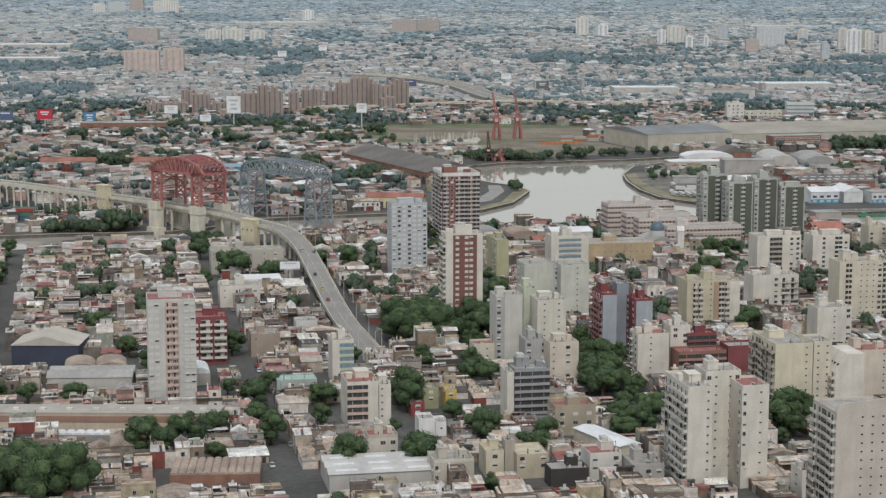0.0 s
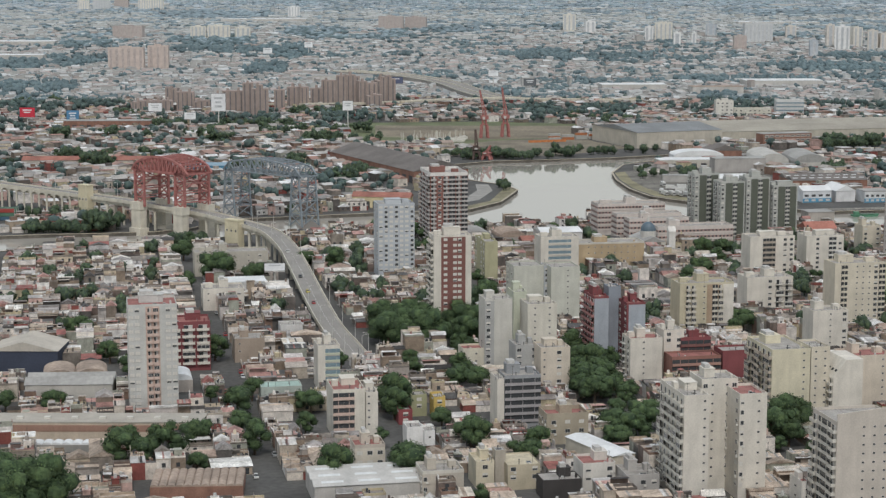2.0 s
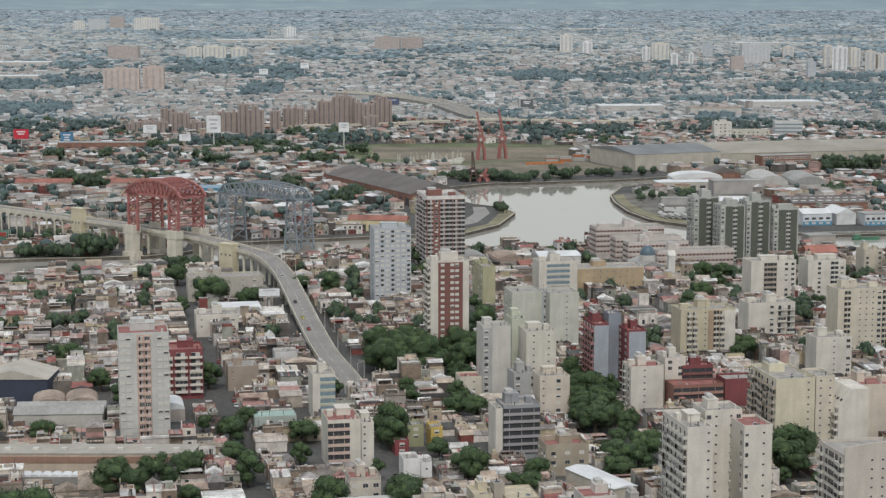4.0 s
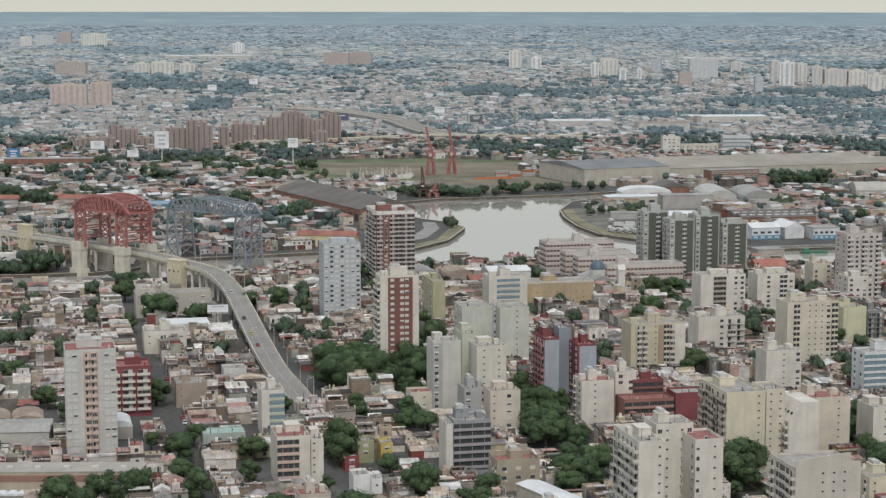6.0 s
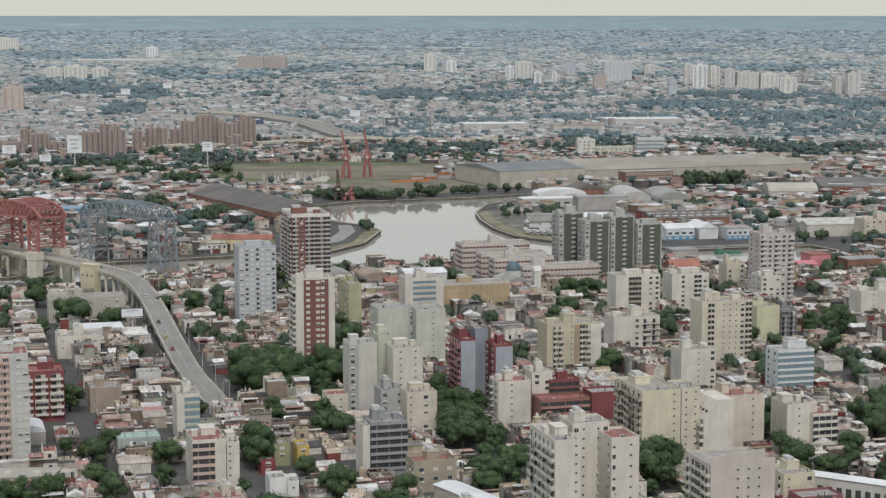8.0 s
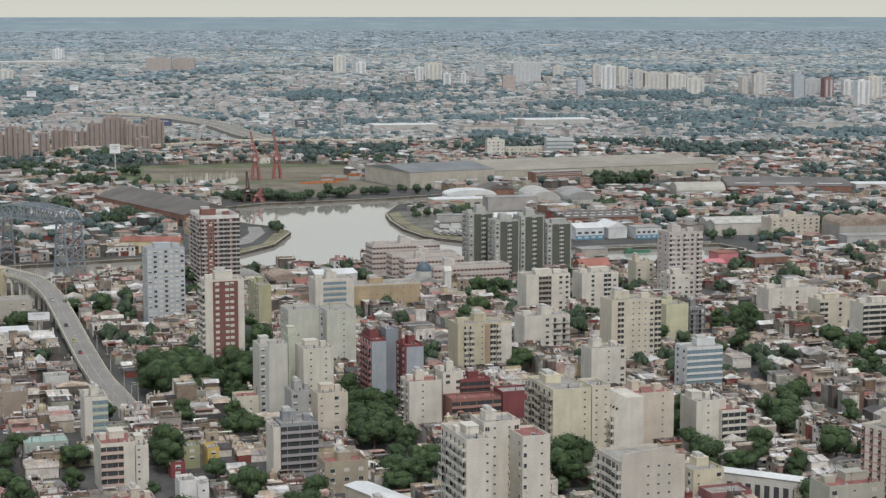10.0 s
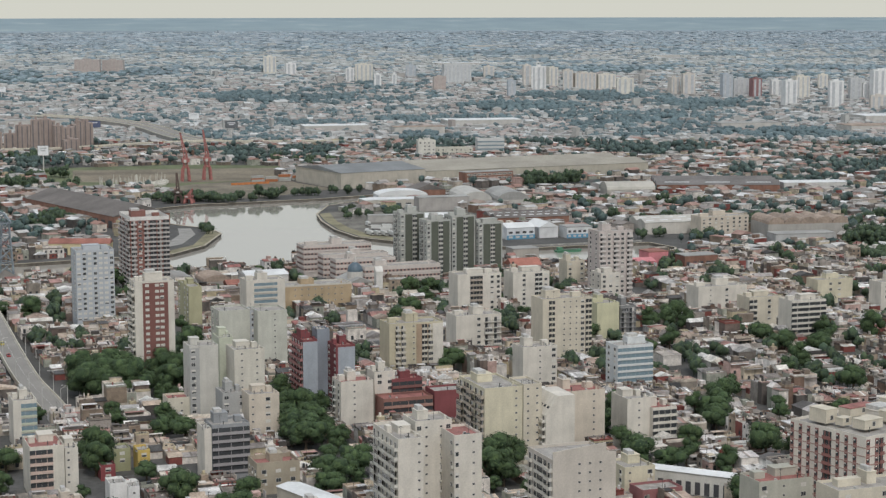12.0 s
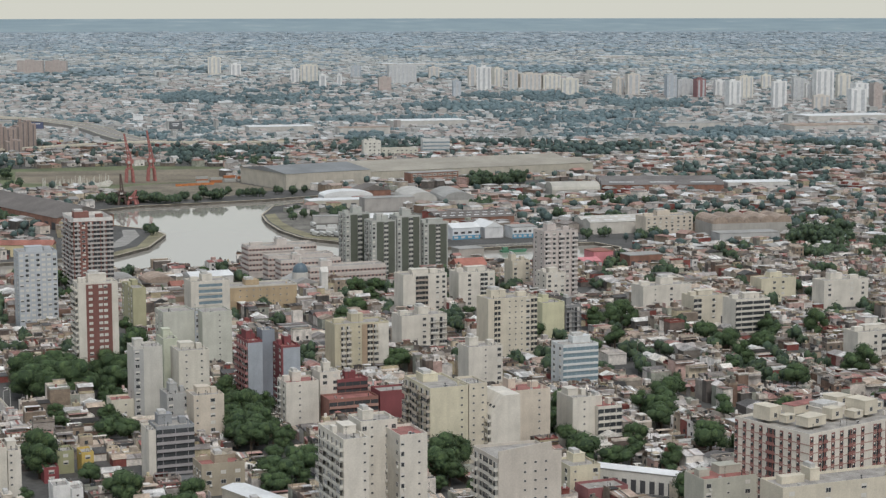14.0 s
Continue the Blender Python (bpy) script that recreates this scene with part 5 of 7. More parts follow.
hall("low pink workshop shed with pitched roof", 262, 1135, 16, 12, 8, YAW, "gable", 2, wall=M["pink"], top=M["pink"], category="workshop", name="workshop")
hall("brick warehouse with dark windows", 300, 1150, 24, 14, 9, YAW, "flat", .4, wall=M["brick"], top=M["sheet_grey"], bays=5)
hall("cream school building with a red tiled roof", -115, 1280, 42, 12, 8, -8, "gable", 3, wall=paint(.62, .54, .34), top=M["sheet_red"], bays=9, category="school", name="school")
hall("long low terrace with a red roof", -420, 1530, 120, 14, 6, 4, "gable", 3, wall=paint(.5, .45, .4), top=M["sheet_red"], bays=10, category="terrace", name="terrace")
hall("low market shed with a blue roof", -300, 1500, 74, 16, 5, 6, "gable", 2, wall=M["sky_blue"], top=paint(.25, .36, .44), category="shed", name="shed")
hall("brick terrace with white windows", -470, 1880, 90, 16, 10, 5, "flat", .4, wall=M["brick"], top=M["sheet_grey"], bays=12, category="terrace", name="terrace")
for hx, hy, hw, hc in ((-980, 3300, 120, "sheet_white"), (-1150, 3900, 160, "sheet_white"), (-300, 2700, 90, "sheet_grey"), (120, 2520, 90, "sheet_white"), (240, 2480, 70, "sheet_rust"), (330, 2620, 110, "sheet_white"), (700, 2500, 90, "sheet_grey"), (860, 2420, 120, "sheet_rust"), (960, 2640, 140, "sheet_white"), (650, 5400, 240, "sheet_white"), (1500, 6200, 300, "sheet_white"), (-900, 5600, 260, "sheet_white"), (200, 7200, 300, "sheet_white"), (2200, 7000, 320, "sheet_white"), (1100, 8000, 420, "sheet_white"), (-1900, 7900, 400, "sheet_white")):
    hall("distant wide shed with a metal roof", hx, hy, hw, hw * .4, 9, 6, "flat", .6, wall=paint(.5, .48, .45), top=M[hc])


# ---- low houses ----
STREETS_A = [-258, -154, -52, 57, 113, 200, 300, 393, 492, 592, 692, 792, 890]
STREETS_B = [425, 655, 760, 862, 965, 1068, 1170, 1270]
def block_lots(rng, region):
    """Splits the street grid's blocks into building lots (a, b, width, depth) in grid metres."""
    for i in range(len(STREETS_A) - 1):
        for j in range(len(STREETS_B) - 1):
            a0, a1 = STREETS_A[i] + 5.3, STREETS_A[i + 1] - 5.3
            if STREETS_B[j] < 700 and STREETS_A[i] == 57:
                a1 = 199 - 6.5          # the avenue ends at the ramp's foot
            if STREETS_B[j] < 700 and STREETS_A[i] == 113:
                continue
            b0, b1 = STREETS_B[j] + 5, STREETS_B[j + 1] - 5
            if STREETS_A[i] == 113:
                a0 += 6
            if STREETS_A[i + 1] == 113 and a1 < 150:
                a1 -= 6
            rows = max(3, round((b1 - b0) / 24))
            dep = (b1 - b0) / rows
            for r in range(rows):
                a = a0
                while a < a1 - 5:
                    w = min(rng.uniform(6.8, 11.5), a1 - a)
                    if a1 - a - w < 5:
                        w = a1 - a
                    yield a, b0 + r * dep, w, dep
                    a += w

def clear(a, b, w, d):
    """True where a lot touches no larger building, water or ramp, and can be seen at all."""
    cx, cy = grid_to_world(a + w / 2, b + d / 2)
    bear = math.degrees(math.atan2(cx, cy))
    rr = math.hypot(cx, cy)
    if not (-18.5 < bear < 24.5) or rr < 520:
        return False
    for (x, y, fw, fd) in FOOT:
        fa, fb = world_to_grid(x, y)
        if a < fa + fw + .3 and a + w > fa - .3 and b < fb + fd + .3 and b + d > fb - .3:
            return False
    for px, py in ((a, b), (a + w, b), (a, b + d), (a + w, b + d)):
        x, y = grid_to_world(px, py)
        if in_poly(x, y, RIVER) or near_edge(x, y, RIVER, 9):
            return False
        for q in LINE:
            if abs(q.x - x) < 8.5 and abs(q.y - y) < 9 and q.z > .5:
                return False
    for u, v in ((0, 0), (w, 0), (0, d), (w, d), (w / 2, d / 2)):
        x, y = grid_to_world(a + u, b + v)
        for kx, ky, kw, kd, ky2 in KEEP:
            c, s = math.cos(radians(ky2)), math.sin(radians(ky2))
            p, q = (x - kx) * c + (y - ky) * s, -(x - kx) * s + (y - ky) * c
            if -.5 < p < kw + .5 and -.5 < q < kd + .5:
                return False
    if cy > 1235 and 180 < cx < 430:
        return False
    if 118 < a + w / 2 < 186 and 776 < b + d / 2 < 836:
        return False
    return True

def house_parts(rng, w, d, fine=True):
    """The volumes of one low house, grown piece by piece round small patios: (x0, y0, x1, y1, height, kind of roof)."""
    vols = []
    pick = rng.random()
    if pick < .10:          # one wide shed or workshop over the whole lot
        h, n, kind = rng.choice((4.2, 5, 6)), rng.choice((3, 4)), rng.choice("zg")
        return [(.01, d * i / n + .01, w - .01, d * (i + 1) / n - .01, h + rng.uniform(-.15, .15), kind) for i in range(n)]
    cuts = [0, w * rng.uniform(.36, .64), w] if w > 8 and rng.random() < .7 else [0, w]
    base = rng.choice((3.4, 3.5, 3.8, 4.2, 6.4, 6.6, 6.9, 9.4))
    for x0, x1 in zip(cuts, cuts[1:]):
        y = 0.0
        while y < d - 1.5:
            y1 = y + rng.uniform(3.0, 6.6)
            if d - y1 < 2.2:
                y1 = d - .1
            if y == 0 or rng.random() > .2:
                h = max(2.8, base - rng.choice((0, 0, .5, .8, 3.0, 3.2))) + rng.uniform(-.2, .2)
                vols.append((x0 + .01, y + .01, x1 - .01, y1, h, rng.choice("fffftzzg")))
            y = y1
    return vols

def house_into(rng, w, d, vols, wall, roof, roof_m, detail=2, rim=None):
    """Writes a house's walls into one Geo and its roofs into another. Returns spots for hut, tank and openings."""
    spots = []
    for x0, y0, x1, y1, h, kind in vols:
        if x1 - x0 < 1.5 or y1 - y0 < 1.5:
            continue
        if kind in "ft":
            wall.box(x0, y0, 0, x1, y1, h, 0, bottom=False)
            t = .2
            roof.box(x0 + t, y0 + t, h, x1 - t, y1 - t, h + .06, roof_m, bottom=False)
            if detail and x1 - x0 > 2.6 and y1 - y0 > 2.6:      # a tiled or patched part of the terrace
                for _ in range(rng.choice((1, 1, 2))):
                    u0, v0 = x0 + t + rng.uniform(.1, (x1 - x0) * .45), y0 + t + rng.uniform(.1, (y1 - y0) * .45)
                    u1, v1 = min(x1 - t - .1, u0 + rng.uniform(1.2, 4)), min(y1 - t - .1, v0 + rng.uniform(1.2, 4))
                    zt = h + rng.choice((.1, .13, .16))
                    roof.face([(u0, v0, zt), (u1, v0, zt), (u1, v1, zt), (u0, v1, zt)], roof_m)
                if rng.random() < .35:      # lean-to roof of thin sheet over a corner of the terrace
                    u0, u1, v1 = x0 + t, x0 + (x1 - x0) * rng.uniform(.4, .9), y0 + (y1 - y0) * rng.uniform(.35, .7)
                    wall.box(u0, v1 - .15, h, u1, v1, h + 2.2, 0, bottom=False)
                    roof.box(u0 - .1, y0 + t, h + 2.0, u1 + .15, v1 + .2, h + 2.1, roof_m)
            if detail and rng.random() < .65:
                (wall if rim is None else rim).ring(x0, y0, x1, y1, h, h + rng.uniform(.5, 1.1), t, 0)
        elif kind == "z":
            wall.box(x0, y0, 0, x1, y1, h, 0, bottom=False)
            s = rng.uniform(.4, 1.2)
            k = len(roof.v)
            e = .25
            hi = rng.random() < .5
            z0, z1 = (h + .05, h + s) if hi else (h + s, h + .05)
            roof.v += [(x0 - e, y0 - e, z0), (x1 + e, y0 - e, z0), (x1 + e, y1 + e, z1), (x0 - e, y1 + e, z1), (x0 - e, y0 - e, h - .05), (x1 + e, y0 - e, h - .05), (x1 + e, y1 + e, h - .05), (x0 - e, y1 + e, h - .05)]
            roof.f += [(k, k + 1, k + 2, k + 3), (k + 4, k + 5, k + 1, k), (k + 5, k + 6, k + 2, k + 1), (k + 6, k + 7, k + 3, k + 2), (k + 7, k + 4, k, k + 3)]
            roof.m += [roof_m] * 5
            for _ in range(rng.choice((0, 1, 2, 3)) if detail else 0):      # replaced sheets and skylight strips
                u0 = rng.uniform(x0, x1 - 1.1)
                u1 = u0 + rng.uniform(.6, 1.1)
                roof.face([(u0, y0 - e, z0 + .04), (u1, y0 - e, z0 + .04), (u1, y1 + e, z1 + .04), (u0, y1 + e, z1 + .04)], roof_m)
        else:
            wall.box(x0, y0, 0, x1, y1, h, 0, bottom=False)
            roof.gable(x0, y0, x1, y1, h, h + rng.uniform(1.2, 2.2), roof_m, rng.choice("xy"))
        spots.append((x0, y0, x1, y1, h, kind))
    return spots

LABELS = ["low plastered city house with a flat roof", "old row house with patched roof terraces", "weathered house with sheet metal roof", "narrow city house with parapet and roof hut"]
def house_thing(seed, w, d):
    """One low house with its parts, built at the origin of its lot."""
    rng = random.Random(seed)
    e = new("house")
    tagged(e, LABELS[seed % 4], "house", "low row houses")
    vols = house_parts(rng, w, d)
    spots = []
    for vol in vols:
        wall, roof, rim = Geo(), Geo(), Geo()
        got = house_into(rng, w, d, [vol], wall, roof, 0, 2, rim)
        if not got:
            continue
        spots += got
        part("wall", wall, M["house_wall"], e)
        part("roof", roof, M["house_roof"], e)
        if rim.v:
            part("parapet", rim, M["house_wall"], e)
    spots.sort(key=lambda q: -q[4] - 3 * (q[1] < .1))
    n_win = 0
    for x0, y0, x1, y1, h, kind in spots:
        n = max(1, int((x1 - x0) / 2.6))
        for f in range(max(1, int(h // 3.0))):
            for i in range(n):
                if rng.random() < .55 and n_win < 4:
                    n_win += 1
                    part("window", unit_mesh(rng.choice("wwhc"), 1.1), None, e, m=pose(x0 + (i + .5) * (x1 - x0) / n, y0, f * 3.0))
    flat = [q for q in spots if q[5] in "ft" and q[2] - q[0] > 2.6 and q[3] - q[1] > 3]
    for x0, y0, x1, y1, h, kind in flat[:1]:
        if x1 - x0 > 3.6 and y1 - y0 > 4.2 and rng.random() < .8:
            hx, hy = x0 + rng.uniform(.4, max(.5, x1 - x0 - 3)), y1 - 3.3
            part("roof_hut", Geo().box(hx, hy, h, hx + 2.4, hy + 2.8, h + 2.3).box(hx - .2, hy - .2, h + 2.3, hx + 2.6, hy + 3.0, h + 2.45), M["house_wall"], e)
            part("water_tank", Geo().cyl(hx + 1.2, hy + 1.4, h + 2.45, h + 3.7, .62, .5, 8), M["tank"], e)
    for x0, y0, x1, y1, h, kind in flat[1:5]:
        k = rng.choice(("air_conditioner", "vent_pipe", "aerial", "clothes_rack", "skylight", "air_conditioner"))
        part(k, fitting(k), None, e, m=pose(rng.uniform(x0 + 1, x1 - 1), rng.uniform(y0 + 1.2, y1 - 1.2), h + .06, 0, 0, rng.choice((0, 90))))
    for x0, y0, x1, y1, h, kind in spots[2:4]:
        if rng.random() < .6:
            part("awning", Geo().box(x0 + .1, y0 - 1.9, h - .75, x1 - .1, y0 - .02, h - .62).box(x0 + .1, y0 - 1.9, 0, x0 + .22, y0 - 1.78, h - .75), M["house_roof"], e)
    return e

hrng = random.Random(21)
lots = []
for a, b, w, d in block_lots(hrng, None):
    if clear(a, b, w, d):
        lots.append((a, b, w, d))
    else:
        for q in ((a, b, w, d / 2), (a, b + d / 2, w, d / 2)):
            if clear(*q):
                lots.append(q)
lots.sort(key=lambda l: math.hypot(*grid_to_world(l[0], l[1])))
def off_trees(l):
    """A lot with a large tree on it keeps only the half that is free."""
    a, b, w, d = l
    v = [q[1] - b for q in (world_to_grid(*p) for p in LONE_TREES) if a - 1.5 < q[0] < a + w + 1.5 and b - 1.5 < q[1] < b + d + 1.5]
    if not v:
        return l
    lo, hi = min(v) - 3.5, max(v) + 3.5
    if lo > d - hi:
        return (a, b, w, lo) if lo > 5 else None
    return (a, b + hi, w, d - hi) if d - hi > 5 else None
lots = [q for q in (off_trees(l) for l in lots) if q]
near_lots = [l for l in lots if l[3] > 20][:80]
rest = [l for l in lots if l not in near_lots]
gardens = [l for l in rest if hrng.random() < (.2 if l[0] > 330 else .13)]
rest = [l for l in rest if l not in gardens]
GARDEN = [grid_to_world(a + w * u, b + d * v) for a, b, w, d in gardens[62:] for u, v in ((.4, .3), (.6, .7))]
for a, b, w, d in gardens[:62]:
    tree(*grid_to_world(a + w / 2, b + d * .5), s=hrng.uniform(.75, 1.15), label="leafy tree in a back garden between houses", group="garden trees")
PROTO = {}
for a, b, w, d in near_lots:
    wk = min((8, 9.5, 11, 12.5), key=lambda q: abs(q - w) + (10 if q > w + .3 else 0))
    key = (wk, hrng.randrange(7))
    flip = hrng.random() < .35
    x, y = grid_to_world(*((a + wk, b + d) if flip else (a, b)))
    m = pose(x, y, 0, 0, 0, YAW + (180 if flip else 0))
    if key in PROTO:
        copy_thing(PROTO[key], m)
    else:
        PROTO[key] = house_thing(int(wk * 10) + key[1] * 131, wk, 22.5)
        PROTO[key].matrix_basis = m

def district(name, label, lots, seed, detail=1, roof_mat="stuff_roof"):
    """Many low houses, too many to count, as one piece."""
    rng = random.Random(seed)
    wall, roof = Geo(), Geo()
    for a, b, w, d in lots:
        w0, r0 = len(wall.v), len(roof.v)
        near = math.hypot(*grid_to_world(a, b)) < 900
        spots = house_into(rng, w, d, house_parts(rng, w, d), wall, roof, 0, detail)
        if detail:
            for x0, y0, x1, y1, h, kind in spots:
                if kind in "ft" and x1 - x0 > 3.2 and y1 - y0 > 3.4:
                    for _ in range(rng.choice((2, 3, 4, 5)) if near else rng.choice((0, 1, 2, 2))):
                        cx, cy, cs = rng.uniform(x0 + .4, x1 - 1.4), rng.uniform(y0 + .4, y1 - 1.4), rng.uniform(.3, 1.1)
                        wall.box(cx, cy, h, cx + cs, cy + cs, h + rng.uniform(.5, 1.7), rng.choice((0, 0, 1)) if near else 0, bottom=False)
                    if rng.random() < (.7 if near else .4):      # party wall standing over the roof
                        pw = rng.choice((x0, x1 - .2))
                        wall.box(pw, y0 + .2, h, pw + .2, y0 + (y1 - y0) * rng.uniform(.4, 1), h + rng.uniform(1.2, 2.6), 0, bottom=False)
                    if near and rng.random() < .3:
                        cx, cy = rng.uniform(x0 + .5, x1 - .6), rng.uniform(y0 + .5, y1 - .6)
                        wall.box(cx, cy, h, cx + .1, cy + .1, h + rng.uniform(2.5, 4.5), 1, bottom=False)
                if near and rng.random() < .5:
                    wall.box(x0 - .1, y0 - .18, h - .35, x1 + .1, y0 + .02, h - .1, 0)
                if near and rng.random() < .3:
                    roof.box(x0 + .1, y0 - 1.6, h - .8, x1 - .1, y0 - .02, h - .68, 0)
                if kind in "ft" and x1 - x0 > 4 and y1 - y0 > 5 and rng.random() < .4:
                    hx, hy = x0 + rng.uniform(.5, x1 - x0 - 3.4), y0 + rng.uniform(1, y1 - y0 - 3.6)
                    wall.box(hx, hy, h, hx + 2.6, hy + 3, h + 2.4, 0)
                    if rng.random() < .5:
                        wall.cyl(hx + 1.2, hy + 1.5, h + 2.4, h + 3.8, .65, .55, 7, 0)
                for f in range(max(1, int(h // 3.1))):
                    n = max(1, int((x1 - x0) / 3.4))
                    for i in range(n):
                        if rng.random() < .75:
                            cx = x0 + (i + .5) * (x1 - x0) / n
                            wz = rng.choice((.2, .9, .9))
                            wall.box(cx - .65, y0 - .06, f * 3.1 + wz, cx + .65, y0 + .02, f * 3.1 + 2.35, 1, bottom=False)
            for x0, y0, x1, y1, h, kind in spots:
                for f in range(max(1, int(h // 3.1))):
                    if x0 < .5 and rng.random() < .6:
                        cy = y0 + rng.uniform(.8, max(.9, y1 - y0 - 2))
                        wall.box(x0 - .06, cy, f * 3.1 + .9, x0 + .02, cy + 1.1, f * 3.1 + 2.2, 1, bottom=False)
        flip = rng.random() < .4
        for g, k in ((wall, w0), (roof, r0)):
            for q in range(k, len(g.v)):
                px, py, pz = g.v[q]
                if flip:
                    px, py = w - px, d - py
                gx, gy = grid_to_world(a + px, b + py)
                g.v[q] = (gx, gy, pz)
    e = new(name)
    tagged(e, label, "houses", kind="stuff")
    for nm, g, mm in (("walls", wall, [M["stuff_wall"], M["glass"]]), ("roofs", roof, [M[roof_mat]])):
        tagged(part(nm, g, mm, e), kind="stuff")
    return e
district("row_houses", "dense low row houses with flat roofs and terraces", rest, 3)
# ---- distant towers ----
# tower paints and window columns are paled to stand in for distance haze
TONES = {"cream": paint(.68, .65, .58), "white": paint(.74, .74, .73), "bluegrey": paint(.44, .48, .52), "brown": paint(.45, .40, .375), "grey": paint(.54, .55, .55), "beige": paint(.62, .58, .53), "maroon": paint(.30, .165, .165), "slab": paint(.55, .465, .42)}
M["band_brown"] = mat("distant_brown_windows", (.42, .36, .335), .5, .2, .3, 2)
M["band_dark"] = mat("distant_windows", (.46, .475, .49), .4, .2, .3, 2)
def highrise(tone, x, y, w, h, d=None, yaw=None, label="", group="distant towers", category="apartment tower"):
    """Distant tower: body, window columns with sills, roof house; smaller where the plain climbs."""
    rng = random.Random(int(x * 7 + y))
    px, py, pz, ps = far_place(x, y)
    d = d or min(w, 18)
    e = new("apartment_tower")
    e.matrix_basis = pose(px, py, pz, 0, 0, rng.uniform(-12, 16) if yaw is None else yaw) @ Matrix.Scale(ps, 4)
    tagged(e, label or f"distant {tone} apartment tower rising over low roofs", category, group)
    KEEP.append((x - w / 2, y - 4, w, d + 8, 0))
    part("wall", Geo().box(-w / 2, 0, -6, w / 2, d, h), TONES[tone], e)
    part("lift_house", Geo().box(-w * .2, d * .3, h, w * .15, d * .7, h + 3.5), TONES[tone], e)
    part("roof", Geo().ring(-w / 2, 0, w / 2, d, h, h + 1.0, .4), TONES[tone], e)
    n = max(1, int(w / 9))
    fl = max(3, int(h / 3))
    for i in range(n):
        cx = -w / 2 + (i + .5) * w / n
        ww = w / n * rng.uniform(.14, .26)
        part("window_column", Geo().box(cx - ww, -.15, 4, cx + ww, .05, h - 1.2), M["band_dark"] if tone not in ("brown", "slab") else M["band_brown"], e)
    return e
for row in (("cream", 141, 4831, 33, 44), ("white", 192, 4708, 26, 30), ("white", 305, 4209, 19, 33), ("cream", 337, 4209, 39, 42), ("white", 343, 3913, 15, 30), ("white", 389, 4026, 10, 26), ("bluegrey", 473, 4480, 24, 30), ("brown", 460, 3779, 26, 29), ("grey", 541, 4115, 64, 44), ("beige", 661, 4443, 25, 28), ("bluegrey", 561, 3472, 15, 32), ("beige", 656, 3857, 16, 49), ("white", 662, 3753, 30, 49), ("cream", 723, 3912, 21, 42), ("beige", 714, 3703, 20, 43), ("beige", 756, 3728, 47, 36), ("cream", 806, 3753, 38, 32), ("cream", 796, 3537, 33, 32)):
    highrise(*row)
for row in (("cream", -1681, 7119, 45, 35), ("grey", -1609, 7118, 67, 43), ("brown", -1615, 7500, 57, 46), ("cream", -1416, 7117, 96, 48), ("white", -744, 6171, 38, 34), ("brown", -909, 4278, 73, 30), ("cream", -753, 4344, 37, 27), ("cream", -704, 4344, 53, 29), ("cream", -641, 4310, 35, 26), ("brown", -334, 4918, 67, 36), ("brown", -275, 5051, 58, 31)):
    highrise(*row)
for row in (("beige", 897, 3538, 18, 33), ("beige", 911, 3488, 24, 42), ("bluegrey", 948, 3347, 19, 45), ("grey", 999, 3430, 31, 34), ("maroon", 1009, 3361, 18, 37), ("white", 1059, 3399, 21, 32), ("white", 979, 3060, 22, 45), ("cream", 1087, 3329, 29, 42), ("cream", 1268, 3751, 19, 29), ("white", 1038, 2998, 23, 46), ("grey", 1170, 3274, 21, 40), ("white", 1192, 3272, 19, 31), ("white", 1203, 3228, 35, 56), ("beige", 1090, 2938, 27, 24), ("cream", 1269, 3305, 24, 45), ("white", 1120, 2849, 26, 39), ("white", 1211, 3067, 26, 39), ("brown", 1170, 2893, 16, 45), ("cream", 1272, 3059, 25, 39)):
    highrise(*row)
ESTATE, ESTATE_DARK = paint(.36, .295, .265), mat("estate_window_strip", (.17, .155, .155), .6, .25, .2, 1.5)
def estate_block(x, y, w, h):
    """Brick housing block in staggered slices with dark window strips and stair towers over the roof."""
    rng = random.Random(int(x * 3 + y))
    e = new("apartment_tower")
    e.matrix_basis = pose(x, y, 0, 0, 0, rng.uniform(-8, 22))
    tagged(e, "brown brick housing estate block with stair towers", "apartment tower", "brown estate blocks")
    KEEP.append((x - w / 2, y - 6, w, 28, 0))
    n = max(2, round(w / 6))
    sw = w / n
    for i in range(n):
        x0, off, hh = -w / 2 + i * sw, rng.uniform(0, 4), h * rng.choice((1, 1, .94, .88))
        part("wall", Geo().box(x0 + .02, off, 0, x0 + sw - .02, off + 15, hh), ESTATE, e)
        part("window_strip", Geo().box(x0 + sw * .3, off - .15, 2, x0 + sw * .55, off + .05, hh - 1.5), ESTATE_DARK, e)
        if i % 2:
            part("stair_tower", Geo().box(x0 - 1.6, off + 2, 0, x0 + 1.2, off + 7, hh + rng.uniform(2, 4)), ESTATE, e)
for x, y, w, h in ((-423, 2126, 47, 14), (-419, 2211, 14, 24), (-389, 2142, 21, 23), (-369, 2142, 20, 13), (-350, 2142, 13, 22), (-324, 2093, 25, 28), (-305, 2077, 12, 38), (-286, 2046, 18, 38), (-279, 2158, 13, 25), (-267, 2175, 13, 27),
                   (-255, 2192, 16, 26), (-245, 2246, 15, 21), (-228, 2228, 18, 32), (-212, 2228, 13, 38), (-197, 2228, 17, 39), (-183, 2210, 10, 32), (-173, 2210, 12, 34), (-163, 2246, 12, 35), (-153, 2264, 12, 36), (-168, 2192, 18, 18)):
    estate_block(x, y, w, h)
highrise("slab", -636, 2975, 58, 37, 18, 4, "long pinkish-beige residential slab", "beige slabs", "apartment slab")
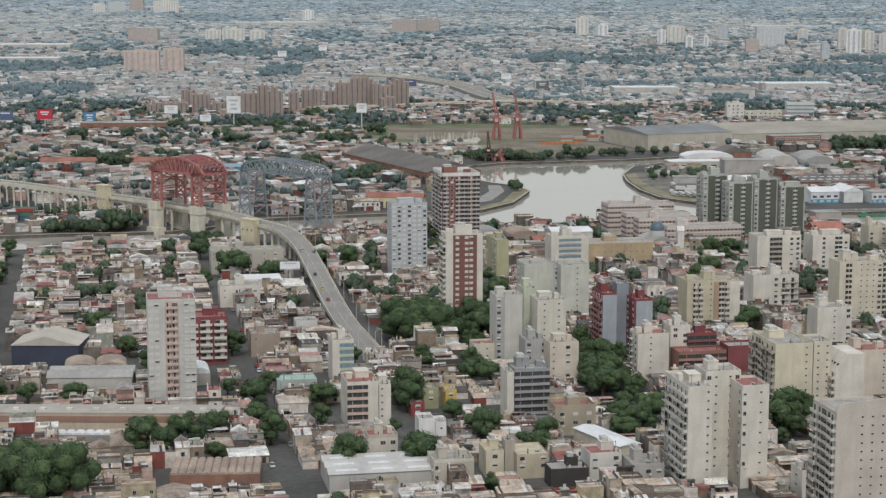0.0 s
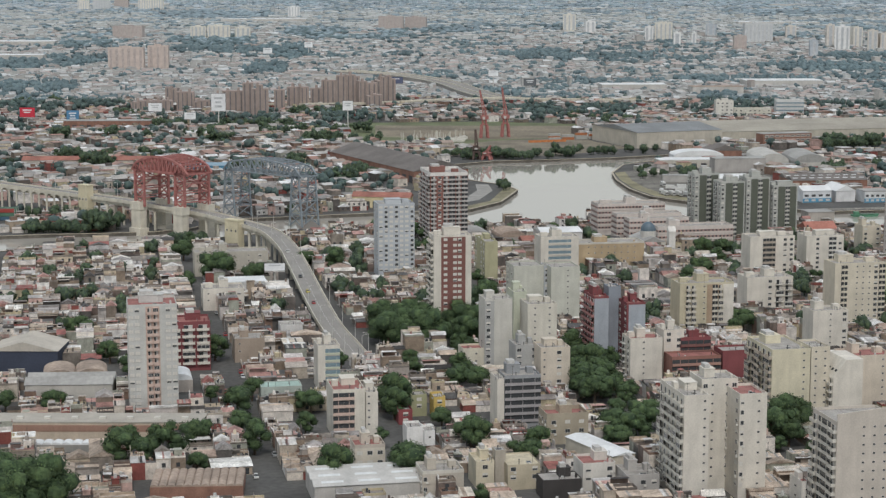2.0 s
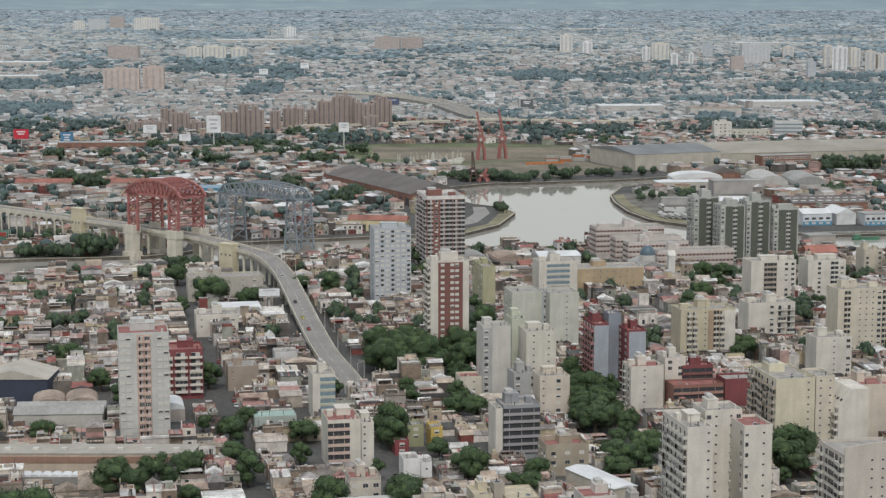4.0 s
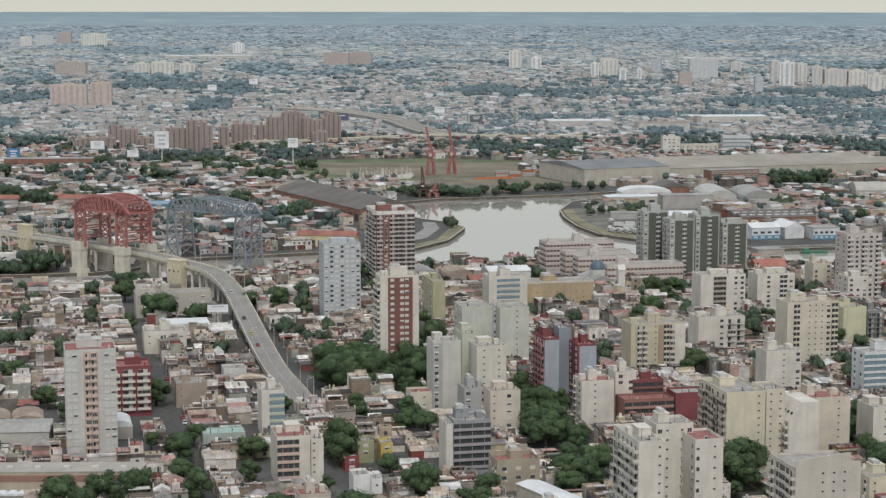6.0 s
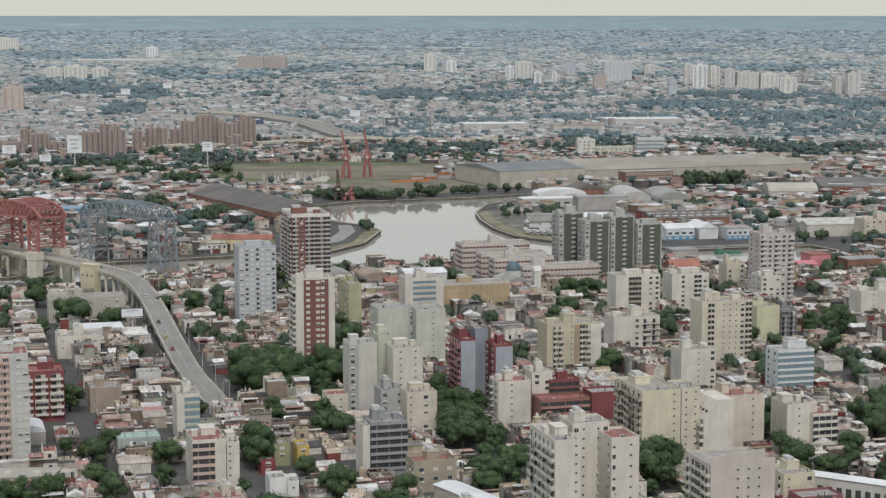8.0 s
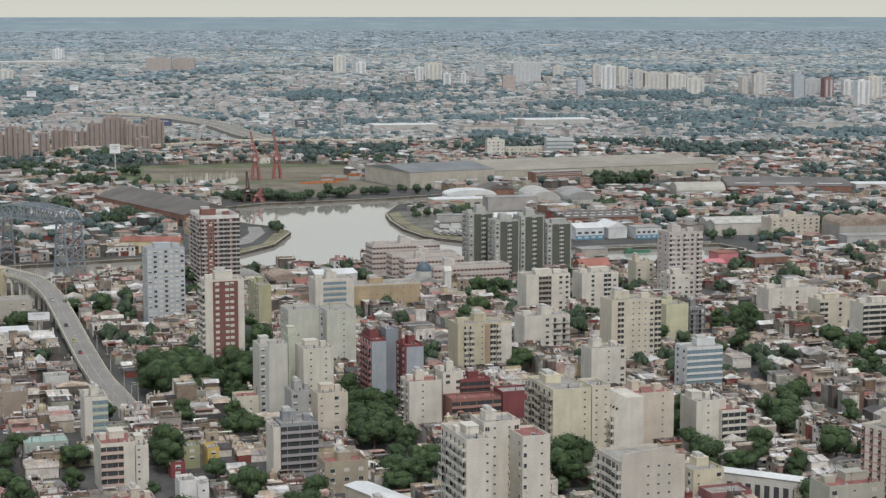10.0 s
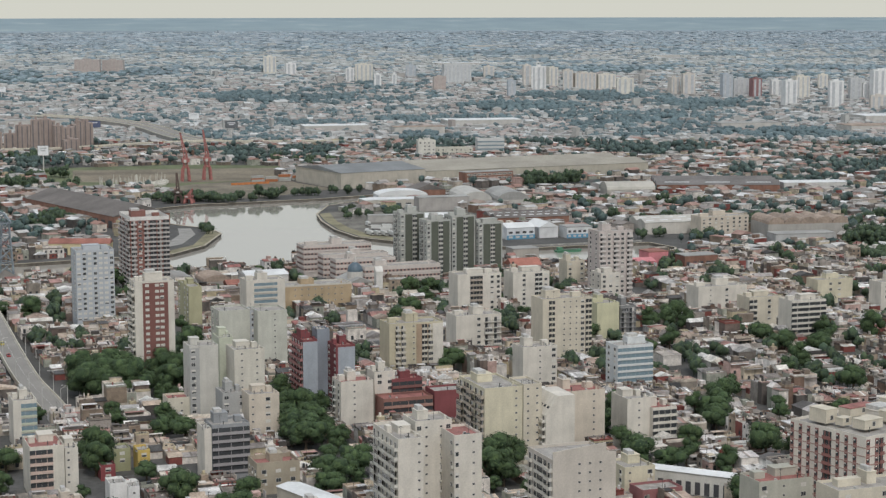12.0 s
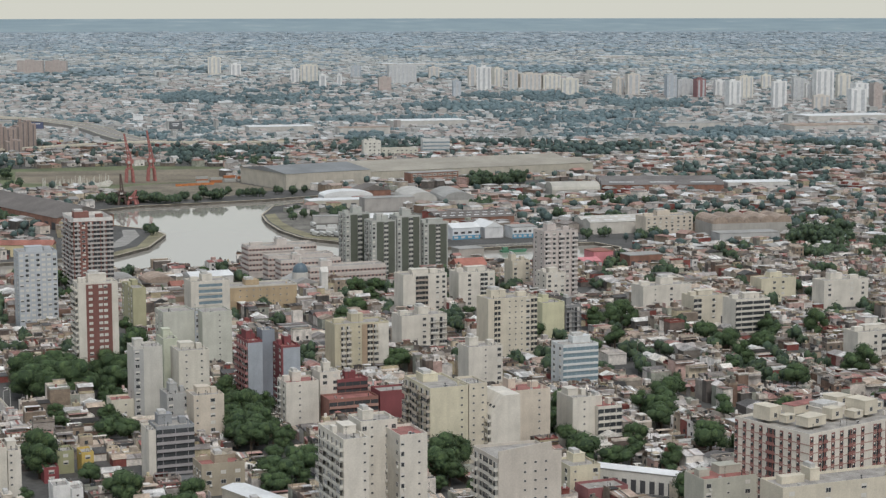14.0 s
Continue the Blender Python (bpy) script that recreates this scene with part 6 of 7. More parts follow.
highrise("slab", -590, 3010, 34, 39, 18, 4, "long pinkish-beige residential slab", "beige slabs", "apartment slab")

# ---- field, quay greens ----
def patch(name, label, pts, material, z=.03):
    g = Geo()
    g.face([(x, y, z) for x, y in pts])
    return tagged(part(name, g, material), label, "ground", kind="structure")
M["dry"] = mat("dry_grass", (.24, .22, .14), .95, .3, .05, .6)
def near_line(x, y, pts, d):
    for (x1, y1), (x2, y2) in zip(pts, pts[1:]):
        ex, ey = x2 - x1, y2 - y1
        k = max(0, min(1, ((x - x1) * ex + (y - y1) * ey) / (ex * ex + ey * ey)))
        if math.hypot(x - x1 - k * ex, y - y1 - k * ey) < d:
            return True
    return False
FIELD = [(-185, 1990), (-20, 2020), (75, 1985), (60, 1830), (-20, 1790), (-60, 1745), (-160, 1745)]
patch("grass_field", "rough grass field with bare earth", FIELD, M["grass"])
patch("bare_field", "bare reddish soil strip beside the cranes", [(-150, 1960), (75, 1965), (60, 1830), (-40, 1800), (-140, 1830)], M["bare"], .05)
patch("quay_yard", "brown earth quay yard by the cranes", [(-60, 1745), (-20, 1790), (70, 1830), (78, 1790), (110, 1725), (40, 1650), (-20, 1640)], mat("quay_earth", (.19, .165, .125), .95, .35, .03, .3), .04)
patch("quay_lawn", "green bank along the headland", [(-29, 1275), (-9, 1318), (2, 1388), (-7, 1418), (-9, 1385), (-17, 1322), (-38, 1284)], M["dry"])
patch("headland_road", "pale curved quay road", [(-48, 1292), (-25, 1328), (-16, 1385), (-20, 1425), (-30, 1425), (-28, 1385), (-36, 1335), (-70, 1300)], M["pavement"], .04)
patch("shore_lawn", "grassy edge along the curved quay", [(84, 1512), (86, 1460), (93, 1402), (106, 1356), (130, 1328), (137, 1338), (117, 1367), (105, 1409), (98, 1462), (97, 1525)], M["dry"])
patch("shore_yard", "grey yard with parked trucks on the quay", [(93, 1525), (95, 1460), (102, 1410), (115, 1365), (145, 1345), (205, 1300), (212, 1520)], mat("yard_gravel", (.17, .16, .14), .95, .4, .05, .4), .04)

# ---- fill of houses and trees beyond the river ----
def kept(x, y, m=2.0):
    if 2100 < y < 2960 and -350 < x < 200 and (near_line(x, y, MOTORWAY, 30) or near_line(x, y, SLIP, 14)):
        return True
    for kx, ky, w, d, yaw in KEEP:
        c, s = math.cos(radians(yaw)), math.sin(radians(yaw))
        u, v = (x - kx) * c + (y - ky) * s, -(x - kx) * s + (y - ky) * c
        if -m < u < w + m and -m < v < d + m:
            return True
    return False
GREENS = [FIELD, [(-440, 1130), (-300, 1170), (-300, 1216), (-440, 1250)], [(-75, 1590), (-10, 1600), (95, 1640), (170, 1680), (120, 1725), (-20, 1650), (-75, 1640)], [(-60, 1745), (-20, 1790), (70, 1830), (78, 1790), (110, 1725), (40, 1650), (-20, 1640)], [(-90, 1300), (-30, 1275), (3, 1388), (-10, 1425), (-60, 1420)], [(82, 1515), (90, 1400), (128, 1323), (212, 1290), (212, 1530)], [(200, 1268), (420, 1305), (420, 1345), (200, 1345)]]

def leaf_clump(g, rng, x, y, z, r, h, n):
    """A small far tree: tilted leaf faces in an uneven dome, with a stem."""
    g.leaf([(x - r * .06, y, z), (x + r * .06, y, z), (x + r * .04, y, z + h * .5), (x - r * .04, y, z + h * .5)], Vector((0, -1, 0)))
    if n < 20:
        g.lobe((x, y, z + h * .45), r, h * .5 / r, rng.uniform(0, 6), 6 - n, 3)
        return
    g.lobe((x, y, z + h * .6), r * .8, h * .42 / r, rng.uniform(0, 6), 7, 3)
    for _ in range(int(n * .55)):
        d = Vector((rng.gauss(0, 1), rng.gauss(0, 1), rng.gauss(.1, .8))).normalized()
        k = rng.uniform(.75, 1.08)
        p = Vector((x + d.x * r * k, y + d.y * r * k, z + h * .6 + d.z * h * .4 * k))
        s = r * rng.uniform(.2, .4)
        nrm = (d + Vector((rng.uniform(-.6, .6), rng.uniform(-.9, .3), rng.uniform(-.2, .8)))).normalized()
        u = nrm.cross(Vector((rng.uniform(-1, 1), rng.uniform(-1, 1), .4))).normalized() * s
        v = nrm.cross(u).normalized() * s * rng.uniform(.6, 1)
        g.leaf([p - u * .8 - v * .5, p + u * .6 - v * .4, p - u * .2 + v * .8], (d + nrm * .35).normalized())

# dense groves and tree belts beyond the river: centre, half width across, half depth
GROVES = [(274, 2335, 44, 130), (103, 2121, 35, 90), (526, 2113, 64, 84), (-314, 1989, 66, 58), (-183, 2022, 61, 60), (30, 2131, 57, 82), (-449, 3667, 38, 386), (-526, 4809, 105, 374), (1054, 6879, 284, 431), (525, 3132, 105, 160),
          (47, 3552, 76, 205), (-183, 4957, 52, 309), (-1078, 6496, 235, 532), (-688, 4176, 107, 347), (730, 3487, 144, 200), (-16, 2449, 33, 90), (-417, 3061, 37, 187), (484, 2132, 57, 87), (748, 2398, 95, 114), (854, 3159, 99, 155),
          (824, 2187, 63, 88), (1053, 5040, 220, 289), (1721, 5005, 200, 251), (531, 1814, 20, 71), (668, 1863, 50, 77), (-680, 2550, 68, 120), (-602, 3695, 126, 177), (-835, 3302, 129, 124), (-544, 2177, 75, 73), (347, 2773, 120, 80)]
def in_grove(x, y):
    c, s = y / math.hypot(x, y), x / math.hypot(x, y)
    for gx, gy, w, d in GROVES:
        u, v = (x - gx) * c - (y - gy) * s, (x - gx) * s + (y - gy) * c
        if (u / w) ** 2 + (v / d) ** 2 < 1 + .9 * noise.noise((x * .02, y * .008, 5)):
            return True
    return False

def fill_middle():
    rng = random.Random(77)
    wall, roof, leaf = Geo(), Geo(), Geo()
    ang = radians(31)
    c, s = math.cos(ang), math.sin(ang)
    for i in range(-40, 190):
        for j in range(60, 220):
            u, v = i * 11.5, j * 12.5
            if i % 9 == 0 or j % 8 == 0:
                street = True
            else:
                street = False
            x, y = u * c - v * s + 420, u * s + v * c - 60
            rr, bear = math.hypot(x, y), math.degrees(math.atan2(x, y))
            if not (1190 < rr < 2330) or not (-19 < bear < 25):
                continue
            if in_poly(x, y, RIVER) or near_edge(x, y, RIVER, 14) or kept(x, y, 7) or any(in_poly(x, y, q) for q in GREENS):
                continue
            if world_to_grid(x, y)[1] < 1182 and y < 1190:
                continue
            if any(abs(q.x - x) < 16 and abs(q.y - y) < 16 for q in LINE[36:]):
                continue
            wood = noise.noise((x * .006, y * .006, 3))
            if street:
                if rng.random() < .42:
                    leaf_clump(leaf, rng, x + rng.uniform(-3, 3), y + rng.uniform(-3, 3), 0, rng.uniform(2.6, 4.8), rng.uniform(6, 10), 24)
                continue
            if rng.random() < (.9 if in_grove(x, y) else .09 + max(0, wood - .1) * 1.2):
                leaf_clump(leaf, rng, x + rng.uniform(-3, 3), y + rng.uniform(-3, 3), 0, rng.uniform(3.2, 6.0), rng.uniform(7, 12), 34)
                continue
            if rng.random() < .07:
                continue
            w0, r0 = len(wall.v), len(roof.v)
            w, d = rng.uniform(7, 12.5), rng.uniform(8, 13)
            h = rng.choice((3.2, 3.4, 3.8, 6.2, 6.5))
            kind = rng.random()
            wall.box(-w / 2, -d / 2, 0, w / 2, d / 2, h, 0, bottom=False)
            if kind < .45:
                roof.box(-w / 2 - .2, -d / 2 - .2, h, w / 2 + .2, d / 2 + .2, h + .3, bottom=False)
                if rng.random() < .4:
                    wall.box(-w * .2, -d * .1, h + .3, w * .2, d * .3, h + 2.6, 0, bottom=False)
            else:
                roof.gable(-w / 2, -d / 2, w / 2, d / 2, h, h + rng.uniform(1, 2.4), 0, rng.choice("xy"))
            for k in range(2):
                wx = rng.uniform(-w * .4, w * .3)
                wall.box(wx, -d / 2 - .06, 1, wx + 1.2, -d / 2 + .02, 2.3, 1, bottom=False)
            a = rng.choice((0, 90)) + rng.uniform(-4, 4) + 31
            ca, sa = math.cos(radians(a)), math.sin(radians(a))
            for g, k in ((wall, w0), (roof, r0)):
                for q in range(k, len(g.v)):
                    px, py, pz = g.v[q]
                    g.v[q] = (x + px * ca - py * sa, y + px * sa + py * ca, pz)
    e = new("suburb_houses")
    tagged(e, "dense low suburb of small houses beyond the river", "houses", kind="stuff")
    tagged(part("walls", wall, [M["stuff_wall"], M["glass"]], e), kind="stuff")
    tagged(part("roofs", roof, [M["far_roof"]], e), kind="stuff")
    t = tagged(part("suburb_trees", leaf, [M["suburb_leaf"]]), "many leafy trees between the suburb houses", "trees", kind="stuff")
fill_middle()
def garden_trees():
    rng = random.Random(31)
    g = Geo()
    for x, y in GARDEN:
        k = rng.uniform(.7, 1.25)
        for _ in range(4):
            leaf_clump(g, rng, x + rng.uniform(-2.4, 2.4) * k, y + rng.uniform(-2.4, 2.4) * k, 0, 2.7 * k, (6.5 + rng.uniform(-1.5, 3)) * k, 46)
    tagged(part("garden_trees", g, [M["far_leaf"]]), "many leafy trees in gardens between row houses", "trees", kind="stuff")
garden_trees()

def fill_far():
    """The plain towards the horizon: roofs, groves and sheds, coarser with distance."""
    rng = random.Random(99)
    wall, roof, leaf = ([Geo(), Geo(), Geo()] for _ in range(3))
    d = 2335.0
    while d < 13500:
        cell = 11 + (d - 2300) * .0048
        n = int(d * radians(46) / (cell * 1.15))
        for i in range(n):
            bear = radians(-20) + radians(46) * (i + rng.uniform(-1.1, 1.1)) / n
            dd = d + rng.uniform(-1.1, 1.1) * cell * 1.3
            x, y = dd * math.sin(bear), dd * math.cos(bear)
            if kept(x, y, 4):
                continue
            px, py, pz, ps = far_place(x, y)
            wood = noise.noise((x * .0024, y * .0024, 7)) + .5 * noise.noise((x * .008, y * .008, 1))
            roll = rng.random()
            tree_share = .92 if in_grove(x, y) else .10 + max(0, wood - .06) * 1.7 + max(0, min(.25, (d - 6500) / 9000))
            k = cell * ps
            # ring by distance; each further ring's palette carries more painted haze
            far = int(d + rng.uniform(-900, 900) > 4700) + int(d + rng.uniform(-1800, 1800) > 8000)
            if roll < tree_share:
                for _ in range(2 if d < 4200 else 1):
                    leaf_clump(leaf[far], rng, px + rng.uniform(-.4, .4) * k, py + rng.uniform(-.4, .4) * k, pz, k * (rng.uniform(.24, .42) if d < 4200 else rng.uniform(.36, .58)), min(k * .6, rng.uniform(5, 10) * ps), far > 0)
            elif roll < tree_share + .05:
                continue
            else:
                w, dp, h = k * rng.choice((.5, .7, .9, 1.2, 1.6)), k * rng.uniform(.5, .95), rng.choice((2.4, 2.6, 2.8, 3.2, 3.6, 5.6)) * ps
                if rng.random() < .02:
                    h *= rng.uniform(2, 3)
                    w *= .7
                a = rng.choice((0, 90)) + rng.uniform(-8, 8) + 20
                ca, sa = math.cos(radians(a)), math.sin(radians(a))
                w0, r0 = len(wall[far].v), len(roof[far].v)
                wall[far].box(-w / 2, -dp / 2, -3 * ps, w / 2, dp / 2, h, 0, bottom=False)
                if rng.random() < .6:
                    roof[far].box(-w * .52, -dp * .52, h, w * .52, dp * .52, h + .4 * ps, bottom=False)
                else:
                    roof[far].gable(-w / 2, -dp / 2, w / 2, dp / 2, h, h + 2.4 * ps, 0, rng.choice("xy"), .2)
                for g, kk in ((wall[far], w0), (roof[far], r0)):
                    for q in range(kk, len(g.v)):
                        vx, vy, vz = g.v[q]
                        g.v[q] = (px + vx * ca - vy * sa, py + vx * sa + vy * ca, pz + vz)
        d += cell * 1.25
    e = new("plain_houses")
    tagged(e, "endless low houses on the plain to the horizon", "houses", kind="stuff")
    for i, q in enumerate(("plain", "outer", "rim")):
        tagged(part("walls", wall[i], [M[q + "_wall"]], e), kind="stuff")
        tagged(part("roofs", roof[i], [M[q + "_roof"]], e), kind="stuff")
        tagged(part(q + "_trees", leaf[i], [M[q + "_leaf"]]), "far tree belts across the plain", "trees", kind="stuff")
# walls and woods turn paler and bluer ring by ring: painted haze
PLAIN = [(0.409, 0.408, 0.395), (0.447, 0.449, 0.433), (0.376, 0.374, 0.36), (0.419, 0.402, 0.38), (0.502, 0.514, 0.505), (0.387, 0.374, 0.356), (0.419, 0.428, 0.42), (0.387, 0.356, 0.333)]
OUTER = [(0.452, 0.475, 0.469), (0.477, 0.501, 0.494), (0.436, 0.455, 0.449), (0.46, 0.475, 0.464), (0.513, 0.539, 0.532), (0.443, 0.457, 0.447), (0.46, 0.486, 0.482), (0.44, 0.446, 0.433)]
M["outer_wall"] = mat("haze_tinted_outer_plaster", (1, 1, 1), .9, .1, .05, .3, palette=OUTER, island=True, bump=0)
M["outer_leaf"] = mat("haze_tinted_outer_woods", (1, 1, 1), .95, .2, .01, .1, bump=0, island=True, palette=[(.235, .30, .335), (.26, .325, .355), (.215, .28, .315)])
M["rim_wall"] = mat("haze_tinted_rim_plaster", (1, 1, 1), .9, .1, .05, .3, palette=[(.41, .46, .50), (.45, .495, .53), (.37, .425, .465), (.52, .56, .59)], island=True, bump=0)
M["rim_roof"] = mat("haze_tinted_rim_roof", (1, 1, 1), .9, .1, .05, .3, palette=[(.36, .41, .45), (.40, .445, .48), (.34, .395, .435), (.47, .51, .54)], island=True, bump=0)
M["rim_leaf"] = mat("haze_tinted_rim_woods", (1, 1, 1), .95, .2, .01, .1, bump=0, island=True, palette=[(.30, .365, .41), (.32, .38, .425), (.28, .345, .39)])
M["plain_wall"] = mat("haze_tinted_plain_plaster", (1, 1, 1), .9, .1, .05, .3, palette=PLAIN, island=True, bump=0)
M["plain_leaf"] = mat("haze_tinted_plain_woods", (1, 1, 1), .95, .25, .01, .1, bump=0, island=True, palette=[(.125, .175, .19), (.145, .195, .205), (.11, .16, .178)])
fill_far()

# ---- motorway beyond the fields ----
def motorway():
    e = new("motorway")
    tagged(e, "curving elevated motorway with grey carriageway", "road")
    pts = [(x, y, 5.5) for x, y in SLIP]
    ln = smooth_line(pts, 5)
    part("deck", ribbon(Geo(), ln, -5, 5, -1.2, 0), M["concrete_pale"], e)
    for s_ in (-5, 5):
        part("guard_rail", ribbon(Geo(), ln, s_ - .2, s_ + .2, 0, 1.2), M["concrete_pale"], e)
    for i in range(2, len(ln), 3):
        part("column", Geo().box(ln[i].x - .8, ln[i].y - .8, -1, ln[i].x + .8, ln[i].y + .8, ln[i].z - 1.2), M["concrete"], e)
    ln2 = smooth_line([(*far_place(x, y)[:2], far_place(x, y)[2] + 4.5) for x, y in MOTORWAY], 5)
    part("carriageway", ribbon(Geo(), ln2, -17, 17, -6, 0), M["road"], e)
    for s_ in (-17, 0, 17):
        part("guard_rail", ribbon(Geo(), ln2, s_ - .3, s_ + .3, 0, 1.1), M["concrete_pale"], e)
    return ln2
HWY = motorway()

# ---- harbour cranes ----
def crane(x, y, h, jib, steel, lean, yaw, label):
    """Harbour crane: portal, slewing house, lattice mast and raised jib."""
    e = new("harbour_crane")
    e.matrix_basis = pose(x, y, 0, 0, 0, yaw)
    tagged(e, label, "crane", "harbour cranes")
    for sx in (-1, 1):
        for sy in (-1, 1):
            part("portal_leg", Geo().beam((sx * 3.6, sy * 3.6, 0), (sx * 2.6, sy * 2.6, h * .38), 1.7), steel, e)
    part("portal_beam", Geo().box(-3.2, -3.2, h * .38, 3.2, 3.2, h * .38 + 1.2), steel, e)
    for sx in (-1, 1):
        for sy in (-1, 1):
            part("mast_post", Geo().beam((sx * 1.8, sy * 1.8, h * .38 + 1.2), (sx * 1.5, sy * 1.5, h * .72), 1.0), steel, e)
    for k in range(4):
        z0, z1 = h * (.4 + k * .08), h * (.4 + (k + 1) * .08)
        part("mast_brace", Geo().beam((-1.7, -1.7, z0), (1.7, -1.7, z1), .35), steel, e)
        part("mast_brace", Geo().beam((1.7, -1.7, z0), (-1.7, -1.7, z1), .35), steel, e)
    part("slewing_house", Geo().box(-3.4, -3, h * .55, 3.8, 4, h * .66), steel, e)
    part("cab", Geo().box(-2.2, -4.6, h * .55, .2, -3, h * .63), M["frame"], e, "pale glazed cab")
    tip = Vector((lean, -2, h + jib))
    foot = Vector((0, -2, h * .68))
    for o in (-1.0, 1.0):
        part("jib_chord", Geo().beam(foot + Vector((o * 1.3, 0, 0)), tip + Vector((o * .3, 0, 0)), .95), steel, e)
    for k in range(6):
        a, b = foot.lerp(tip, k / 6), foot.lerp(tip, (k + 1) / 6)
        part("jib_brace", Geo().beam(a + Vector((-1.2 + k * .15, 0, 0)), b + Vector((1.1 - k * .15, 0, 0)), .55), steel, e)
    part("back_stay", Geo().beam((2.5, 2, h * .72), tip, .5), steel, e)
    return e
crane(-30, 1822, 34, 14, M["red_steel"], -5, 10, "tall red harbour crane with raised jib")
crane(-9, 1834, 34, 16, M["red_steel"], -4, 10, "tall red harbour crane with raised jib")
crane(-34, 1612, 17, 10, mat("dark_rusty_steel", (.10, .07, .06), .8, .3, .3, 3), -1, 20, "dark rusty old quay crane")
crane(-24, 1612, 10, 3, M["red_steel"], 4, -15, "small faded red quay crane")

# ---- billboards and signs ----
def billboard(x, y, w, h, z, face, yaw=0, label="tall white advertising billboard on a post", bars=0, panel2=None):
    px, py, pz, ps = far_place(x, y)
    e = new("billboard")
    e.matrix_basis = pose(px, py, pz, 0, 0, yaw) @ Matrix.Scale(ps, 4)
    tagged(e, label, "billboard", "billboards")
    part("post", Geo().cyl(0, .4, 0, z, .7, .6, 10), M["frame"], e)
    part("panel", Geo().box(-w / 2, -.3, z, w / 2, .3, z + h), face, e)
    part("panel_frame", Geo().box(-w / 2 - .3, .3, z - .3, w / 2 + .3, .7, z + h + .3), M["steel_dark"], e)
    part("catwalk", Geo().box(-w / 2, -1.4, z - .5, w / 2, -.3, z - .35), M["frame"], e)
    for i in range(bars):
        bw = w * (.6, .42, .5)[i % 3]
        part("lettering_bar", Geo().box(-bw / 2, -.36, z + h * (.68 - .24 * i), bw / 2, -.3, z + h * (.80 - .24 * i)), panel2 or M["band_dark"], e)
    return e
WHITE_P, RED_P, BLUE_P = paint(.74, .75, .76, .5, 0.02), paint(.55, .035, .06, .5, 0.02), paint(.08, .22, .38, .5, 0.02)
billboard(-310, 1898, 15, 18, 20, WHITE_P, bars=3)
billboard(-179, 1952, 11, 10, 17, WHITE_P, bars=2)
billboard(-515, 1907, 16, 10, 12, RED_P, label="bright red billboard on a post", bars=2, panel2=WHITE_P)
billboard(-467, 1909, 13, 11, 8, BLUE_P, label="blue billboard on a post", bars=3, panel2=WHITE_P)
billboard(-560, 1915, 16, 10, 10, paint(.10, .14, .24, .5, .02), label="dark blue billboard on a post", bars=1, panel2=WHITE_P)
billboard(-395, 1990, 15, 9, 12, WHITE_P, label="pale grey billboard over roofs", bars=2)
billboard(-345, 1925, 12, 7, 9, WHITE_P, label="pale grey billboard over roofs", bars=1)
billboard(-152, 2330, 18, 8, 22, paint(.10, .12, .20, .5, .02), label="dark roadside billboard with a white top", bars=1, panel2=WHITE_P)
billboard(-30, 2560, 14, 8, 18, WHITE_P, label="white roadside billboard on a post", bars=1)
billboard(20, 2420, 16, 9, 14, paint(.12, .13, .14, .5, .02), label="dark roadside billboard on a post", bars=2, panel2=WHITE_P)
billboard(-440, 3250, 16, 10, 16, WHITE_P, label="white billboard by the railway", bars=1)
billboard(-395, 3500, 16, 10, 16, WHITE_P, label="white billboard by the railway", bars=1)
billboard(-128, 956, 11, 4, 8, WHITE_P, 10, "white rooftop sign panel beside the ramp", bars=1)

# ---- containers by the viaduct ----
CONT = [paint(.34, .06, .05, .6, .1), paint(.08, .16, .24, .6, .1), paint(.40, .40, .38, .6, .1), paint(.10, .20, .14, .6, .1), paint(.42, .16, .07, .6, .1)]
crng = random.Random(8)
def container(x, y, z, yaw, m):
    e = new("container")
    e.matrix_basis = pose(x, y, z, 0, 0, yaw)
    tagged(e, "stacked steel shipping container with ribbed walls", "container", "shipping containers")
    g = Geo().box(-6, -1.2, .15, 6, 1.2, 2.55)
    for i in range(11):
        g.box(-5.6 + i * 1.12 - .12, -1.27, .3, -5.6 + i * 1.12 + .12, -1.19, 2.45)
    part("body", g, m, e)
    part("door", Geo().box(6, -1.1, .25, 6.06, 1.1, 2.45), M["frame"], e)
    return e
cmade = {}
for i in range(3):
    for j in range(3):
        for k in range(crng.choice((2, 3, 3)) if i < 2 else 1):
            c = crng.randrange(5)
            m = pose(-356 + i * 12.6, 1203 + j * 5, k * 2.6, 0, 0, 6)
            if c in cmade:
                copy_thing(cmade[c], m)
            else:
                cmade[c] = container(-356 + i * 12.6, 1203 + j * 5, k * 2.6, 6, CONT[c])

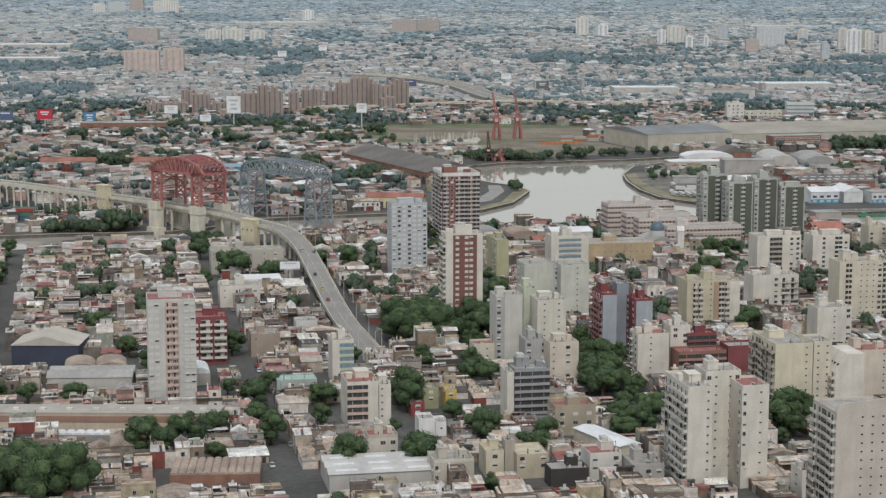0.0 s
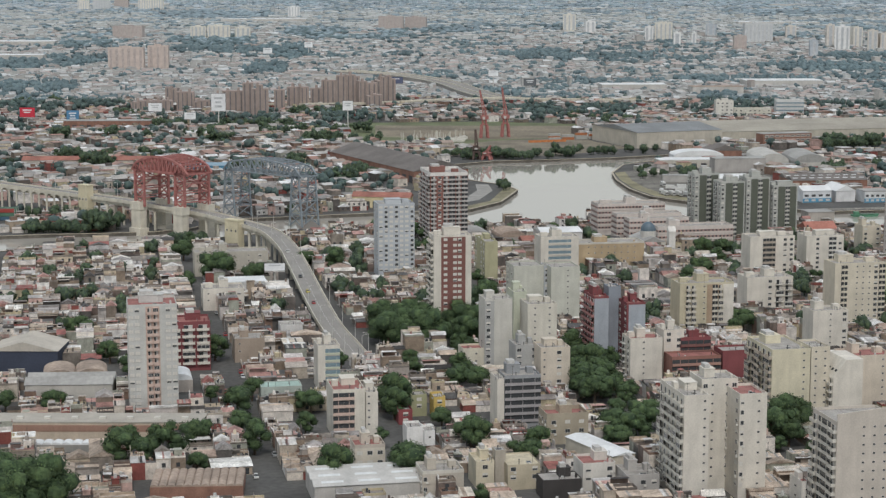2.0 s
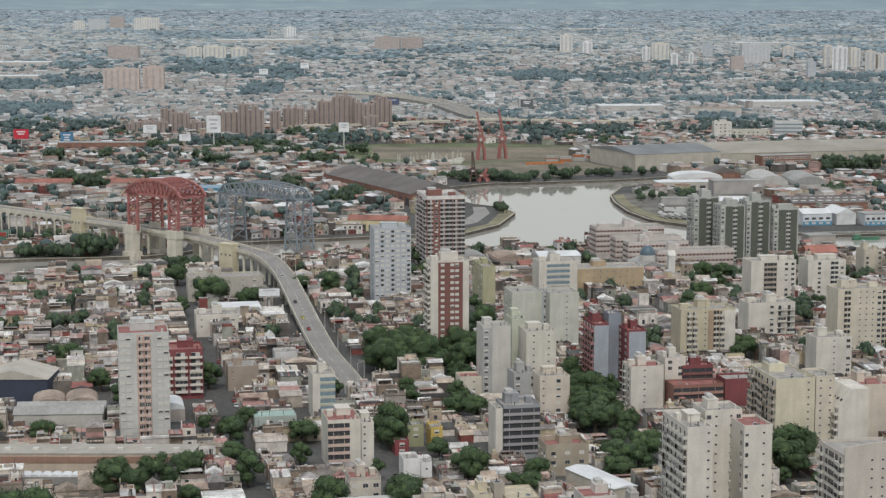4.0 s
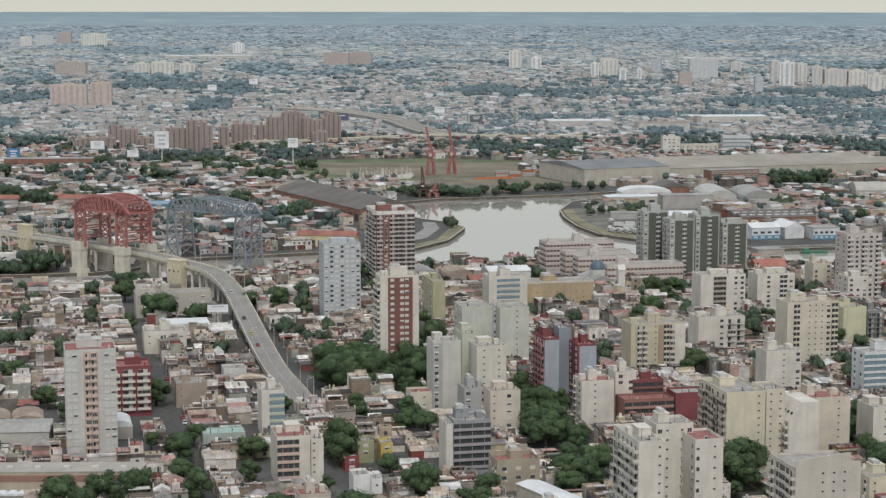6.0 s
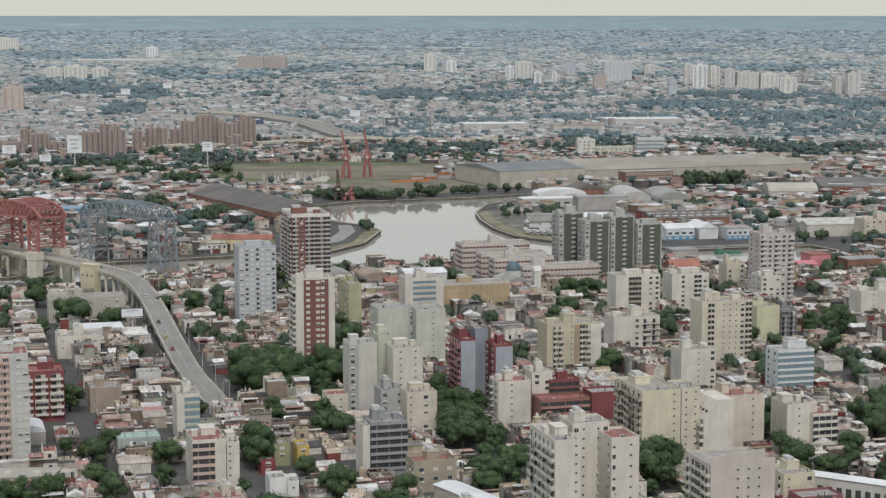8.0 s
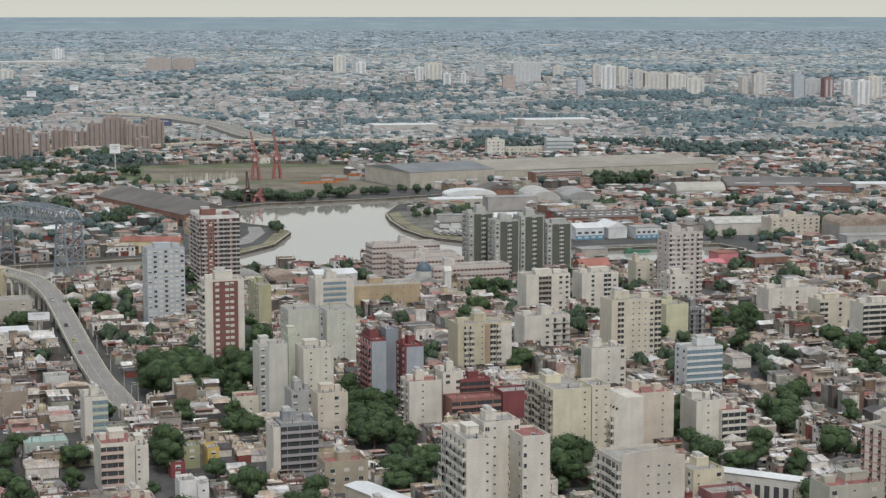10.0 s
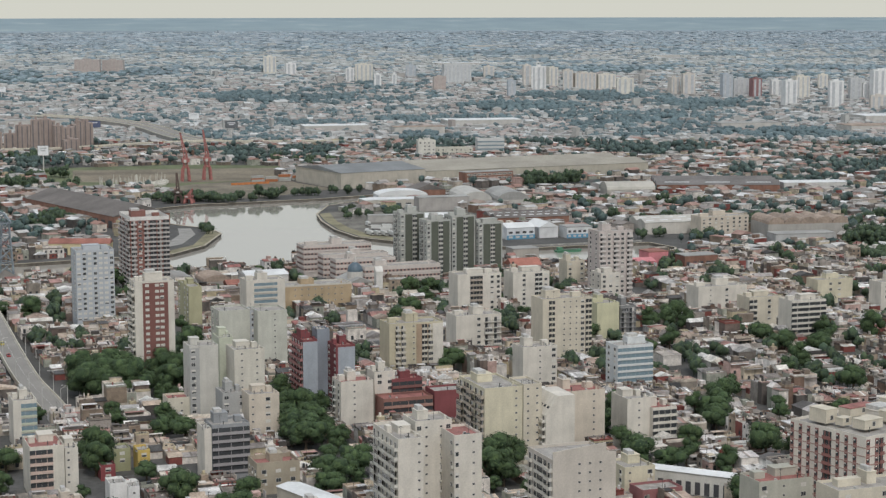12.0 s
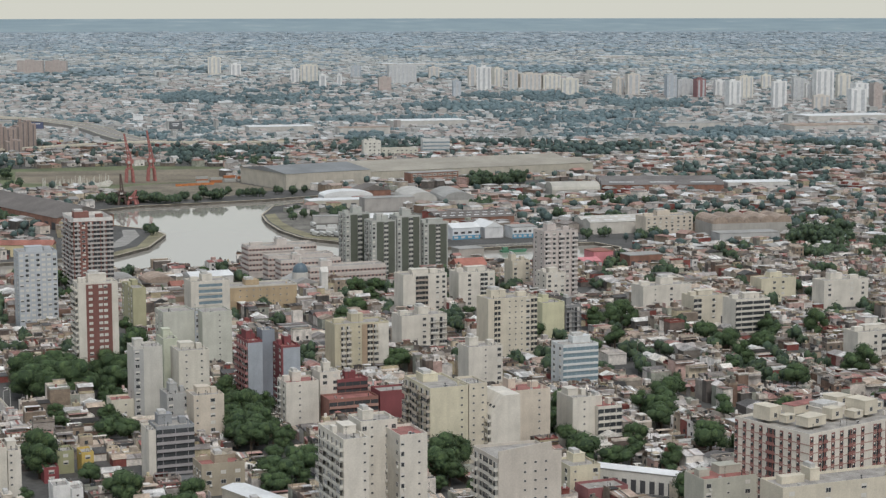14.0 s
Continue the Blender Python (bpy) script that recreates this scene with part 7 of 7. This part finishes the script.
# ---- church with a blue dome ----
def church():
    e = new("church")
    e.matrix_basis = pose(80, 1070, 0, 0, 0, YAW)
    tagged(e, "old church with a ribbed blue-grey dome", "church")
    part("nave", Geo().box(-6, -8, 0, 9, 18, 9), paint(.55, .52, .46), e)
    part("roof", Geo().gable(-6, -8, 9, 18, 9, 12, 0, "y"), M["sheet_grey"], e)
    part("drum", Geo().cyl(1.5, 3, 9, 14.5, 4.6, n=16), paint(.58, .56, .52), e)
    g = Geo()
    n = 16
    for i in range(6):
        t0, t1 = i / 6 * math.pi / 2, (i + 1) / 6 * math.pi / 2
        for j in range(n):
            a0, a1 = j * math.tau / n, (j + 1) * math.tau / n
            q = lambda t, a: (1.5 + 4.6 * math.cos(t) * math.cos(a), 3 + 4.6 * math.cos(t) * math.sin(a), 14.5 + 5.4 * math.sin(t))
            g.face([q(t0, a0), q(t0, a1), q(t1, a1), q(t1, a0)])
    part("dome", g, paint(.10, .145, .18, .5), e, "blue-grey ribbed dome")
    part("lantern", Geo().cyl(1.5, 3, 19.6, 22, .9, .7).cyl(1.5, 3, 22, 24, .5, .05), paint(.58, .56, .52), e)
    part("bell_tower", Geo().box(11, -8, 0, 15, -4, 15).gable(11, -8, 15, -4, 15, 18), paint(.68, .66, .62), e)
church()

# ---- cars, street lamps ----
CARS = [paint(.70, .70, .70, .35, .02), paint(.06, .06, .065, .35, .02), paint(.30, .31, .32, .35, .02), paint(.36, .04, .04, .35, .02), paint(.62, .62, .60, .35, .02), paint(.60, .50, .08, .35, .02)]
def car(x, y, z, yaw, m, tilt=0.0):
    e = new("car")
    e.matrix_basis = pose(x, y, z, tilt, 0, yaw)
    tagged(e, "small parked or passing saloon car", "car", "cars")
    b = Geo()
    k = [(-.85, -2.1, .35), (.85, -2.1, .35), (.85, 2.1, .35), (-.85, 2.1, .35), (-.82, -2.05, .85), (.82, -2.05, .85), (.82, 2.05, .9), (-.82, 2.05, .9)]
    b.v, b.f, b.m = k, [(0, 1, 5, 4), (1, 2, 6, 5), (2, 3, 7, 6), (3, 0, 4, 7), (4, 5, 6, 7), (3, 2, 1, 0)], [0] * 6
    part("body", b, m, e)
    c = Geo()
    c.v = [(-.78, -1.2, .87), (.78, -1.2, .87), (.78, 1.5, .9), (-.78, 1.5, .9), (-.62, -.5, 1.42), (.62, -.5, 1.42), (.62, .9, 1.42), (-.62, .9, 1.42)]
    c.f, c.m = [(0, 1, 5, 4), (1, 2, 6, 5), (2, 3, 7, 6), (3, 0, 4, 7)], [0] * 4
    part("glasshouse", c, M["glass"], e)
    part("car_roof", Geo().box(-.62, -.5, 1.42, .62, .9, 1.47), m, e)
    for sx in (-1, 1):
        for sy in (-1.3, 1.3):
            part("wheel", Geo().beam((sx * .78 - .1, sy, .32), (sx * .78 + .1, sy, .32), .6), M["steel_dark"], e)
    return e
made = {}
def put_car(m):
    c = crng.randrange(6)
    if c in made:
        return copy_thing(made[c], m)
    made[c] = car(0, 0, 0, 0, CARS[c])
    made[c].matrix_basis = m
for i in range(3, 50, 2):
    if crng.random() < .3:
        p, q = LINE[i], LINE[i + 1]
        d = q - p
        side = crng.choice((-2.2, 2.2))
        s_ = Vector((d.y, -d.x, 0)).normalized()
        o = p.lerp(q, crng.random()) + s_ * side
        put_car(pose(o.x, o.y, o.z + .05, math.degrees(math.atan2(d.z, d.to_2d().length)), 0, math.degrees(math.atan2(d.y, d.x)) - 90))
for b in range(585, 1040, 9):
    for a0, off in ((57, -4.6), (57, 4.6), (200, -4.6)):
        if crng.random() < .25:
            put_car(pose(*grid_to_world(a0 + off, b + crng.uniform(-1, 1)), .02, 0, 0, YAW))

def street_lamp(x, y, z, h, yaw):
    e = new("street_lamp")
    e.matrix_basis = pose(x, y, z, 0, 0, yaw)
    tagged(e, "tall grey street lamp with a curved arm", "street lamp", "street lamps")
    part("pole", Geo().cyl(0, 0, 0, h, .14, .09, 8), M["frame"], e)
    part("arm", Geo().beam((0, 0, h - .1), (1.8, 0, h + .3), .12), M["frame"], e)
    part("lamp_head", Geo().box(1.6, -.2, h + .2, 2.5, .2, h + .38), M["frame"], e)
    return e
lamp = None
for i in range(2, len(LINE) - 12, 5):
    p, q = LINE[i], LINE[i + 1]
    d = (q - p)
    s_ = Vector((d.y, -d.x, 0)).normalized()
    for sd in (-5.3, 5.3):
        o = p + s_ * sd
        ya = math.degrees(math.atan2(-s_.y * sd, -s_.x * sd))
        if lamp is None:
            lamp = street_lamp(o.x, o.y, o.z + 1, 9, ya)
        else:
            copy_thing(lamp, pose(o.x, o.y, o.z + 1, 0, 0, ya))
for x, y in ((-60, 800), (-50, 806), (-40, 800), (-66, 778), (-58, 760)):
    copy_thing(lamp, pose(x, y, 0, 0, 0, 40))

# ---- trees on the banks and beside the docks ----
brng = random.Random(12)
GROVE = Geo()
def grove(n, x0, x1, y0, y1, s0, s1):
    """Uncounted bank and dockside trees, drawn into one piece."""
    for _ in range(n):
        for _try in range(8):
            x, y = brng.uniform(x0, x1), brng.uniform(y0, y1)
            if not in_poly(x, y, RIVER) and not near_edge(x, y, RIVER, 3) and not kept(x, y, 3):
                k = brng.uniform(s0, s1)
                for _lobe in range(int(4 + 5 * k * k)):
                    zz = max(0, (k - 1) * brng.uniform(-2, 7))
                    leaf_clump(GROVE, brng, x + brng.gauss(0, 1.7) * k, y + brng.gauss(0, 1.7) * k, zz, 2.7, 6.5 + brng.uniform(-1.5, 2.5), 52)
                break
grove(20, -62, 32, 1610, 1640, 1.0, 1.5)
grove(4, 38, 54, 1640, 1658, 1.4, 1.9)
grove(3, -16, -4, 1372, 1412, .7, 1.0)
grove(14, 296, 355, 1718, 1745, 1.5, 2.2)
grove(12, -318, -272, 1140, 1158, .8, 1.2)
grove(4, -272, -256, 1146, 1160, 1.6, 2.0)
grove(5, -212, -196, 1090, 1101, .8, 1.1)
grove(8, -140, -112, 1470, 1530, 1.0, 1.6)
grove(14, -260, -150, 1800, 1900, 1.2, 1.9)
grove(14, 436, 484, 1222, 1258, 2.0, 2.8)
grove(22, 420, 570, 1150, 1220, 1.2, 1.8)
grove(16, 300, 470, 1370, 1440, 1.0, 1.6)
grove(12, 470, 620, 1290, 1400, 1.1, 1.7)
grove(12, 260, 420, 1500, 1560, 1.1, 1.7)
grove(10, 100, 150, 1470, 1520, .5, .8)
grove(10, 60, 150, 1650, 1690, .6, 1.0)
grove(5, 300, 380, 1300, 1325, .8, 1.1)
grove(10, 60, 130, 1960, 2050, 1.1, 1.6)
for gx, gy, gk in ((-389, 1580, 1.9), (-358, 1535, 1.9), (-403, 1797, 1.7), (-454, 1794, 1.7), (-571, 2247, 1.4), (-356, 1770, 1.5), (-319, 1802, 1.5), (-284, 1744, 1.9), (-438, 1530, 1.5), (-606, 2245, 1.3), (-312, 1866, 1.5), (-288, 1901, 1.6), (-258, 1903, 1.5), (-188, 1545, 1.6), (-218, 1499, 1.4), (-315, 1493, 1.4)):
    grove(3, gx - 12, gx + 12, gy - 8, gy + 8, gk - .2, gk + .3)
grove(3, -276, -264, 1161, 1170, 1.7, 2.1)
grove(3, -311, -295, 1202, 1211, 1.1, 1.5)
grove(10, -400, -345, 1114, 1130, 1.0, 1.5)
grove(9, -470, -400, 1092, 1112, 1.0, 1.5)
grove(9, -255, -195, 2070, 2110, 1.4, 2.0)
grove(7, -275, -240, 1900, 1930, 1.4, 2.0)
grove(5, -310, -285, 1900, 1930, 1.4, 1.9)
grove(7, -400, -340, 1900, 1940, 1.2, 1.8)
grove(6, -460, -430, 2040, 2080, 1.2, 1.7)
grove(9, -206, -168, 1730, 1760, 1.6, 2.2)
grove(3, -156, -132, 1735, 1748, 1.3, 1.8)
grove(5, -145, -125, 1430, 1500, 1.4, 1.9)
grove(5, -205, -190, 1085, 1105, .9, 1.2)
grove(8, 120, 210, 1060, 1075, .8, 1.1)
grove(8, -380, -280, 1560, 1640, 1.2, 1.8)
tagged(part("riverside_trees", GROVE, [M["far_leaf"]]), "dense dark green trees along the river banks", "trees", kind="stuff")

# ---- dockyard clutter ----
def truck(x, y, yaw, m):
    """Box lorry: cab, windscreen, box body, wheels."""
    e = new("truck")
    e.matrix_basis = pose(x, y, 0, 0, 0, yaw)
    tagged(e, "parked box lorry with a pale body in the dockyard", "truck", "parked trucks")
    part("box_body", Geo().box(-1.25, -2.6, .9, 1.25, 4.6, 3.6), m, e)
    part("cab", Geo().box(-1.2, -4.6, .6, 1.2, -2.8, 2.7), CONT[2], e)
    part("windscreen", Geo().box(-1.05, -4.65, 1.6, 1.05, -4.58, 2.4), M["glass"], e)
    for sx in (-1, 1):
        for wy in (-3.6, 3.0):
            part("wheel", Geo().beam((sx * 1.0 - .15, wy, .5), (sx * 1.0 + .15, wy, .5), .95), M["steel_dark"], e)
    return e
lorry = truck(114, 1362, 20, paint(.62, .62, .60, .5, .05))
for k, (x, y, yaw) in enumerate(((119, 1360, 20), (124, 1358, 22), (130, 1356, 24), (135, 1352, 24), (112, 1372, -10), (122, 1398, 80), (131, 1402, 84), (128, 1384, 84), (117, 1420, 10), (140, 1376, 30))):
    copy_thing(lorry, pose(x, y, 0, 0, 0, yaw))
hall("long grey yard wall shed beside the trucks", 119, 1446, 46, 10, 5, 0, "flat", .3, wall=paint(.42, .41, .39), top=M["sheet_grey"], name="shed", category="shed")
hall("white low sheds behind the towers", 146, 1420, 40, 22, 6, 6, "gable", 2, wall=paint(.55, .54, .52), top=M["sheet_white"], name="shed", category="shed", n=2)
hall("pale concrete block house beside the arcaded shed", 168, 1520, 44, 16, 11, 10, "flat", .4, wall=paint(.40, .38, .36), top=M["sheet_grey"], name="shed", category="shed")
# stacks and orange fence by the cranes
for i in range(5):
    for j in range(2):
        for k in range(1 + (i + j) % 2):
            copy_thing(cmade.get((2, 4, 2)[(i + j + k) % 3], cmade[min(cmade)]), pose(40 + i * 13.5, 1800 + i * 5 + j * 16, k * 2.6, 0, 0, 12))
ORANGE = mat("orange_mesh_fence", (.50, .19, .07), .8, .2, .3, 2)
for i in range(6):
    f = tagged(part("fence_panel", Geo().box(0, 0, 0, 6.5, .15, 2.2).box(0, -.1, 0, .2, .25, 2.5), ORANGE), "orange site fence panel on bare earth", "fence", "orange fence panels")
    f.matrix_basis = pose(14 + i * 6.2, 1772 + i * 2.5 - (i % 2), 0, 0, 0, 22)
PALE = paint(.60, .58, .52, .8, .1)
srng = random.Random(41)
g = Geo()
for _ in range(420):
    u, v = srng.random(), srng.random()
    x, y = -112 + 62 * u, 1722 + 60 * u + 45 * v
    w, d, h = srng.uniform(1, 4.5), srng.uniform(1, 3), srng.uniform(.6, 2.4)
    g.box(x, y, 0, x + w, y + d, h)
    if srng.random() < .12:
        g.box(x, y, 0, x + .35, y + .35, srng.uniform(5, 12))
tagged(part("stacked_blocks", g, PALE), "pale stacked blocks and machine parts on the quay", "building material", kind="stuff")
# near bank opposite the shipyard
hall("low shed with a red pitched roof", 186, 1142, 20, 14, 6, YAW, "gable", 4, wall=paint(.42, .38, .34), top=mat("red_roof_sheet", (.40, .17, .13), .85, .15, .2, 1), along="x", name="shed", category="shed")
hall("blank grey-beige quay building", 192, 1176, 18, 13, 12, YAW, "flat", .4, wall=paint(.44, .41, .37), top=M["sheet_grey"], name="quay_building", category="building")
def barge():
    e = new("barge")
    e.matrix_basis = pose(245, 1264, -1.9, 0, 0, 12)
    tagged(e, "green steel barge moored at the quay wall", "boat")
    h = Geo()
    h.v = [(-9, -2.4, -.3), (8, -2.4, -.3), (8, 2.4, -.3), (-9, 2.4, -.3), (-9.5, -2.7, 1.4), (10, -2.2, 1.7), (10, 2.2, 1.7), (-9.5, 2.7, 1.4)]
    h.f, h.m = [(0, 1, 5, 4), (1, 2, 6, 5), (2, 3, 7, 6), (3, 0, 4, 7), (4, 5, 6, 7), (3, 2, 1, 0)], [0] * 6
    part("hull", h, paint(.07, .20, .12, .6, .1), e)
    part("wheelhouse", Geo().box(-8, -1.5, 1.4, -4.5, 1.5, 3.6), paint(.10, .26, .16, .6, .1), e)
    part("hatch", Geo().box(-3.5, -1.7, 1.45, 7, 1.7, 2.0), paint(.12, .17, .13, .6, .1), e)
barge()
def embankment():
    g = Geo()
    pts = [(212, 1280, 0), (262, 1290, 0), (306, 1299, 0)]
    for p, q in zip(pts, pts[1:]):
        g.beam(Vector(p) + Vector((0, 0, .5)), Vector(q) + Vector((0, 0, .5)), .6, h=1.2)
    tagged(part("embankment_wall", g, mat("graffiti_wall", (1, 1, 1), .9, .3, .2, 1.0, palette=[(.40, .39, .36)], streak=.25)), "pale weathered wall along the shipyard quay", "wall", kind="structure")
embankment()
